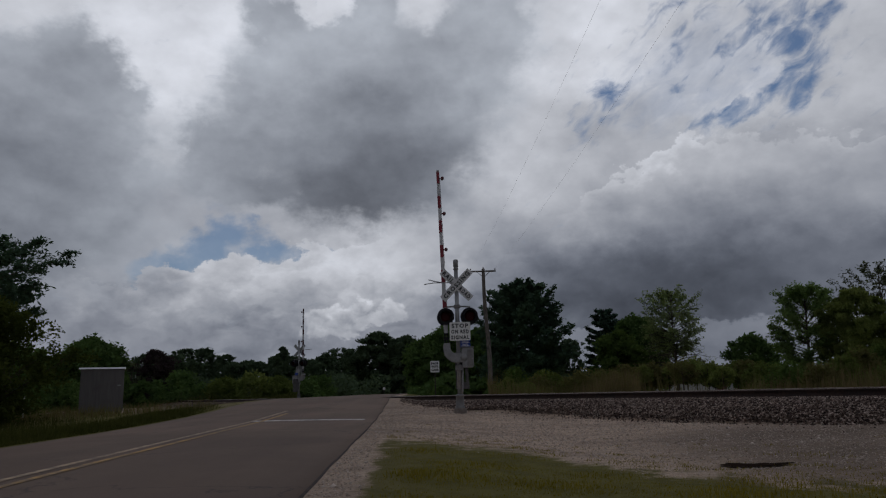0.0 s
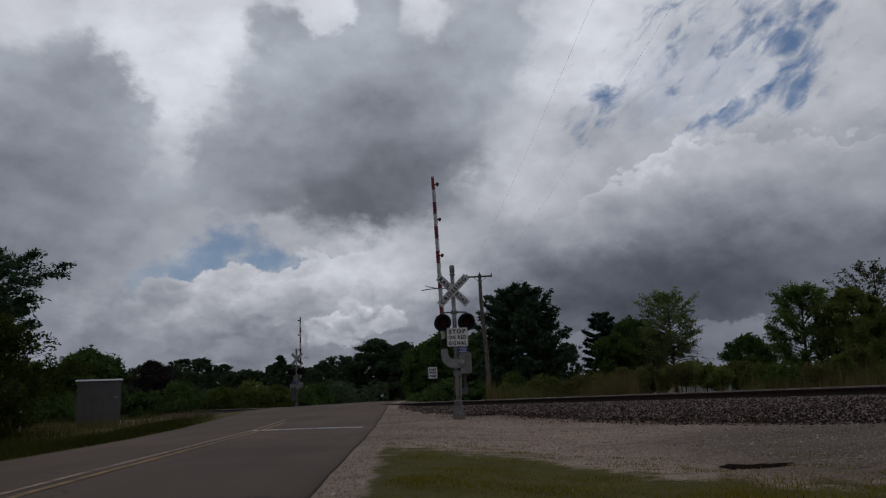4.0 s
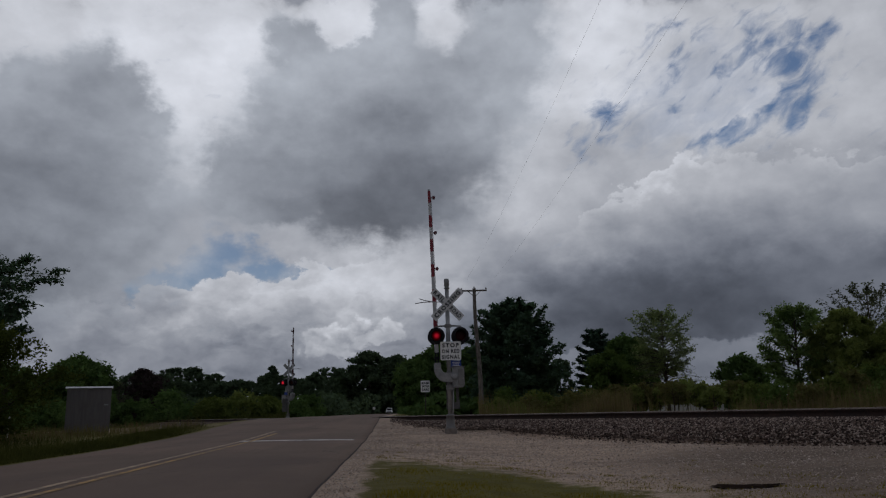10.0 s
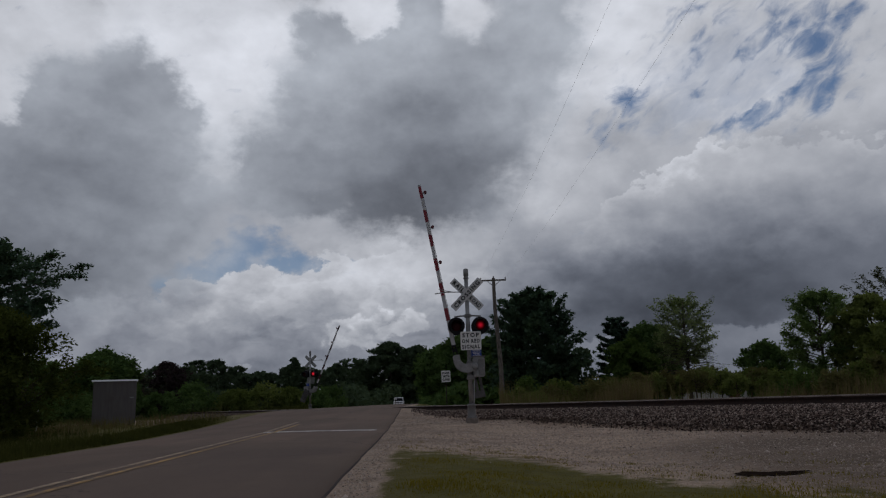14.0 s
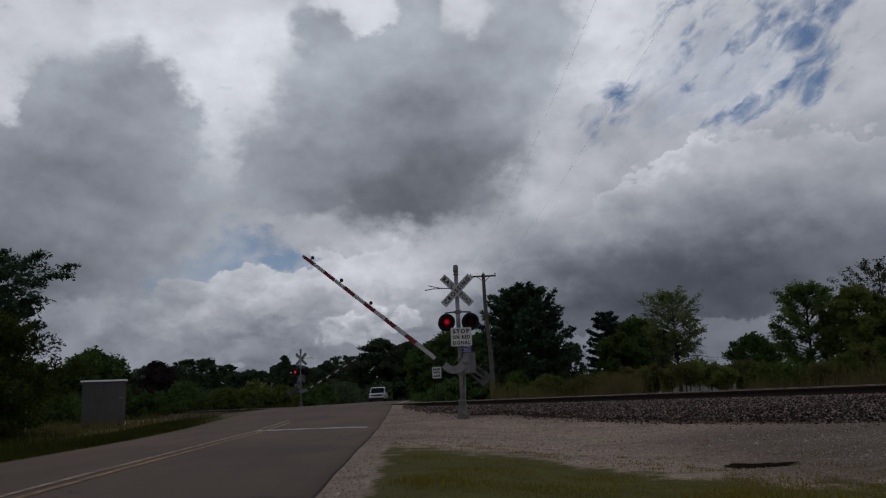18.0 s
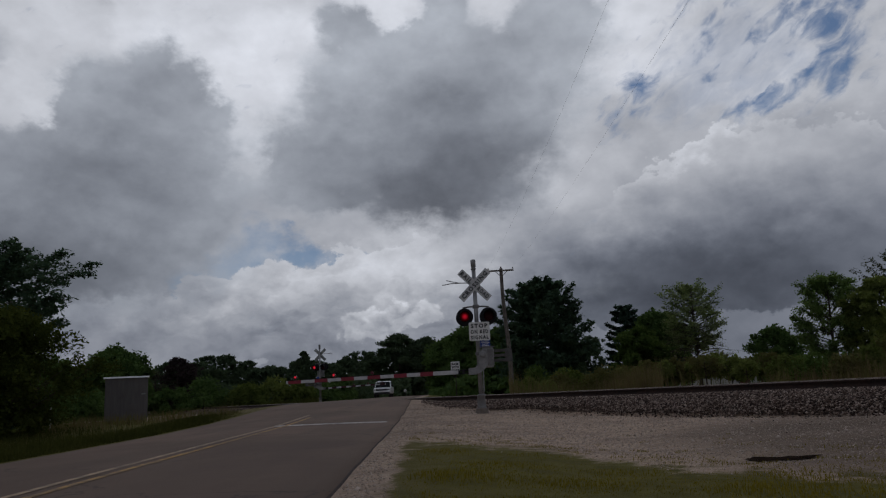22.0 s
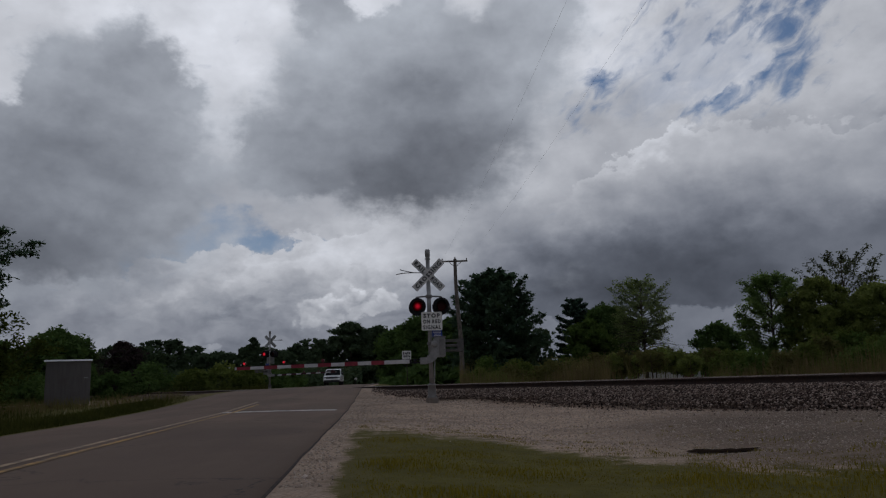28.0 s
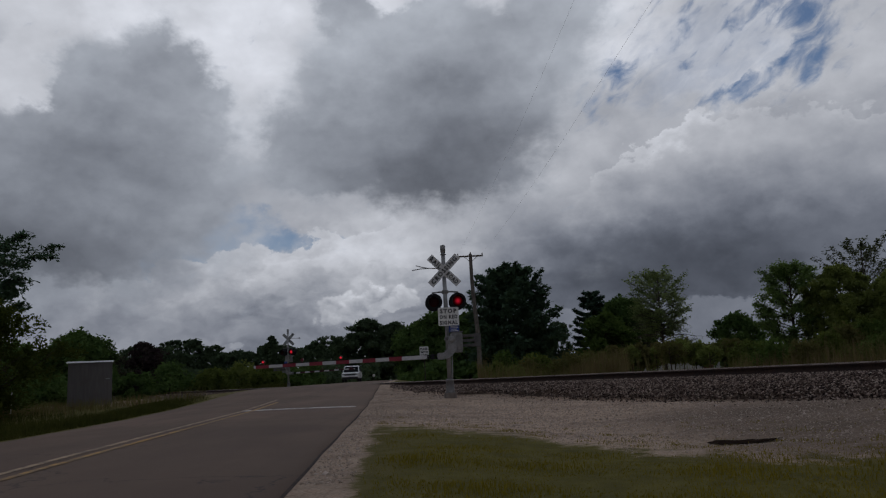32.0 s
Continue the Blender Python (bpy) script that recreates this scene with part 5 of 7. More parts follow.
def build_wires():
    ends_a = build_pole(3.46, 54.0, 9.95, -0.22, "bent wooden utility pole with one crossarm beyond the track")
    ends_b = build_pole(5.25, -6.0, 9.9, 0.0, "wooden utility pole beside the gravel lot")
    for a, b in zip(ends_a, ends_b):
        bm = bmesh.new()
        pts = []
        for k in range(41):
            f = k / 40
            p = Vector(a).lerp(Vector(b), f)
            p.z -= 4 * 0.75 * f * (1 - f)
            pts.append(p)
        tube(bm, pts, [0.002] * 41, 5)
        ob = mesh_object("power_line", bm, M_WIRE, True)
        tagged(ob, "thin grey overhead wire between the poles", "wire", "wires of the power line")


def build_shed():
    x, y = -18.55, 40.85
    z0 = 0.44
    root = thing("equipment_shed", pose(x, y, z0, 0, 0, 24), "grey metal equipment shed with a pale roof edge", "shed")
    w, d, h = 2.14, 1.7, 2.26
    bm = bmesh.new()
    box(bm, (0, 0, 0.14 + h / 2), (w, d, h), 0.015)
    part("body", bm, M_SHED, root)
    for k in range(4):
        bm = bmesh.new()
        box(bm, (-w / 2 + w * k / 3 * 0.985 + 0.017, -d / 2 - 0.003, 0.14 + h / 2), (0.022, 0.008, h - 0.04), 0.003)
        part("seam", bm, M_SHED, root)
    bm = bmesh.new()
    vs = [(-w / 2 - 0.09, -d / 2 - 0.10, 0), (w / 2 + 0.06, -d / 2 - 0.10, 0), (w / 2 + 0.06, d / 2 + 0.1, 0.03), (-w / 2 - 0.09, d / 2 + 0.1, 0.03)]
    lo = [bm.verts.new((a, b, 0.14 + h + c)) for a, b, c in vs]
    hi = [bm.verts.new((a, b + (0.15 if b < 0 else 0.0), 0.14 + h + c + 0.09)) for a, b, c in vs]
    bm.faces.new(lo[::-1])
    bm.faces.new(hi)
    for k in range(4):
        bm.faces.new((lo[k], lo[(k + 1) % 4], hi[(k + 1) % 4], hi[k]))
    part("roof", bm, M_SHED_ROOF, root, "pale metal roof edge")
    for sx in (-0.8, 0.8):
        bm = bmesh.new()
        box(bm, (sx, 0, 0.02), (0.22, d - 0.2, 0.26), 0.01)
        part("skid", bm, M_TIE, root, "dark timber skid")
    bm = bmesh.new()
    box(bm, (w / 2 - 0.22, -d / 2 - 0.012, 1.52), (0.20, 0.012, 0.06), 0.003)
    part("plate", bm, M_ALU, root, "small pale plate")
    # marker post at the verge
    for mx, my, hh in ((-20.6, 37.0, 1.1),):
        bm = bmesh.new()
        z = float(ground_z(mx, my))
        box(bm, (mx, my, z + hh / 2 - 0.05), (0.07, 0.05, hh + 0.1), 0.01)
        tagged(mesh_object("marker_post", bm, M_SIGN), "short weathered white marker post in the grass", "marker post", "posts by the verge")


build_pass_sign()
build_round_sign()
build_wires()
build_shed()


# ---- the pickup truck ----
M_TRUCK = plain("white_car_paint", (0.90, 0.90, 0.90), 0.25, 0, 0.04, 1.5)
M_WINDOW = glass_material("car_glass", (0.012, 0.014, 0.017), 0.35, 0.12)
M_TRIM = plain("black_trim", (0.02, 0.02, 0.022), 0.5, 0, 0.15, 6.0)
M_CHROME = plain("chrome", (0.55, 0.55, 0.56), 0.2, 0.9, 0.08, 3.0)
M_TYRE = plain("tyre_rubber", (0.018, 0.018, 0.018), 0.85, 0, 0.2, 8.0)
M_HEAD = glass_material("headlight_glass", (0.14, 0.145, 0.155), 0.15)


def build_truck():
    """Front towards -y; origin on the road under its middle."""
    root = thing("pickup_truck", pose(0, 0, 0), "white pickup truck waiting beyond the lowered gates", "pickup truck")

    def hull(rows, material, name, label=""):
        bm = bmesh.new()
        rings = []
        for y, w, z0, z1, r in rows:
            out = rounded_rect(w, z1 - z0, r, 3)
            rings.append([bm.verts.new((px, y, (z0 + z1) / 2 + pz)) for px, pz in out])
        for a, b in zip(rings, rings[1:]):
            for k in range(len(a)):
                bm.faces.new((a[k], a[(k + 1) % len(a)], b[(k + 1) % len(b)], b[k]))
        bm.faces.new(rings[0])
        bm.faces.new(rings[-1][::-1])
        bmesh.ops.recalc_face_normals(bm, faces=list(bm.faces))
        return part(name, bm, material, root, label)

    hull([(-2.78, 1.70, 0.50, 1.00, 0.10), (-2.70, 1.88, 0.44, 1.06, 0.12), (-2.45, 1.96, 0.40, 1.08, 0.12), (-1.9, 2.0, 0.40, 1.13, 0.12), (-1.30, 2.0, 0.40, 1.17, 0.10),
          (0.2, 2.0, 0.40, 1.19, 0.08), (1.2, 2.0, 0.42, 1.19, 0.08), (2.6, 1.98, 0.46, 1.20, 0.08), (2.74, 1.9, 0.52, 1.16, 0.08)], M_TRUCK, "body", "white painted body")
    hull([(-1.45, 1.90, 1.06, 1.17, 0.04), (-1.05, 1.86, 1.06, 1.46, 0.10), (-0.62, 1.78, 1.08, 1.80, 0.14), (-0.30, 1.76, 1.10, 1.89, 0.16), (0.5, 1.76, 1.10, 1.91, 0.16), (0.95, 1.76, 1.10, 1.86, 0.14),
          (1.15, 1.78, 1.10, 1.70, 0.10), (1.25, 1.72, 1.10, 1.30, 0.06)], M_TRUCK, "cab", "white painted cab")
    bm = bmesh.new()
    vs = [(-0.86, -1.47, 1.165), (0.86, -1.47, 1.165), (0.84, -1.095, 1.45), (0.76, -0.64, 1.80), (-0.76, -0.64, 1.80), (-0.84, -1.095, 1.45)]
    bm.faces.new([bm.verts.new(v) for v in vs])
    bmesh.ops.solidify(bm, geom=list(bm.faces), thickness=-0.02)
    part("windshield", bm, M_WINDOW, root, "dark raked windshield")
    for s in (-1, 1):
        bm = bmesh.new()
        vs = [(s * 0.935, -0.95, 1.24), (s * 0.888, -0.42, 1.74), (s * 0.888, 0.88, 1.74), (s * 0.90, 1.02, 1.24)]
        bm.faces.new([bm.verts.new(v) for v in vs])
        bmesh.ops.solidify(bm, geom=list(bm.faces), thickness=0.012)
        part("side_window", bm, M_WINDOW, root)
        bm = bmesh.new()
        box(bm, (s * 1.10, -0.88, 1.34), (0.22, 0.10, 0.20), 0.03)
        part("mirror", bm, M_TRIM, root, "black door mirror")
        bm = bmesh.new()
        box(bm, (s * 0.74, -2.74, 0.885), (0.34, 0.10, 0.12), 0.03)
        part("headlight", bm, M_HEAD, root, "clear headlight")
        bm = bmesh.new()
        box(bm, (s * 0.74, -2.86, 0.52), (0.22, 0.06, 0.10), 0.02)
        part("fog_lamp", bm, M_TRIM, root)
        bm = bmesh.new()
        box(bm, (s * 0.62, 0.25, 1.95), (0.05, 1.0, 0.05), 0.01)
        part("roof_rail", bm, M_TRIM, root)
    bm = bmesh.new()
    box(bm, (0, -2.785, 0.875), (1.30, 0.07, 0.21), 0.03)
    grille = part("grille", bm, M_TRIM, root, "black grille")
    for k in range(2):
        bm = bmesh.new()
        box(bm, (0, -2.825, 0.845 + 0.07 * k), (1.16, 0.02, 0.014), 0.004)
        part("grille_bar", bm, M_CHROME, grille)
    bm = bmesh.new()
    box(bm, (0, -2.80, 0.68), (1.86, 0.20, 0.17), 0.05)
    part("bumper", bm, M_TRUCK, root, "white front bumper")
    bm = bmesh.new()
    box(bm, (0, -2.78, 0.49), (1.80, 0.14, 0.28), 0.03)
    part("air_dam", bm, M_TRIM, root)
    bm = bmesh.new()
    box(bm, (0, -2.905, 0.70), (0.30, 0.012, 0.11), 0.003)
    part("plain_plate", bm, M_SIGN, root, "blank front plate")
    bm = bmesh.new()
    box(bm, (0, 1.95, 1.16), (1.66, 1.45, 0.06), 0.01)
    part("bed_liner", bm, M_TRIM, root)
    wheels = []
    for s in (-1, 1):
        for y in (-1.75, 1.75):
            bm = bmesh.new()
            lathe(bm, [(0.23, -0.12), (0.36, -0.125), (0.39, -0.09), (0.39, 0.09), (0.36, 0.125), (0.23, 0.12)], Matrix.Rotation(math.pi / 2, 4, "Y"), 22)
            w = part("wheel", bm, M_TYRE, root, "black tyre", False)
            w.matrix_basis = pose(s * 0.86, y, 0.39)
            bm = bmesh.new()
            lathe(bm, [(0.10, -0.10), (0.235, -0.11), (0.235, 0.11), (0.10, 0.10)], Matrix.Rotation(math.pi / 2, 4, "Y"), 10)
            part("rim", bm, M_CHROME, w, "alloy rim")
            wheels.append((w, s * 0.86, y))
    return root, wheels


truck, truck_wheels = build_truck()


# ---- trees, shrubs and grass ----
L_DARK = leaf_material("dark_blue_green_leaves", (0.046, 0.082, 0.056), (0.115, 0.178, 0.108), 0.25)
L_DEEP = leaf_material("deep_green_leaves", (0.056, 0.098, 0.035), (0.136, 0.210, 0.066), 0.3)
L_MID = leaf_material("green_leaves", (0.055, 0.097, 0.027), (0.147, 0.210, 0.059), 0.35)
L_FRESH = leaf_material("fresh_leaves", (0.100, 0.163, 0.053), (0.237, 0.325, 0.119), 0.45)
L_THIN = leaf_material("young_leaves", (0.140, 0.185, 0.084), (0.31, 0.37, 0.17), 0.5)
L_SOFT = leaf_material("soft_olive_leaves", (0.112, 0.142, 0.046), (0.275, 0.315, 0.104), 0.5)
L_BUSH = leaf_material("bright_bush_leaves", (0.030, 0.046, 0.012), (0.110, 0.130, 0.032), 0.3)
L_OLIVE = leaf_material("olive_leaves", (0.075, 0.105, 0.030), (0.195, 0.235, 0.068), 0.4)
L_PLUM = leaf_material("plum_leaves", (0.034, 0.024, 0.026), (0.085, 0.064, 0.064), 0.2)
# haze over the distant wood is put into these two tones
L_FAR = leaf_material("hazed_far_leaves", (0.066, 0.096, 0.058), (0.105, 0.146, 0.080), 0.25)
L_GREY = leaf_material("grey_green_leaves", (0.075, 0.090, 0.056), (0.169, 0.184, 0.112), 0.3)
L_NEEDLE = leaf_material("needles", (0.040, 0.072, 0.056), (0.098, 0.152, 0.104), 0.2)
L_REED = leaf_material("dry_reed", (0.105, 0.080, 0.045), (0.26, 0.195, 0.105), 0.35)
L_GRASS = leaf_material("grass_blades", (0.168, 0.134, 0.018), (0.288, 0.226, 0.036), 0.4)
L_BRUSH = leaf_material("brush_leaves", (0.085, 0.086, 0.032), (0.21, 0.195, 0.080), 0.4)
L_VERGE = leaf_material("verge_grass", (0.030, 0.038, 0.011), (0.092, 0.094, 0.028), 0.35)


def leaf_mesh(name, centers, size, rng, material, flat=0.4, long=1.5, three=False):
    """Many small pointed leaves: a lozenge each, or a triangle where they stay far off."""
    n = len(centers)
    nor = rng.normal(0, 1, (n, 3)) * np.array([1, 1, 1 + 2 * flat])
    nor /= np.linalg.norm(nor, axis=1)[:, None] + 1e-9
    ref = rng.normal(0, 1, (n, 3))
    u = np.cross(nor, ref)
    u /= np.linalg.norm(u, axis=1)[:, None] + 1e-9
    v = np.cross(nor, u)
    s = size * rng.uniform(0.55, 1.25, n)[:, None]
    if three:
        V = np.stack([centers + u * s * 0.55 * long, centers - u * s * 0.35 * long + v * s * 0.48, centers - u * s * 0.35 * long - v * s * 0.48], 1)
        return mesh_from_arrays(name, V.reshape(-1, 3), np.arange(n * 3).reshape(n, 3), material)
    a = centers + u * s * 0.5 * long
    b = centers + v * s * 0.36 + u * s * 0.08
    c = centers - u * s * 0.5 * long
    d = centers - v * s * 0.36 + u * s * 0.08
    V = np.stack([a, b, c, d], 1).reshape(-1, 3)
    F = np.arange(n * 4).reshape(n, 4)
    return mesh_from_arrays(name, V, F, material)


ENVELOPES = {
    # height share -> radius share
    "high": ((0, 0.15, 0.4, 0.62, 0.78, 0.9, 1.0), (0.55, 0.62, 0.66, 0.80, 1.0, 0.8, 0.25)),
    "round": ((0, 0.12, 0.3, 0.55, 0.8, 0.93, 1.0), (0.35, 0.7, 0.95, 1.0, 0.8, 0.5, 0.1)),
    "cone": ((0, 0.1, 0.25, 0.5, 0.75, 0.9, 1.0), (0.6, 0.92, 1.0, 0.88, 0.62, 0.36, 0.08)),
    "oval": ((0, 0.15, 0.4, 0.65, 0.85, 1.0), (0.3, 0.65, 0.95, 1.0, 0.7, 0.12)),
    "flat_top": ((0, 0.2, 0.4, 0.6, 0.75, 0.88, 1.0), (0.45, 0.55, 0.62, 0.74, 0.88, 1.0, 0.66)),
    "tall_dome": ((0, 0.1, 0.25, 0.45, 0.65, 0.82, 0.93, 1.0), (0.56, 0.80, 0.90, 0.90, 0.80, 0.60, 0.38, 0.12)),
    "spire": ((0, 0.15, 0.35, 0.6, 0.8, 0.93, 1.0), (0.9, 1.0, 0.86, 0.66, 0.52, 0.34, 0.12)),
    "vase": ((0, 0.2, 0.5, 0.75, 0.92, 1.0), (0.25, 0.5, 0.85, 1.0, 0.75, 0.2)),
}


def build_tree(name, x, y, height, radius, shape, leaf, count, size, seed, label, clear=0.12, clumps=90, squash=0.6, clump_r=0.28,
               bark=None, trunk_r=None, limbs=16, hollow=0.25, group="", lean=0.0, category="tree", jag=0.10, spray=0.35, tiers=0, droop=0.18):
    """A tapered trunk with limbs, and a crown of leaf clumps with gaps between them."""
    rng = np.random.default_rng(seed)
    z0 = float(ground_z(x, y)) - 0.05
    root = thing(name, pose(x, y, z0), label, category, group)
    hs, rs = ENVELOPES[shape]
    base = height * clear
    f = rng.random(clumps) ** 0.85
    if tiers:
        f = np.clip((np.floor(f * tiers) + 0.5 + rng.normal(0, 0.22, clumps)) / tiers, 0, 1)
    ang = rng.uniform(0, 2 * np.pi, clumps)
    lobes = 1 + 0.16 * np.sin(ang * 3 + seed + 4 * f) + 0.16 * np.sin(ang * 5 + 2 * seed - 7 * f) + rng.normal(0, jag, clumps)
    env = np.interp(f, hs, rs) * radius * lobes
    rad = env * np.sqrt(hollow + (1 - hollow) * rng.random(clumps)) * rng.uniform(0.75, 1.08, clumps)
    cz = base + (height - base) * f * 0.97
    C = np.stack([rad * np.cos(ang) + lean * f * height, rad * np.sin(ang), cz], -1)
    weight = rng.uniform(0.5, 1.5, clumps)
    per = np.maximum(4, (count * weight / weight.sum()).astype(int))
    which = np.repeat(np.arange(clumps), per)
    spread = radius * clump_r * rng.uniform(0.6, 1.3, clumps)
    P = rng.normal(0, 1, (len(which), 3))
    P /= np.linalg.norm(P, axis=1)[:, None]
    P *= (rng.random(len(which)) ** 0.45)[:, None]
    out = C[which] * np.array([1, 1, 0])
    out = out / (np.linalg.norm(out, axis=1)[:, None] + 0.3)
    pos = C[which] + P * spread[which][:, None] * np.array([1, 1, squash]) + (out + np.array([0, 0, 0.45 * (spray > 0.5)])) * (np.abs(P[:, :1]) * spread[which][:, None] * spray)
    pos[:, 2] -= droop * np.linalg.norm(pos[:, :2] - C[which][:, :2], axis=1)
    pos[:, 2] = np.maximum(pos[:, 2], 0.15)
    crown = leaf_mesh("crown", pos, size, rng, leaf, three=math.hypot(x, y) > 44)
    crown.parent = root
    bm = bmesh.new()
    tr = trunk_r or height * 0.018
    top = height * 0.9
    pts, rr = [], []
    for k in range(8):
        t = k / 7
        pts.append(Vector((lean * t * height + 0.04 * height * 0.3 * math.sin(3 * t + seed) * t, 0.02 * height * math.sin(2 * t + seed * 2) * t, top * t)))
        rr.append(tr * (1.25 if k == 0 else 1.0) * (1 - 0.9 * t) + 0.008)
    tube(bm, pts, rr, 9)
    part("trunk", bm, bark or M_BARK, root, "", True)
    order = np.argsort(-rad)[:limbs]
    if len(order):
        bm = bmesh.new()
        for i in order:
            e = Vector(C[i])
            t0 = max(0.1, min(0.85, (e.z - 0.45 * math.hypot(e.x, e.y)) / top))
            k = t0 * 7
            a = pts[int(k)].lerp(pts[min(7, int(k) + 1)], k - int(k))
            mid = a.lerp(e, 0.5) + Vector((0, 0, -0.08 * (e - a).length))
            r0 = tr * (1 - 0.85 * t0) * 0.55 + 0.006
            tube(bm, [a, mid, e], [r0, r0 * 0.6, 0.008], 5, False)
            for _ in range(3):
                q = a.lerp(e, rng.uniform(0.4, 0.9))
                w = q + Vector(rng.normal(0, min(0.3, 0.2 * radius), 3)) + Vector((0, 0, 0.12 * radius))
                tube(bm, [q, w], [r0 * 0.35, 0.005], 4, False)
        part("bough_frame", bm, bark or M_BARK, root, "", True)
    return root


def bough_tree(name, x, y, height, radius, shape, leaf, boughs, twigs, leaves, size, seed, label, clear=0.1, rise=0.15, sweep=0.25, thick=0.10, top_up=1.0,
               bark=None, trunk_r=0.16, lean=0.0, group="", whorl=0, bare=0.25, reach=0.5, level=0.25):
    """A tree whose leaves sit in sprays along its boughs, so that the boughs show one by one in its outline."""
    rng = np.random.default_rng(seed)
    root = thing(name, pose(x, y, float(ground_z(x, y)) - 0.05), label, "tree", group)
    hs, rs = ENVELOPES[shape]
    trunk, wood, spots = bmesh.new(), bmesh.new(), []
    pts = [Vector((lean * height * t + 0.012 * height * math.sin(5 * t + seed) * t, 0.01 * height * math.sin(4 * t + 2 * seed) * t, 0.97 * height * t)) for t in (0, 0.15, 0.3, 0.45, 0.6, 0.75, 0.88, 1.0)]
    tube(trunk, pts, [trunk_r * (1.2 if k == 0 else 1.0) * (1 - 0.9 * k / 7) + 0.01 for k in range(8)], 9)
    part("trunk", trunk, bark or M_BARK, root, "", True)
    for i in range(boughs):
        f = (i + rng.uniform(0, 0.9)) / boughs
        if whorl:
            f = min(0.985, (math.floor(f * whorl) + 0.5 + rng.normal(0, 0.10)) / whorl)
        a = i * 2.39996 + rng.normal(0, 0.35)
        ln = float(np.interp(f, hs, rs)) * radius * rng.uniform(0.66, 1.14)
        up = rise + top_up * f ** 3 + rng.normal(0, 0.06)
        z = height * (clear + (0.96 - clear) * f)
        z0 = max(0.25, z - 0.5 * up * ln)
        k = min(6.99, z0 / (0.97 * height) * 7)
        c = pts[int(k)].lerp(pts[int(k) + 1], k - int(k))
        ca, sa = math.cos(a), math.sin(a)

        def along(q):
            return Vector((c.x + ln * q * ca, c.y + ln * q * sa, z0 + ln * (up * q - sweep * q * (1 - q) * 0.9)))
        r0 = trunk_r * (1 - 0.8 * f) * 0.42 + 0.008
        tube(wood, [along(q) for q in (0, 0.3, 0.6, 0.85, 1.0)], [r0, r0 * 0.7, r0 * 0.45, r0 * 0.25, 0.006], 5, False)
        for j in range(twigs):
            q = bare + (1.0 - bare) * (j + rng.random()) / twigs
            side = (1 if j % 2 else -1) * rng.uniform(0.35, 1.0) * (1.05 - 0.5 * q)
            tl = reach * ln * (1.15 - 0.75 * q) * rng.uniform(0.6, 1.2) + 0.15
            p = along(q)
            e = p + Vector((math.cos(a + side) * tl, math.sin(a + side) * tl, tl * rng.normal(0.5 * up, level)))
            tube(wood, [p, e], [r0 * 0.3, 0.005], 4, False)
            g = rng.random((leaves, 1)) ** 0.8
            spot = np.array(p) * (1 - g) + np.array(e) * g + rng.normal(0, thick, (leaves, 3)) * np.array([1, 1, 0.7])
            spots.append(spot)
    part("bough_frame", wood, bark or M_BARK, root, "", True)
    pos = np.concatenate(spots)
    pos[:, 2] = np.maximum(pos[:, 2], 0.1)
    crown = leaf_mesh("crown", pos, size, rng, leaf, 0.8, 1.7, three=math.hypot(x, y) > 44)
    crown.parent = root
    return root


def bare_boughs(root, height, seed, count, low, high, reach):
    """Thin leafless boughs that fan out from the trunk, with drooping twigs."""
    rng = np.random.default_rng(seed + 500)
    bm = bmesh.new()
    tips = []
    for i in range(count):
        f = low + (high - low) * (i + rng.random()) / count
        a = rng.uniform(0, 2 * math.pi)
        r = reach * (1.05 - 0.5 * (f - low) / (high - low)) * rng.uniform(0.7, 1.1)
        rise = rng.uniform(0.02, 0.30) * r
        p = [Vector((r * k * math.cos(a), r * k * math.sin(a), height * f + rise * math.sin(k * 2.2) - 0.10 * r * k * k)) for k in (0, 0.35, 0.7, 1.0)]
        tube(bm, p, [0.045, 0.034, 0.022, 0.010], 5, False)
        for _ in range(7):
            k = rng.uniform(0.3, 1.0)
            q = p[1].lerp(p[3], (k - 0.3) / 0.7)
            w = q + Vector((rng.normal(0, 0.22) + 0.4 * math.cos(a), rng.normal(0, 0.22) + 0.4 * math.sin(a), rng.uniform(-0.25, 0.28)))
            tube(bm, [q, w], [0.013, 0.006], 4, False)
            tips.append(q.lerp(w, rng.uniform(0.2, 1.0)))
    part("bare_bough", bm, M_BARK, root, "thin nearly leafless boughs", True)
    spots = np.repeat(np.array([tuple(p) for p in tips]), 5, axis=0)
    leaves = leaf_mesh("bough_foliage", spots + rng.normal(0, 0.12, spots.shape), 0.085, rng, L_THIN)
    leaves.parent = root


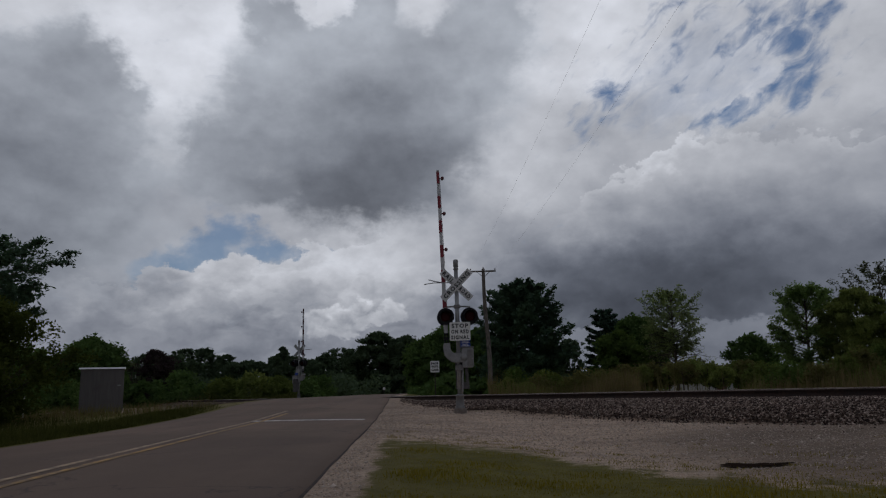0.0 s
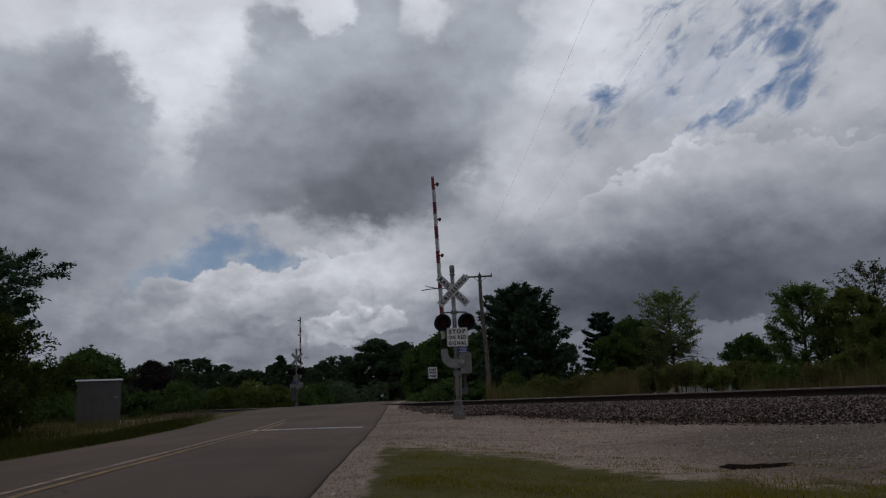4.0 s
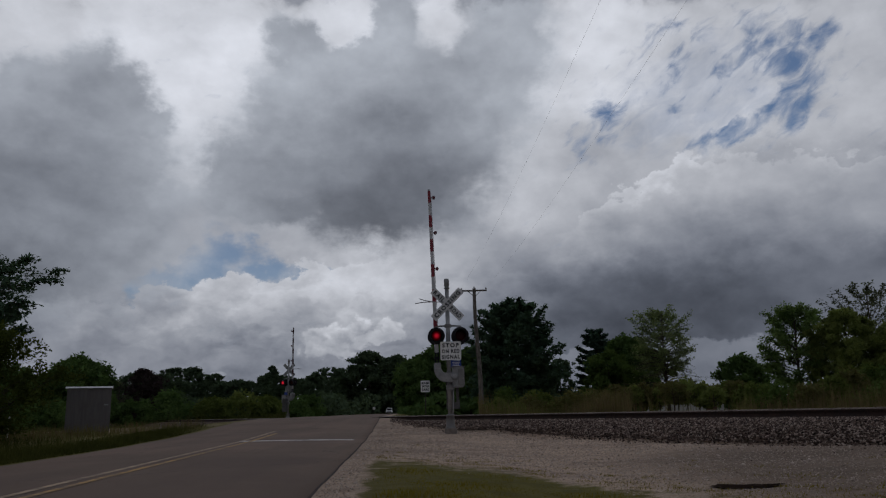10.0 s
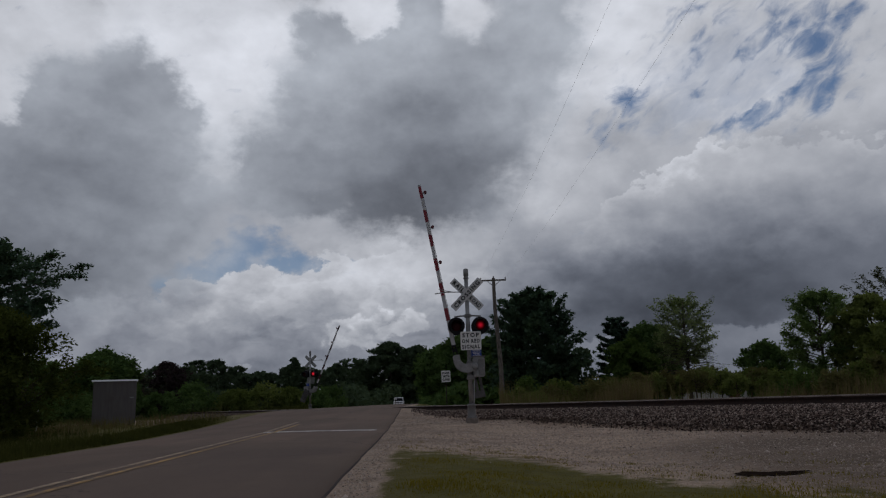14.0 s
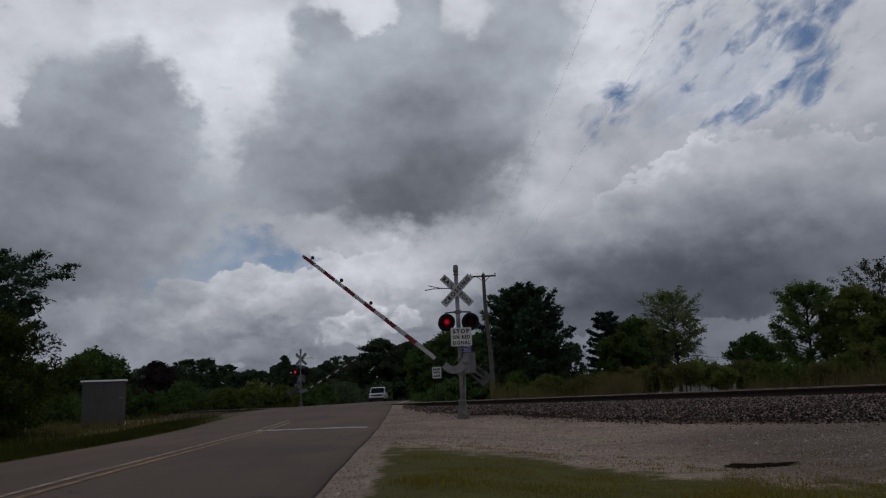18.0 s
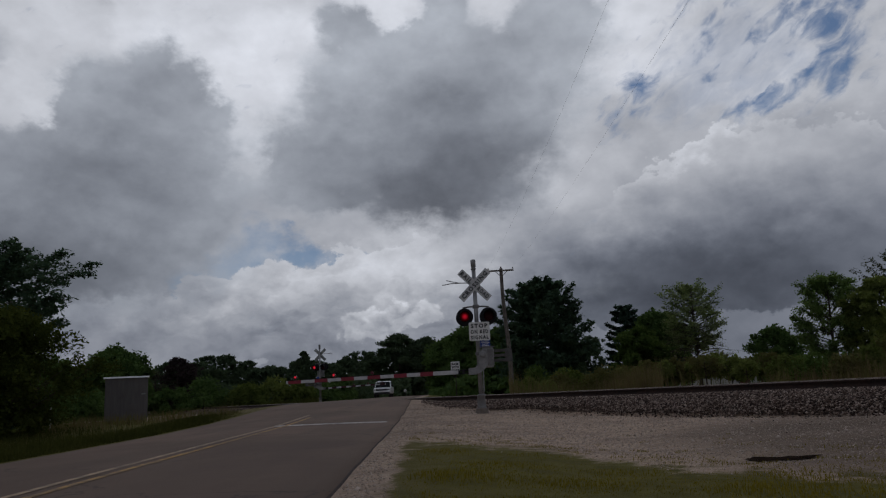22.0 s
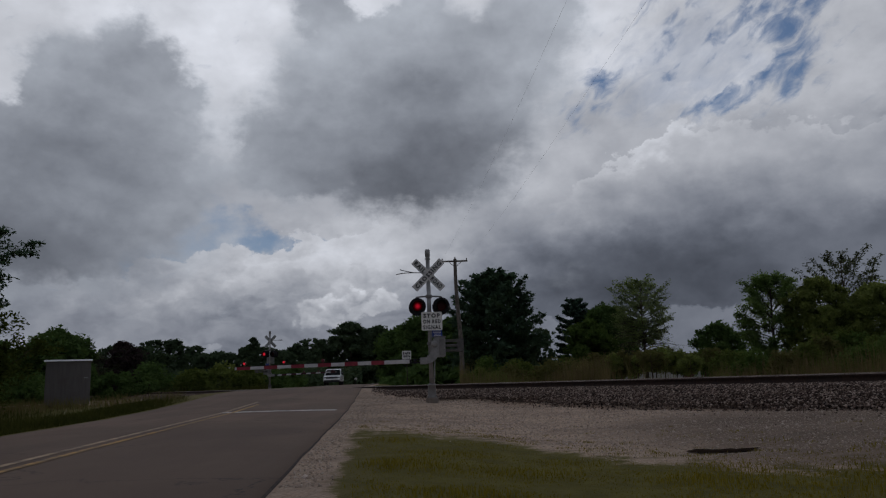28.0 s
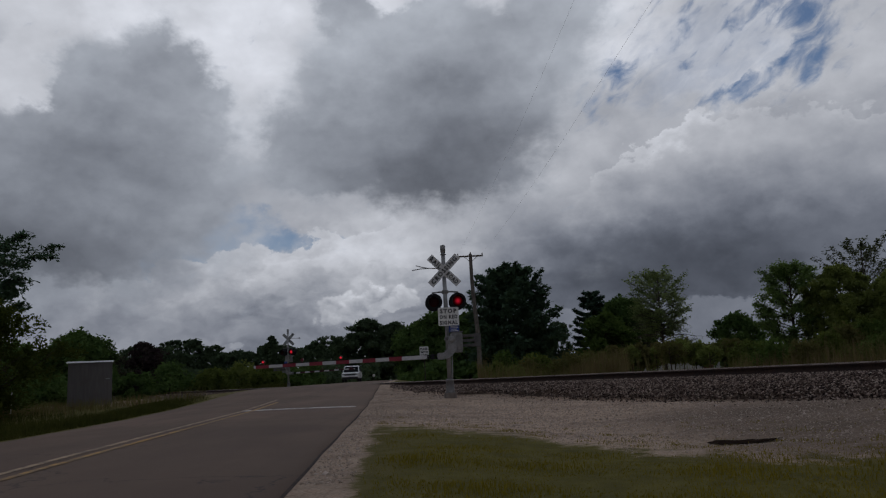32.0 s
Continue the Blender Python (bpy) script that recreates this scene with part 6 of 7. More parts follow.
def build_trees():
    T = build_tree
    g = "trees beyond the road"
    bough_tree("tree", -22.6, 33.0, 8.25, 5.3, "flat_top", L_DARK, 96, 11, 52, 0.17, 11, "tall dark broad-leaved tree with ragged outer boughs", 0.06, 0.10, 0.3, 0.12, 0.35, None, 0.24, 0.0, g, bare=0.30, reach=0.42, level=0.16)
    T("tree", -18.3, 27.5, 5.1, 3.3, "round", L_BUSH, 62000, 0.115, 12, "bushy yellow-green tree at the roadside", 0.0, 260, 0.6, 0.20, limbs=14, group=g, jag=0.14, spray=0.9, droop=0.35)
    T("tree", -24.8, 27.0, 5.8, 3.6, "round", L_MID, 18000, 0.17, 13, "bushy yellow-green tree at the roadside", 0.0, 100, 0.8, 0.3, limbs=10, group=g)
    T("tree", -35.8, 76.0, 7.2, 3.7, "round", L_DEEP, 20000, 0.30, 14, "rounded dark green tree behind the shed", 0.0, 170, 0.8, 0.27, limbs=8, group=g)
    T("tree", -41.0, 72.0, 6.3, 3.9, "round", L_DEEP, 14000, 0.30, 15, "rounded dark green tree behind the shed", 0.0, 120, 0.8, 0.3, limbs=6, group=g)
    T("tree", -30.8, 80.0, 5.9, 2.3, "round", L_PLUM, 11000, 0.17, 16, "purple-brown tree just coming into leaf", 0.0, 120, 0.7, 0.25, limbs=30, group=g)
    T("tree", -32.4, 78.0, 4.9, 1.2, "vase", L_GREY, 700, 0.16, 17, "almost bare grey tree", 0.15, 40, 0.6, 0.3, limbs=26, group=g)
    T("tree", -26.5, 312.0, 26.6, 12.0, "round", L_FAR, 36000, 0.72, 18, "large rounded green tree beyond the crossing", 0.0, 260, 0.6, 0.16, limbs=10, group=g, jag=0.2, spray=0.8)
    T("tree", -14.7, 309.0, 24.0, 8.8, "oval", L_FAR, 18000, 0.95, 19, "large rounded green tree beyond the crossing", 0.03, 130, 0.6, 0.24, limbs=8, group=g)
    T("tree", 0.8, 96.0, 9.2, 3.9, "oval", L_DEEP, 24000, 0.32, 20, "dense dark green tree behind the signal", 0.0, 180, 0.7, 0.25, limbs=10, group=g)
    T("tree", -1.7, 102.0, 8.2, 3.2, "round", L_DEEP, 17000, 0.34, 21, "dense dark green tree behind the signal", 0.0, 140, 0.7, 0.26, limbs=8, group=g)
    T("tree", 4.6, 92.0, 8.4, 3.6, "round", L_DEEP, 18000, 0.32, 22, "dense dark green tree behind the signal", 0.0, 140, 0.7, 0.26, limbs=8, group=g)
    bough_tree("tree", 7.6, 70.0, 11.1, 4.6, "tall_dome", L_DARK, 100, 9, 44, 0.27, 23, "tall blue-green tree with layered upswept boughs", 0.11, 0.24, 0.3, 0.16, 0.8, None, 0.2, 0.0, g, bare=0.22, reach=0.42, level=0.20)
    bough_tree("pine_tree", 16.7, 75.0, 9.0, 2.8, "spire", L_NEEDLE, 110, 8, 30, 0.22, 24, "dark pine with flat tiers of needles", 0.08, 0.10, 0.35, 0.085, 0.55, None, 0.16, 0.0, g, whorl=13, bare=0.2, reach=0.42, level=0.05)
    T("tree", 18.3, 69.0, 7.4, 2.4, "round", L_DEEP, 22000, 0.24, 25, "dense dark green tree", 0.0, 170, 0.8, 0.26, limbs=8, group=g)
    T("tree", 15.6, 66.0, 5.6, 2.2, "round", L_MID, 15000, 0.22, 26, "low green tree among the brush", 0.0, 110, 0.8, 0.3, limbs=6, group=g)
    thin = bough_tree("tree", 18.85, 60.0, 8.5, 2.3, "round", L_THIN, 70, 9, 17, 0.13, 27, "thin-leaved tree with its fine bare lower boughs showing", 0.40, 0.25, 0.15, 0.12, 1.3, None, 0.13, 0.0, g, bare=0.35, reach=0.5, level=0.3)
    bare_boughs(thin, 8.7, 27, 54, 0.26, 0.60, 3.1)
    T("tree", 29.0, 69.6, 5.3, 2.35, "round", L_DEEP, 13000, 0.22, 28, "small rounded tree in the brush", 0.0, 110, 0.8, 0.3, limbs=6, group=g)
    bough_tree("tree", 24.7, 50.0, 7.3, 2.0, "oval", L_FRESH, 70, 9, 40, 0.125, 29, "fresh green upright tree with branches showing", 0.10, 0.35, 0.15, 0.13, 1.5, None, 0.13, 0.0, g, bare=0.35, reach=0.45, level=0.3)
    T("tree", 27.0, 48.0, 6.8, 2.3, "oval", L_SOFT, 46000, 0.145, 30, "dense olive-green tree beside the track", 0.0, 320, 0.9, 0.17, limbs=12, group=g, jag=0.2, spray=0.7)
    T("tree", 30.3, 46.5, 6.0, 2.7, "round", L_SOFT, 46000, 0.15, 31, "dense green tree beside the track", 0.0, 320, 0.9, 0.18, limbs=12, group=g, jag=0.2, spray=0.7)
    bough_tree("tree", 34.9, 58.0, 9.7, 2.7, "vase", L_GREY, 50, 8, 12, 0.18, 32, "tall grey tree coming into leaf", 0.3, 0.6, 0.15, 0.14, 0.8, None, 0.14, 0.0, g, bare=0.4, reach=0.45, level=0.3)
    T("tree", 36.0, 46.0, 6.4, 3.2, "round", L_SOFT, 18000, 0.2, 33, "dense green tree beside the track", 0.0, 120, 0.8, 0.28, limbs=8, group=g)
    T("tree", 42.5, 44.0, 6.4, 3.2, "round", L_OLIVE, 10000, 0.24, 34, "dense green tree beside the track", 0.0, 90, 0.8, 0.3, limbs=8, group=g)
    # the far wood
    rng = np.random.default_rng(77)
    for i, a in enumerate(np.arange(-36, 10, 0.95)):
        d = 170 + rng.uniform(-14, 24) + 145 * (-7.6 < a < -1.6) + 260 * (-4.0 < a < -1.9)
        h = (10.3 + 0.9 * math.sin(0.9 * a) + rng.uniform(-1.3, 1.4)) * d / 172
        az = radians(a + rng.uniform(-0.5, 0.5))
        T("tree", d * math.sin(az), d * math.cos(az), h, 4.0 * rng.uniform(0.75, 1.25) * max(1.0, d / 180), rng.choice(["round", "oval", "cone", "vase"]), L_FAR, 7600, 0.50 * max(1.0, d / 190), 100 + i,
          "dark green tree of the distant wood", 0.0, 230, 0.8, 0.13, limbs=0, jag=0.18, spray=0.7, droop=0.05, group="trees of the distant wood")
    # undergrowth that closes the wood's edge
    n = 30000
    az = np.radians(rng.uniform(-40, 12, n))
    d = rng.uniform(150, 205, n)
    x, y = d * np.sin(az), d * np.cos(az)
    lane = (az > radians(-6.6)) & (az < radians(-1.9))
    far = np.where(lane, 1.75, 1.0) * np.where((az > radians(-4.0)) & (az < radians(-1.9)), 1.75, 1.0)
    x, y = x * far, y * far
    top = (3.6 + 3.0 * (y > 240)) + 1.2 * np.sin(x * 0.21) + 0.8 * np.sin(x * 0.53 + 1)
    z = ground_z(x, y) + top * rng.random(len(x)) ** 0.8
    ob = leaf_mesh("undergrowth", np.stack([x, y, z], -1), 0.95, rng, L_FAR)
    tagged(ob, "dark undergrowth along the edge of the distant wood", "undergrowth", kind="stuff")
    n = 16000
    az = np.radians(rng.uniform(-2.6, 44, n))
    d = rng.uniform(84, 125, n)
    x, y = d * np.sin(az), d * np.cos(az)
    gap = (np.abs(np.degrees(az) - 18.2) > 4.4) & (np.abs(np.degrees(az) - 25.9) > 0.9)
    x, y = x[gap], y[gap]
    top = 2.2 + 0.9 * np.sin(x * 0.31) + 0.6 * np.sin(x * 0.83 + 1)
    z = ground_z(x, y) + top * rng.random(len(x)) ** 0.8
    ob = leaf_mesh("undergrowth", np.stack([x, y, z], -1), 0.6, rng, L_DEEP)
    tagged(ob, "dark undergrowth behind the trees", "undergrowth", kind="stuff")
    n = 11000
    az = np.radians(rng.uniform(13.5, 23.5, n))
    d = rng.uniform(128, 150, n)
    x, y = d * np.sin(az), d * np.cos(az)
    top = 4.0 + 1.3 * np.sin(x * 0.37) + 0.9 * np.sin(x * 0.9 + 1)
    z = ground_z(x, y) + top * rng.random(n) ** 0.7
    ob = leaf_mesh("undergrowth", np.stack([x, y, z], -1), 0.7, rng, L_BRUSH)
    tagged(ob, "olive brush behind the low white building", "undergrowth", kind="stuff")


def build_shrubs():
    T = build_tree
    rng = np.random.default_rng(55)
    lab = "low leafy shrub beyond the track"
    for az, d, h, r, leaf in ((-19.2, 78, 3.0, 2.4, L_DEEP), (-16.2, 76, 2.4, 1.8, L_OLIVE), (-14.4, 80, 3.1, 2.0, L_SOFT), (-12.4, 82, 2.6, 2.0, L_OLIVE),
                              (-21.5, 80, 2.6, 2.0, L_DEEP), (-10.6, 84, 2.2, 2.0, L_DEEP), (-23.8, 82, 2.8, 2.0, L_DEEP), (-9.4, 95, 3.2, 2.4, L_DEEP),
                              (-26.5, 70, 2.4, 2.2, L_DEEP), (-29.5, 66, 2.6, 2.4, L_DEEP), (-32, 62, 3.0, 2.6, L_DEEP)):
        a = radians(az)
        T("shrub", d * math.sin(a), d * math.cos(a), h, r, "round", leaf, 5200, 0.2, int(rng.integers(1, 9999)), lab, 0.0, 50, 0.8, 0.35, limbs=4, group="shrubs beyond the track", category="shrub")
    for a0 in np.arange(4.2, 38, 0.75):
        az = radians(a0 + rng.uniform(-0.3, 0.3))
        d = rng.uniform(43, 52) - 0.28 * (a0 - 4)
        if 13.6 < a0 < 22.6 or abs(math.degrees(az) - 25.8) < 0.8:
            continue
        T("shrub", d * math.sin(az), d * math.cos(az), rng.uniform(1.0, 2.1) + 0.5 * (a0 > 24), rng.uniform(0.7, 1.3), "round", (L_BRUSH, L_OLIVE, L_BRUSH, L_MID)[int(rng.integers(0, 4))], 2600, 0.13,
          int(rng.integers(1, 9999)), "tangled olive shrub in the brush behind the track", 0.0, 45, 0.9, 0.4, limbs=6, group="shrubs behind the track", category="shrub")
    for a0 in np.arange(13.9, 22.4, 0.62):
        az = radians(a0 + rng.uniform(-0.2, 0.2))
        d = rng.uniform(45, 51) - 0.28 * (a0 - 4)
        T("shrub", d * math.sin(az), d * math.cos(az), rng.uniform(1.7, 2.35) - 0.35 * (a0 > 19.5), rng.uniform(0.6, 0.95), "oval", (L_OLIVE, L_BRUSH, L_SOFT)[int(rng.integers(0, 3))], 1500, 0.12,
          int(rng.integers(1, 9999)), "thin olive shrub on bare stems behind the track", 0.44, 32, 0.9, 0.34, limbs=8, group="shrubs behind the track", category="shrub", droop=0.1)


def blades(name, x, y, height, width, rng, material, label, lean=0.4):
    n = len(x)
    z = ground_z(x, y) - 0.01
    a = rng.uniform(0, 2 * np.pi, n)
    dx, dy = np.cos(a) * width / 2, np.sin(a) * width / 2
    b = rng.uniform(0, 2 * np.pi, n)
    l = np.abs(rng.normal(0, lean, n)) * height
    mx, my, mz = x + np.cos(b) * l * 0.35, y + np.sin(b) * l * 0.35, z + height * 0.6
    tx, ty, tz = x + np.cos(b) * l, y + np.sin(b) * l, z + height * (1 - 0.25 * np.minimum(1, l / np.maximum(height, 1e-3)))
    V = np.stack([np.stack([x - dx, y - dy, z], -1), np.stack([x + dx, y + dy, z], -1), np.stack([mx + dx * 0.7, my + dy * 0.7, mz], -1),
                  np.stack([mx - dx * 0.7, my - dy * 0.7, mz], -1), np.stack([tx, ty, tz], -1)], 1)
    k = np.arange(n)[:, None] * 5
    F = np.concatenate([np.concatenate([k, k + 1, k + 2], 1), np.concatenate([k, k + 2, k + 3], 1), np.concatenate([k + 3, k + 2, k + 4], 1)], 0)
    ob = mesh_from_arrays(name, V.reshape(-1, 3), F, material)
    return tagged(ob, label, "grass", kind="stuff")


def build_grass():
    rng = np.random.default_rng(91)
    # at the camera's feet
    n = 150000
    x = rng.uniform(-1.6, 15, n)
    y = rng.uniform(4.0, 13.5, n)
    patch = np.sin(x * 1.9 + 1.3 * np.sin(y * 1.1)) * np.sin(y * 2.3 + 0.7 * x) * 0.9
    ok = (y < grass_edge(x) + patch * 1.2 + rng.normal(0, 1.4, n) - 0.6) & (x > road_right(y) + 0.55 + rng.random(n) * 0.35)
    x, y = x[ok], y[ok]
    fade = np.clip((grass_edge(x) + 0.4 - y) / 2.5, 0.12, 1)
    fade = fade * np.clip(0.55 + 0.8 * np.sin(x * 1.3 + 2.1 * np.sin(y * 0.9)) * np.sin(y * 1.7 - 0.5 * x + 1) + rng.normal(0, 0.2, len(x)), 0.5, 1.3)
    tuft = np.clip(np.sin(x * 2.7 + 1.1 * y) * np.sin(y * 3.1 - 0.8 * x + 2) + 0.5, 0.15, 1.5)
    h = rng.uniform(0.025, 0.09, len(x)) * (0.3 + 0.8 * fade) * (0.55 + 0.95 * smooth01((x - 1) / 4)) * (0.5 + 0.7 * tuft) * np.where(rng.random(len(x)) < 0.03, 1.9, 1.0)
    blades("grass", x, y, h, rng.uniform(0.006, 0.013, len(x)), rng, L_GRASS, "short yellow-green grass at the edge of the gravel")
    # stray tufts out on the gravel
    k = 260
    tx = rng.uniform(-1.0, 11, k)
    ty = grass_edge(tx) + rng.exponential(1.3, k)
    x = np.repeat(tx, 26) + rng.normal(0, 0.07, k * 26)
    y = np.repeat(ty, 26) + rng.normal(0, 0.07, k * 26)
    ok = x > road_right(y) + 0.5
    x, y = x[ok], y[ok]
    blades("grass", x, y, rng.uniform(0.012, 0.05, len(x)), rng.uniform(0.005, 0.010, len(x)), rng, L_GRASS, "stray tufts of grass on the gravel", 0.6)
    # the verge across the road
    n = 90000
    y = 9 + 34 * rng.random(n) ** 1.2
    x = road_right(y) - ROAD_W - 0.25 - 14 * rng.random(n) ** 1.5
    gapside = road_right(y) - ROAD_W - x
    ok = (track_side(x, y) > 12.0 + rng.random(n) * 4) | ((gapside < 3.2) & (track_side(x, y) > 7 + rng.random(n) * 3))
    x, y = x[ok], y[ok]
    h = np.clip(1.25 - (y - 12) / 30, 0.4, 1) * rng.uniform(0.08, 0.32, len(x)) * np.where(rng.random(len(x)) < 0.05, 2.0, 1.0) * np.clip((road_right(y) - ROAD_W - x) / 1.2, 0.3, 1)
    blades("verge_grass", x, y, h, rng.uniform(0.010, 0.022, len(x)), rng, L_VERGE, "rank green grass on the verge")
    # weeds and dry stalks before the shed
    n = 15000
    x = rng.uniform(-24, -8, n)
    y = rng.uniform(30, 46, n)
    s = track_side(x, y)
    clump = np.sin(x * 1.7 + y) * np.sin(y * 1.1 - 0.6 * x) + 0.3
    ok = (s > 7.5) & (s < 15) & (x < road_right(y) - ROAD_W - 0.7) & (rng.random(n) < np.clip(clump, 0.1, 1)) & ~((np.abs(x + 18.6) < 1.7) & (np.abs(y - 40.8) < 1.6))
    x, y = x[ok], y[ok]
    half = rng.random(len(x)) < 0.5
    for pick, mat, lab in ((half, L_REED, "dry brown weed stalks on the verge by the shed"), (~half, L_BRUSH, "olive weeds on the verge by the shed")):
        blades("weeds", x[pick], y[pick], rng.uniform(0.15, 0.65, int(pick.sum())), rng.uniform(0.010, 0.022, int(pick.sum())), rng, mat, lab, 0.25)
    # dry reeds behind the track
    n = 40000
    az = np.radians(rng.uniform(3.5, 40, n))
    d = rng.uniform(36, 47, n) - 0.28 * (np.degrees(az) - 4)
    x, y = d * np.sin(az), d * np.cos(az)
    clump = np.sin(x * 1.3) * np.sin(x * 0.47 + 1) + 0.35
    ok = (rng.random(n) < np.clip(clump + 0.35, 0.08, 1) * np.interp(np.degrees(az), (13, 16, 40), (1.0, 0.5, 0.35))) & (track_side(x, y) < -4.5) & ((np.abs(np.degrees(az) - 18.3) > 3.6) | (rng.random(n) < 0.10))
    x, y = x[ok], y[ok]
    tall = rng.uniform(0.5, 1.75, len(x)) * np.clip(0.7 + 0.35 * np.sin(x * 0.8) + 0.3 * np.sin(x * 2.3 + y), 0.3, 1.15)
    dry = rng.random(len(x)) < np.clip(0.5 + 0.35 * np.sin(x * 0.9 + 0.5), 0.2, 0.8)
    for pick, mat, lab in ((dry, L_REED, "dry brown reeds behind the track"), (~dry, L_BRUSH, "tall olive weeds behind the track")):
        blades("reeds", x[pick], y[pick], tall[pick], rng.uniform(0.012, 0.03, int(pick.sum())), rng, mat, lab, 0.14)
    n = 26000
    az = np.radians(rng.uniform(-34, -11, n))
    d = rng.uniform(62, 84, n)
    x, y = d * np.sin(az), d * np.cos(az)
    ok = track_side(x, y) < -4
    blades("tall_grass", x[ok], y[ok], rng.uniform(0.3, 0.9, int(ok.sum())), rng.uniform(0.03, 0.06, int(ok.sum())), rng, L_VERGE, "tall grass beyond the track", 0.2)


def build_hollow():
    """A dark muddy hollow in the gravel."""
    M_MUD = plain("wet_mud", (0.030, 0.020, 0.015), 0.95, 0, 0.35, 9.0, 0.5, 0.0)
    bm = bmesh.new()
    cx, cy, k = 3.78, 9.35, 40
    rim, low = [], []
    for i in range(k):
        a = 2 * math.pi * i / k
        w = 1 + 0.16 * math.sin(3 * a + 1) + 0.10 * math.sin(7 * a) + 0.05 * math.sin(13 * a)
        for ring, f, dz in ((rim, 1.0, 0.022), (low, 0.6, 0.030)):
            x, y = cx + 0.42 * w * f * math.cos(a), cy + 0.18 * w * f * math.sin(a)
            ring.append(bm.verts.new((x, y, float(ground_z(x, y)) + dz)))
    for i in range(k):
        j = (i + 1) % k
        bm.faces.new((rim[i], rim[j], low[j], low[i]))
    bm.faces.new(low)
    tagged(mesh_object("mud_hollow", bm, M_MUD, True), "dark wet mud in a hollow of the gravel lot", "mud", kind="stuff")


def build_far_things():
    """White things glimpsed behind the brush."""
    M_WALL = plain("white_siding", (0.40, 0.385, 0.36), 0.7, 0, 0.1, 2.0)
    x, y = 38.5, 118.0
    z = float(ground_z(x, y))
    root = thing("low_white_building", pose(x, y, z, 0, 0, -18), "low white building with dark openings behind the brush", "building")
    bm = bmesh.new()
    box(bm, (0, 0, 0.75), (16.6, 4.0, 1.7), 0.02)
    part("wall", bm, M_WALL, root)
    for dx in (-5.2, -3.0, 2.6):
        bm = bmesh.new()
        box(bm, (dx, -2.01, 1.1), (0.7, 0.06, 0.7), 0.02)
        part("window", bm, M_TRIM, root, "dark window opening")
    bm = bmesh.new()
    box(bm, (0, 0, 1.66), (17.0, 4.4, 0.14), 0.03)
    part("roof", bm, M_TIE, root, "dark flat roof")
    bm = bmesh.new()
    box(bm, (4.9, -2.02, 0.72), (1.5, 0.08, 1.45), 0.02)
    part("door", bm, plain("brown_door", (0.11, 0.05, 0.03), 0.7, 0, 0.15, 3.0), root, "red-brown wooden door")
    for px, py, hh in ((15.0, 52.5, 1.25), (19.6, 55.0, 0.9), (21.2, 55.0, 0.9), (1.6, 61.0, 0.5)):
        bm = bmesh.new()
        z = float(ground_z(px, py))
        box(bm, (px, py, z + hh / 2), (0.14, 0.12, hh + 0.1), 0.02)
        tagged(mesh_object("fence_post", bm, M_WALL), "white wooden post behind the track", "post", "white posts behind the track")


build_trees()
build_shrubs()
build_grass()
build_far_things()
build_hollow()


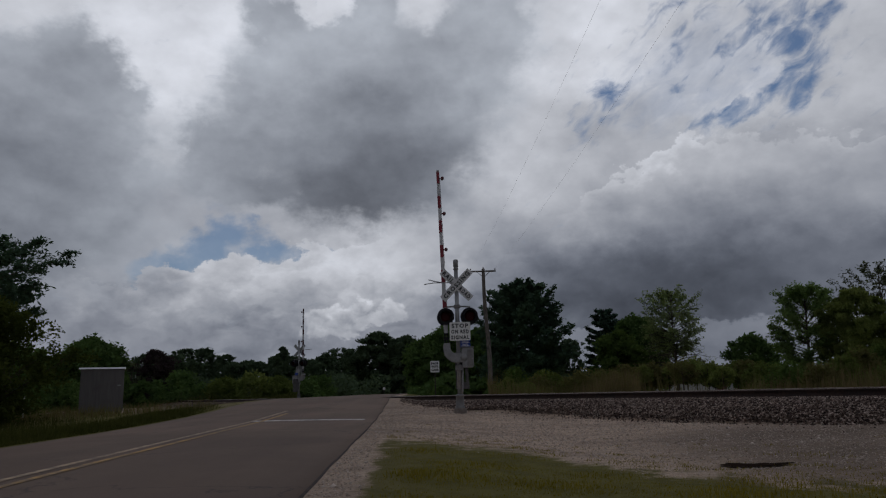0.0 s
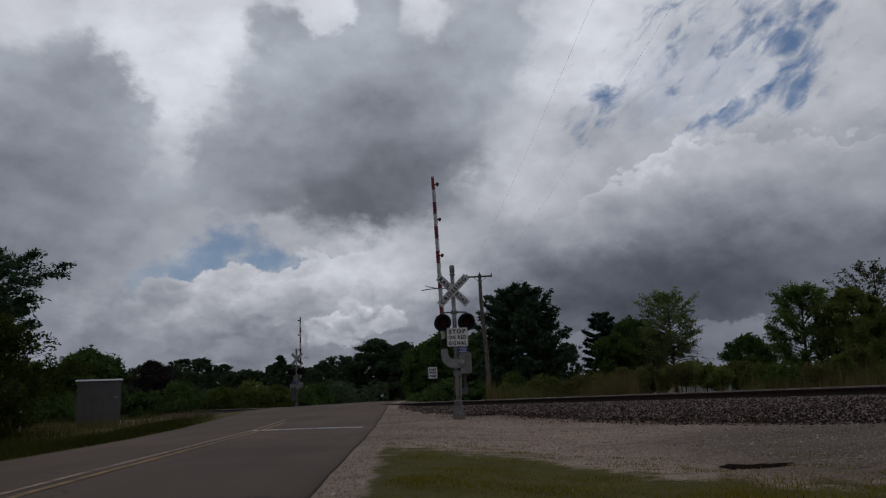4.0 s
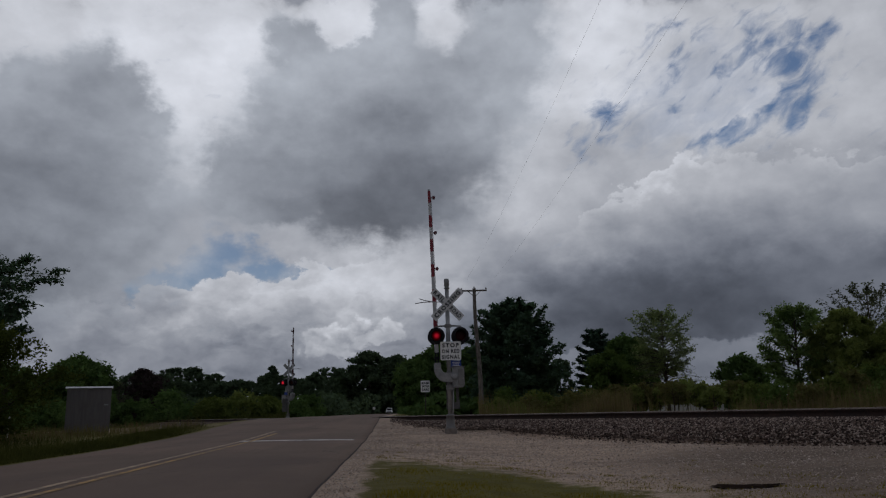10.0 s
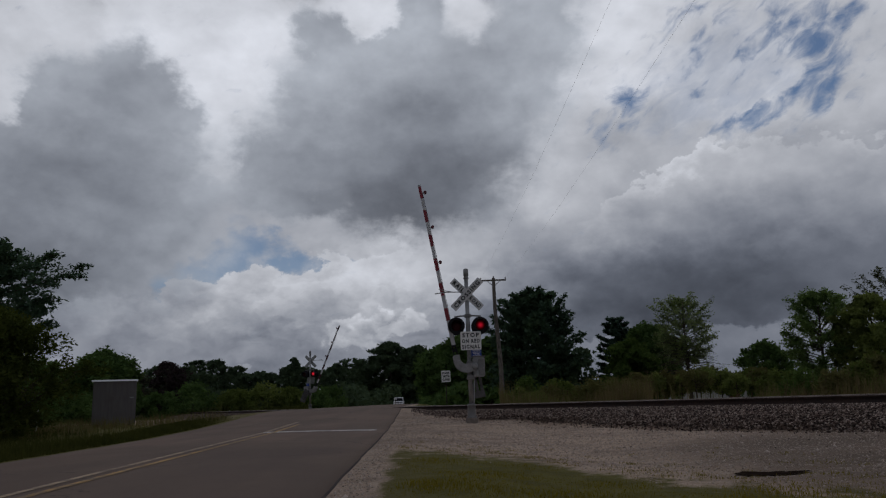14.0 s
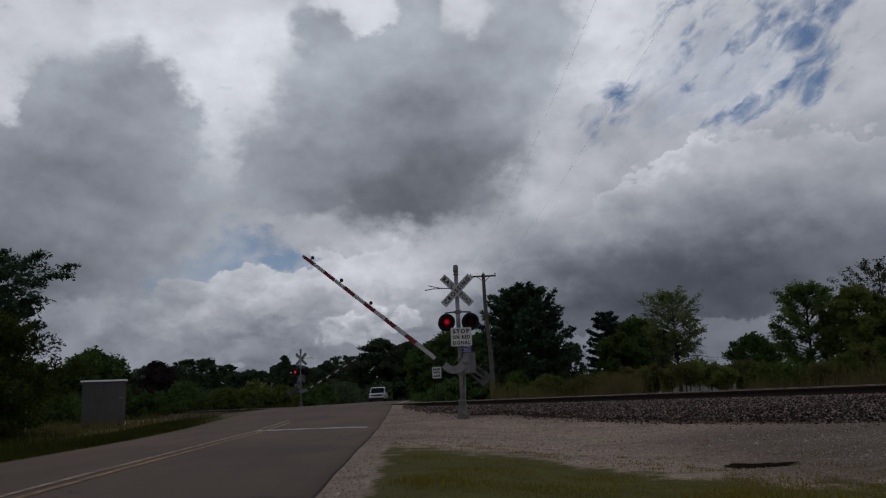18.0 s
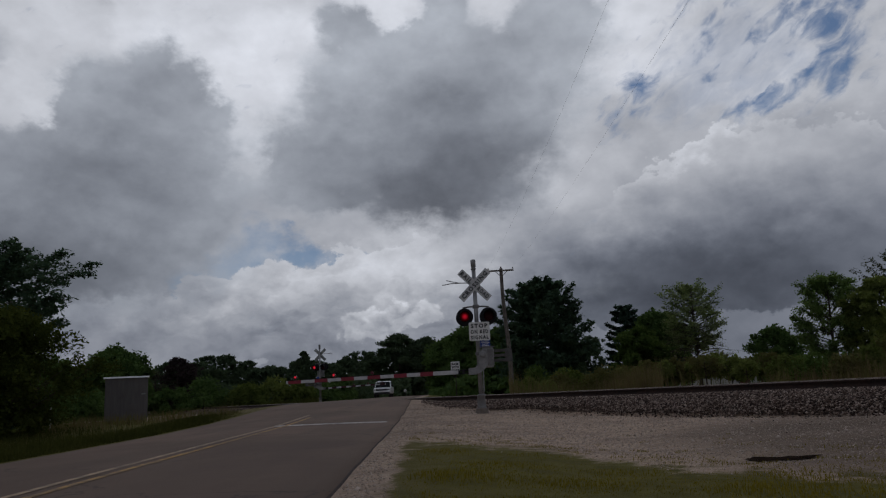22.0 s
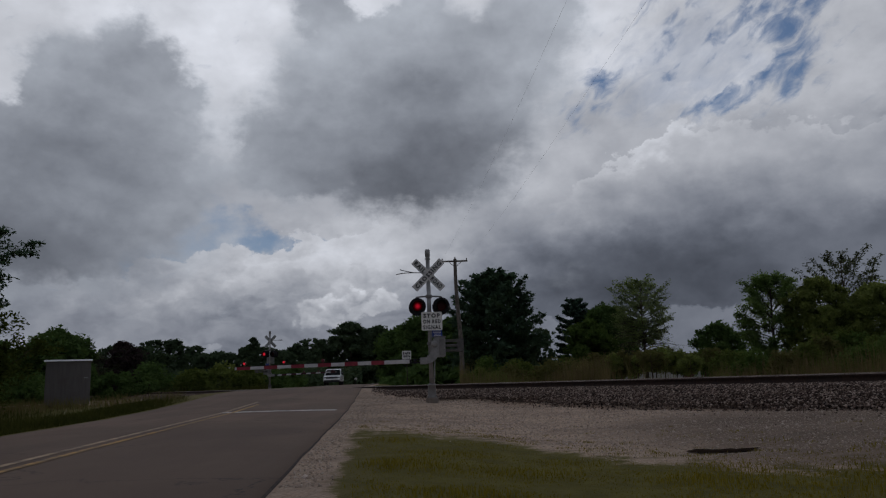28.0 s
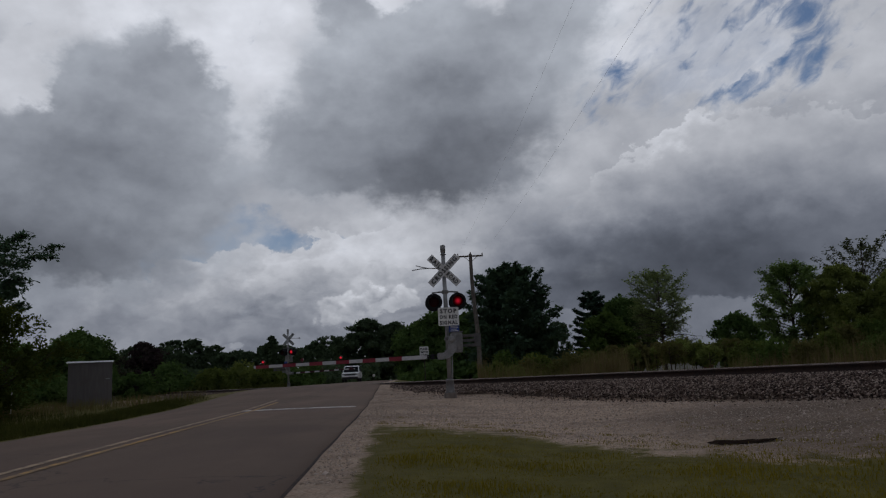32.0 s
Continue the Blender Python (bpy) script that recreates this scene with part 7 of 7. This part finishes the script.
# ---- what moves ----
def motions():
    # clouds: the low masses drift faster than the layer above
    walk(high_cloud, [(t, pose(0, 0, EYE_Z, 0, 0, -1.9 * t / 32)) for t in (0, 8, 16, 24, 32)])
    walk(low_cloud, [(t, pose(0, 0, EYE_Z, 0, 0, -1.4 - 7.4 * t / 32)) for t in (0, 8, 16, 24, 32)])
    # gate arms: degrees from upright
    near = ((0, 1.3), (12.0, 1.3), (12.6, 1.6), (13.0, 2.4), (13.5, 5.9), (14.0, 10.0), (14.5, 14.3), (15.7, 26.2), (17.0, 39.0), (18.0, 49.9),
            (19.0, 60.8), (20.0, 71.6), (20.6, 78.0), (21.2, 84.0), (21.6, 87.6), (22.0, 90.4), (22.3, 91.1), (22.6, 90.4), (32, 90.4))
    far = ((0, 0.0), (12.0, 0.0), (12.5, 2.5), (13.0, 9.6), (13.5, 17.8), (14.0, 23.5), (14.5, 28.6), (15.7, 40.5), (17.0, 53.4), (18.0, 62.6),
           (19.0, 72.1), (20.0, 80.6), (20.5, 84.8), (21.0, 88.0), (21.4, 89.2), (32, 89.2))
    walk(near_arm, [(t, pose(*PIVOT, 0, -a, 0)) for t, a in near])
    walk(far_arm, [(t, pose(*PIVOT, 0, -a, 0)) for t, a in far])
    # flashers change side every 0.74 s
    def lit_rows(place, on):
        """Rows for an element that comes forward in the spells it shines."""
        rows, step = [(0.0, place(False))], 1 / 30
        for a, b in on:
            rows += [(a - step, place(False)), (a, place(True)), (b - step, place(True)), (b, place(False))]
        rows = [r for r in rows if r[0] <= 32.0]
        rows.append((32.0, rows[-1][1]))
        return rows

    beat, first = 0.744, 7.65
    for glows, flip in ((near_glows, False), (far_glows, True)):
        for (side, back), (ob, turn) in glows.items():
            seen_right = (side > 0) != flip
            on = []
            k = 0
            while first + k * beat < 32:
                if (k % 2 == 0) == seen_right:
                    on.append((first + k * beat, first + (k + 1) * beat))
                k += 1
            walk(ob, lit_rows(lambda lit, turn=turn: turn @ pose(0, -0.212 if lit else -0.12, 0), on))
    for lamps, works in ((near_lamps, True), (far_lamps, False)):
        for i, (ob, z, back) in enumerate(lamps):
            on = [(20.4, 32.5)] if i == 0 else [(first + k * beat, first + (k + 1) * beat) for k in range(15, 33) if (k % 2 == 0) == (i == 2)]
            on = on if works else []
            # unlit, the element sits inside its cup
            walk(ob, lit_rows(lambda lit, z=z, back=back: pose(-ARM_OFF + 0.135, 0 if lit else back, z), on))
    # the truck: seconds, distance along y; and its bearing, which follows the bend of the road
    stops = ((0, 460), (3, 400), (6, 335), (9, 268), (10, 248), (11, 226), (12, 203), (13, 176), (14, 150), (14.5, 140), (15.5, 121), (16.5, 107), (17, 100), (17.5, 95.5),
             (18, 92.5), (18.5, 90.7), (19, 89.5), (20, 88), (21, 87), (22, 86.3), (23, 86), (32, 86))
    bearings = ((0, -0.044), (9, -0.0575), (10, -0.059), (11, -0.0613), (12, -0.065), (13, -0.0697), (14, -0.0751), (14.5, -0.0772), (16.5, -0.086), (17, -0.088), (17.5, -0.0897),
                (18, -0.092), (18.5, -0.0945), (19, -0.0966), (20, -0.1025), (21, -0.108), (22, -0.1103), (23, -0.111), (32, -0.111))
    ts = np.arange(0, 32.01, 0.25)
    dist = np.interp(ts, *zip(*stops))
    dist = np.convolve(np.pad(dist, 2, mode="edge"), np.ones(5) / 5, "valid")
    bear = np.interp(ts, *zip(*bearings))
    rows = []
    for t, d, k in zip(ts[::2], dist[::2], bear[::2]):
        rows.append((float(t), pose(k * d, d + 2.75, float(road_z(d + 2.75)) + 0.04, 0, 0, 1.4)))
    walk(truck, rows)
    turn, last, marks = 0.0, dist[0], [(0.0, 0.0)]
    for t in np.arange(1 / 30, 32.01, 1 / 30):
        d = float(np.interp(t, ts, dist))
        turn += min(80.0, math.degrees((last - d) / 0.39))
        last = d
        if turn - marks[-1][1] > 5:
            marks.append((float(t), turn))
    marks.append((32.0, turn))
    for w, wx, wy in truck_wheels:
        walk(w, [(t, pose(wx, wy, 0.39, -a, 0, 0)) for t, a in marks])


motions()
